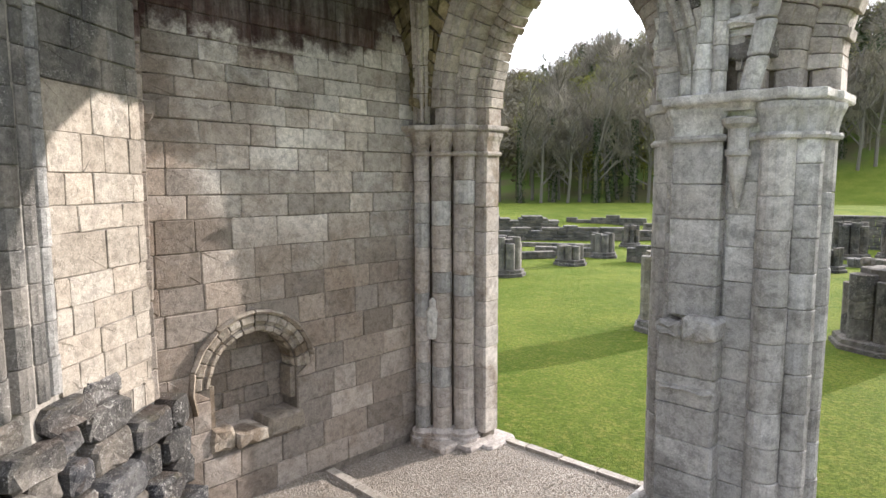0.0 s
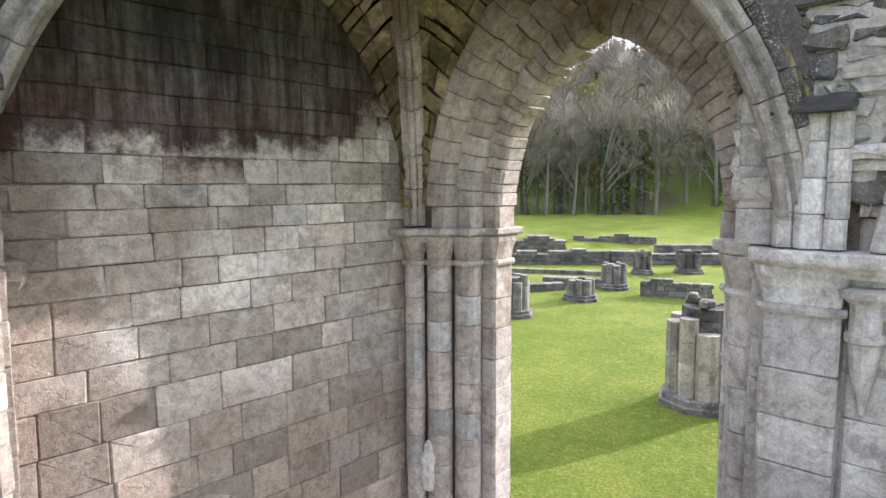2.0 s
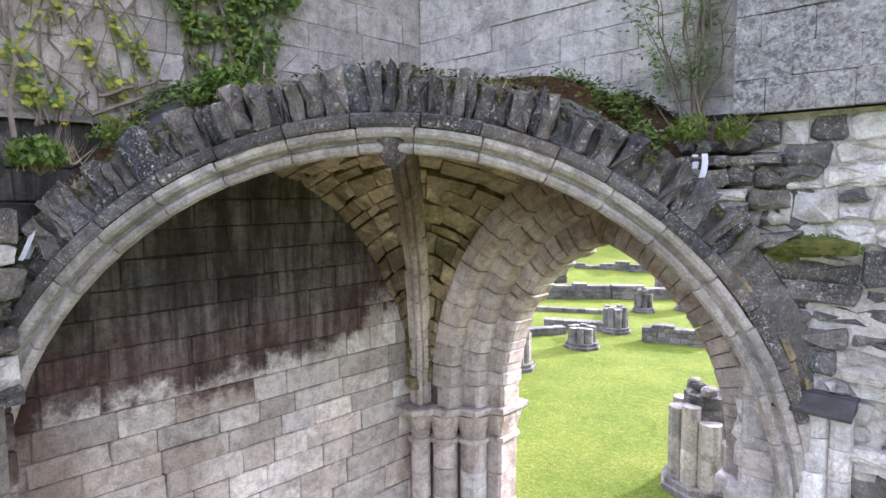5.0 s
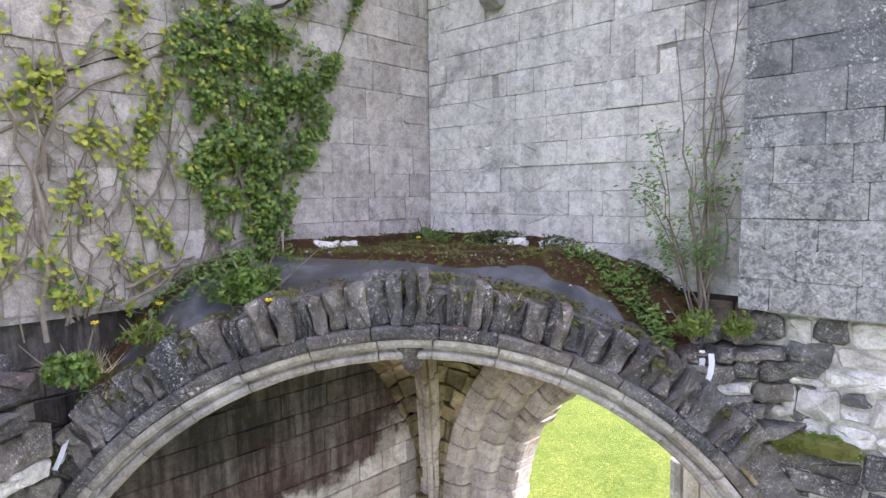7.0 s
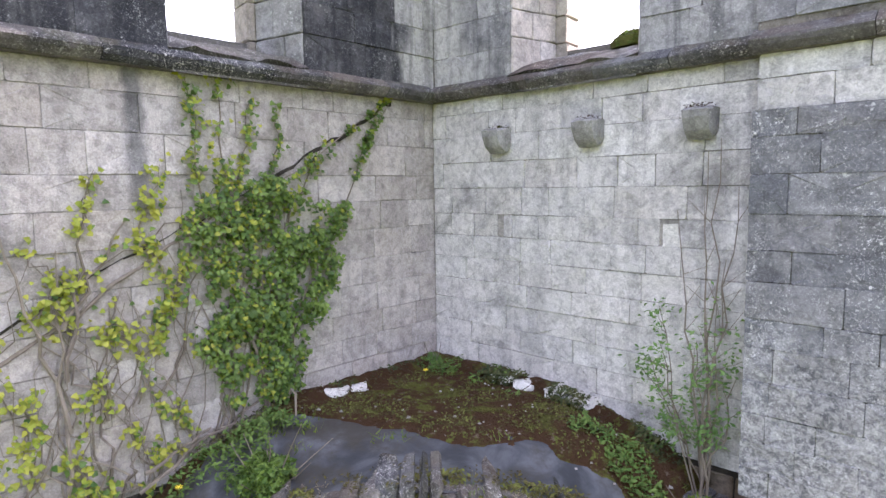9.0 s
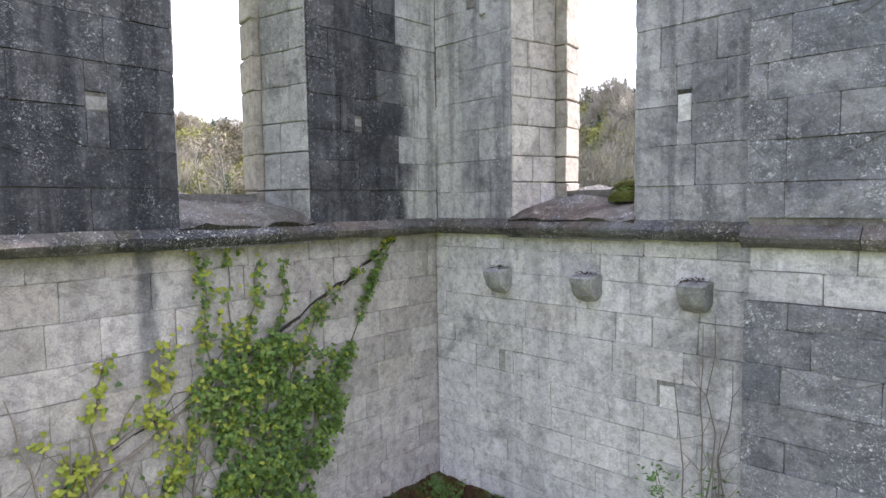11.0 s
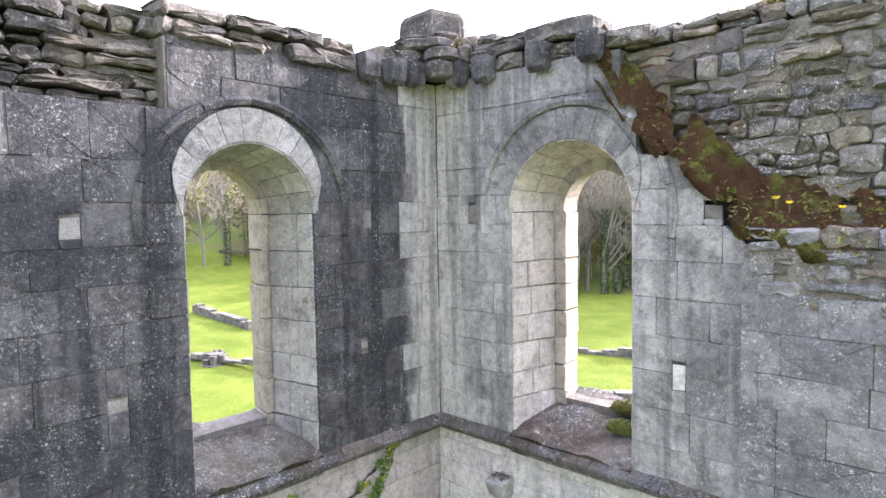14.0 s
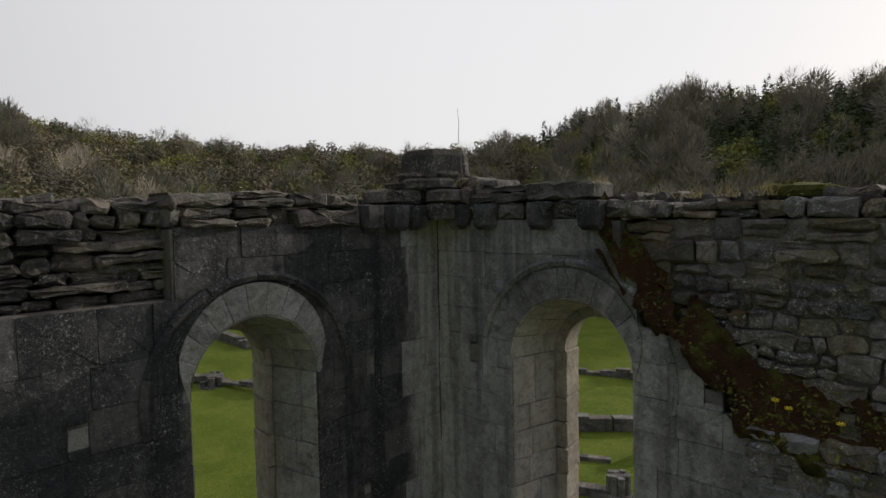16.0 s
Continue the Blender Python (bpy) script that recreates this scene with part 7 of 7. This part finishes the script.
def bare_tree(tall, ivy_coat, seed):
    rng = random.Random(seed)
    h, tw = Heap(), Heap()
    grow(h, tw, Vector((0, 0, -0.3)), Vector((rng.uniform(-0.08, 0.08), rng.uniform(-0.08, 0.08), 1)).normalized(), tall * 0.62, tall * 0.016, 0, rng)
    top = tagged(new("bare_tree"), "tall leafless woodland tree with fine grey-brown twigs", "tree", "woodland edge trees")
    h.made("trunk", M_BARK, top)
    tagged(tw.made("crown", M_TWIG, top), kind="stuff")
    if ivy_coat:
        iv = Heap()
        for k in range(900):
            z = rng.uniform(0.0, tall * 0.62)
            a, rad = rng.uniform(0, 6.28), tall * 0.02 + 0.35 * rng.random() * (1.3 - z / (tall * 0.62))
            iv.leaf((rad * math.cos(a), rad * math.sin(a), z), rng.uniform(0.25, 0.5), (math.cos(a), math.sin(a), 0.4), rng, False)
        tagged(iv.made("ivy_coat", M_WOODS_IVY, top, "dark ivy round the trunk"), kind="stuff")
        top["label"] = "tall leafless woodland tree with ivy-clad trunk"
    return top


def spot_at(d, ratio):
    """A place on the ground, at that depth and that slope to the side of the view."""
    p = Vector((5.2, -5.2)) + AHEAD * d + ACROSS * (d * ratio)
    return p.x, p.y, height(p.x, p.y)


models = [bare_tree(19, False, 1), bare_tree(21, True, 2), bare_tree(17, False, 3), bare_tree(22, True, 4)]
EDGE = [(0.10, 0), (0.135, 2), (0.17, 0), (0.19, 1), (0.215, 2), (0.235, 0), (0.262, 1), (0.285, 3), (0.3, 3), (0.325, 1), (0.35, 2), (0.4, 0), (0.45, 3), (0.5, 2), (0.55, 1), (0.6, 0), (0.64, 3),
        (0.67, 1), (0.7, 2), (0.73, 0), (0.76, 1), (0.04, 0), (-0.02, 2), (0.08, 2), (0.155, 0), (0.2, 2), (-0.4, 0), (-0.44, 2), (-0.36, 1)]
for k, (ratio, m) in enumerate(EDGE):
    x, y, z = spot_at(rt.uniform(93, 101) + (12 if ratio < -0.3 else 0), ratio)
    mm = pose(x, y, z - 0.1, 0, 0, rt.uniform(0, 360))
    if k < 4:
        m = k
        models[k].matrix_basis = mm
    else:
        copy_thing(models[m], mm)


def tree_kit(kind, rng):
    """Triangles of one far tree, as arrays: crown pieces and a trunk."""
    tris = []
    if kind == "conifer":
        for k in range(150):
            z = rng.random() ** 0.75
            rad = (1 - z) * 0.24 * (0.4 + 0.6 * rng.random())
            a = rng.uniform(0, 6.28)
            c = np.array((rad * math.cos(a), rad * math.sin(a), 0.12 + z * 0.88))
            s = 0.055 * (1.3 - z)
            tris.append([c + np.array([rng.gauss(0, s) for _ in range(3)]) * (1, 1, 0.5) for _ in range(3)])
    else:
        for k in range(560):
            v = np.array([rng.gauss(0, 1) for _ in range(3)])
            v /= np.linalg.norm(v)
            rad = rng.random() ** 0.4
            lump = 0.8 + 0.35 * noise.noise(Vector(v * 1.7) + Vector((rng.seed_id, 0, 0)))
            c = np.array((0, 0, 0.62)) + v * rad * lump * (0.27, 0.27, 0.36)
            if kind == "bare":
                d = v + np.array([rng.gauss(0, 0.5), rng.gauss(0, 0.5), 0.6])
                d *= 0.13 / np.linalg.norm(d)
                s = np.cross(d, (0.3, 0.5, 0.2))
                s *= 0.0055 / (np.linalg.norm(s) + 1e-9)
                tris.append([c - s, c + s, c + d])
            else:
                tris.append([c + np.array([rng.gauss(0, 0.0185) for _ in range(3)]) for _ in range(3)])
    for i in range(4):
        a, b = i * math.pi / 2, (i + 1) * math.pi / 2
        p, q = np.array((0.013 * math.cos(a), 0.013 * math.sin(a), 0)), np.array((0.013 * math.cos(b), 0.013 * math.sin(b), 0))
        tris.append([p, q, np.array((0, 0, 0.8))])
    return np.array(tris)


class Seeded(random.Random):
    seed_id = 0.0


kits = {}
for kind in ("conifer", "bare", "budding"):
    kits[kind] = []
    for k in range(4):
        g = Seeded(100 + k)
        g.seed_id = k * 3.7
        kits[kind].append(tree_kit(kind, g))
piles = {"conifer": [], "bare": [], "budding": [], "brown": []}
count = 0
while count < 2300:
    d, ratio = 98 + 175 * rt.random() ** 0.85, rt.uniform(-0.95, 0.95)
    x, y, z = spot_at(d, ratio)
    if ratio < -0.1 and d < 114:
        continue
    grove = noise.noise(Vector((x * 0.018, y * 0.018, 2.0)))
    patch = noise.noise(Vector((x * 0.05, y * 0.05, 8.0)))
    right = ratio > 0.17 + 0.05 * patch
    if right:
        kind = "conifer" if rt.random() < (0.68 if d > 185 or ratio > 0.42 else 0.1) and d > 112 else ("bare" if rt.random() < 0.65 else "budding")
    else:
        kind = "brown" if rt.random() < 0.55 else ("bare" if rt.random() < 0.3 else "budding")
        if patch > 0.3 and rt.random() < 0.3:
            kind = "conifer"
    tall = {"conifer": 13.5, "bare": 15.0, "budding": 12.0, "brown": 13.5}[kind] * rt.uniform(0.7, 1.2)
    kit = rt.choice(kits["bare" if kind == "bare" else ("conifer" if kind == "conifer" else "budding")])
    a = rt.uniform(0, 6.28)
    rot = np.array(((math.cos(a), -math.sin(a), 0), (math.sin(a), math.cos(a), 0), (0, 0, 1)))
    wide = tall * (1.25 if kind in ("budding", "brown") else 1.0)
    piles[kind].append((kit @ rot.T) * (wide, wide, tall) + (x, y, z - 0.3))
    count += 1
for kind, mat, label in (("conifer", M_CONIFER, "dark conifer woodland on the far hillside"), ("bare", M_TWIG, "leafless grey-brown woodland on the far hillside"),
                         ("budding", M_BUD, "woodland with fresh yellow-green buds on the far hillside"), ("brown", plain("brown_twigs", (0.165, 0.145, 0.1), (0.25, 0.22, 0.15), 1.0, 0.95), "brown leafless scrub woodland on the far hillside")):
    tri = np.concatenate(piles[kind]).reshape(-1, 3)
    me = bpy.data.meshes.new(kind + "_woods")
    me.from_pydata(tri.tolist(), [], np.arange(len(tri)).reshape(-1, 3).tolist())
    me.materials.append(mat)
    tagged(new(kind + "_woods", me), label, "woods", kind="stuff")
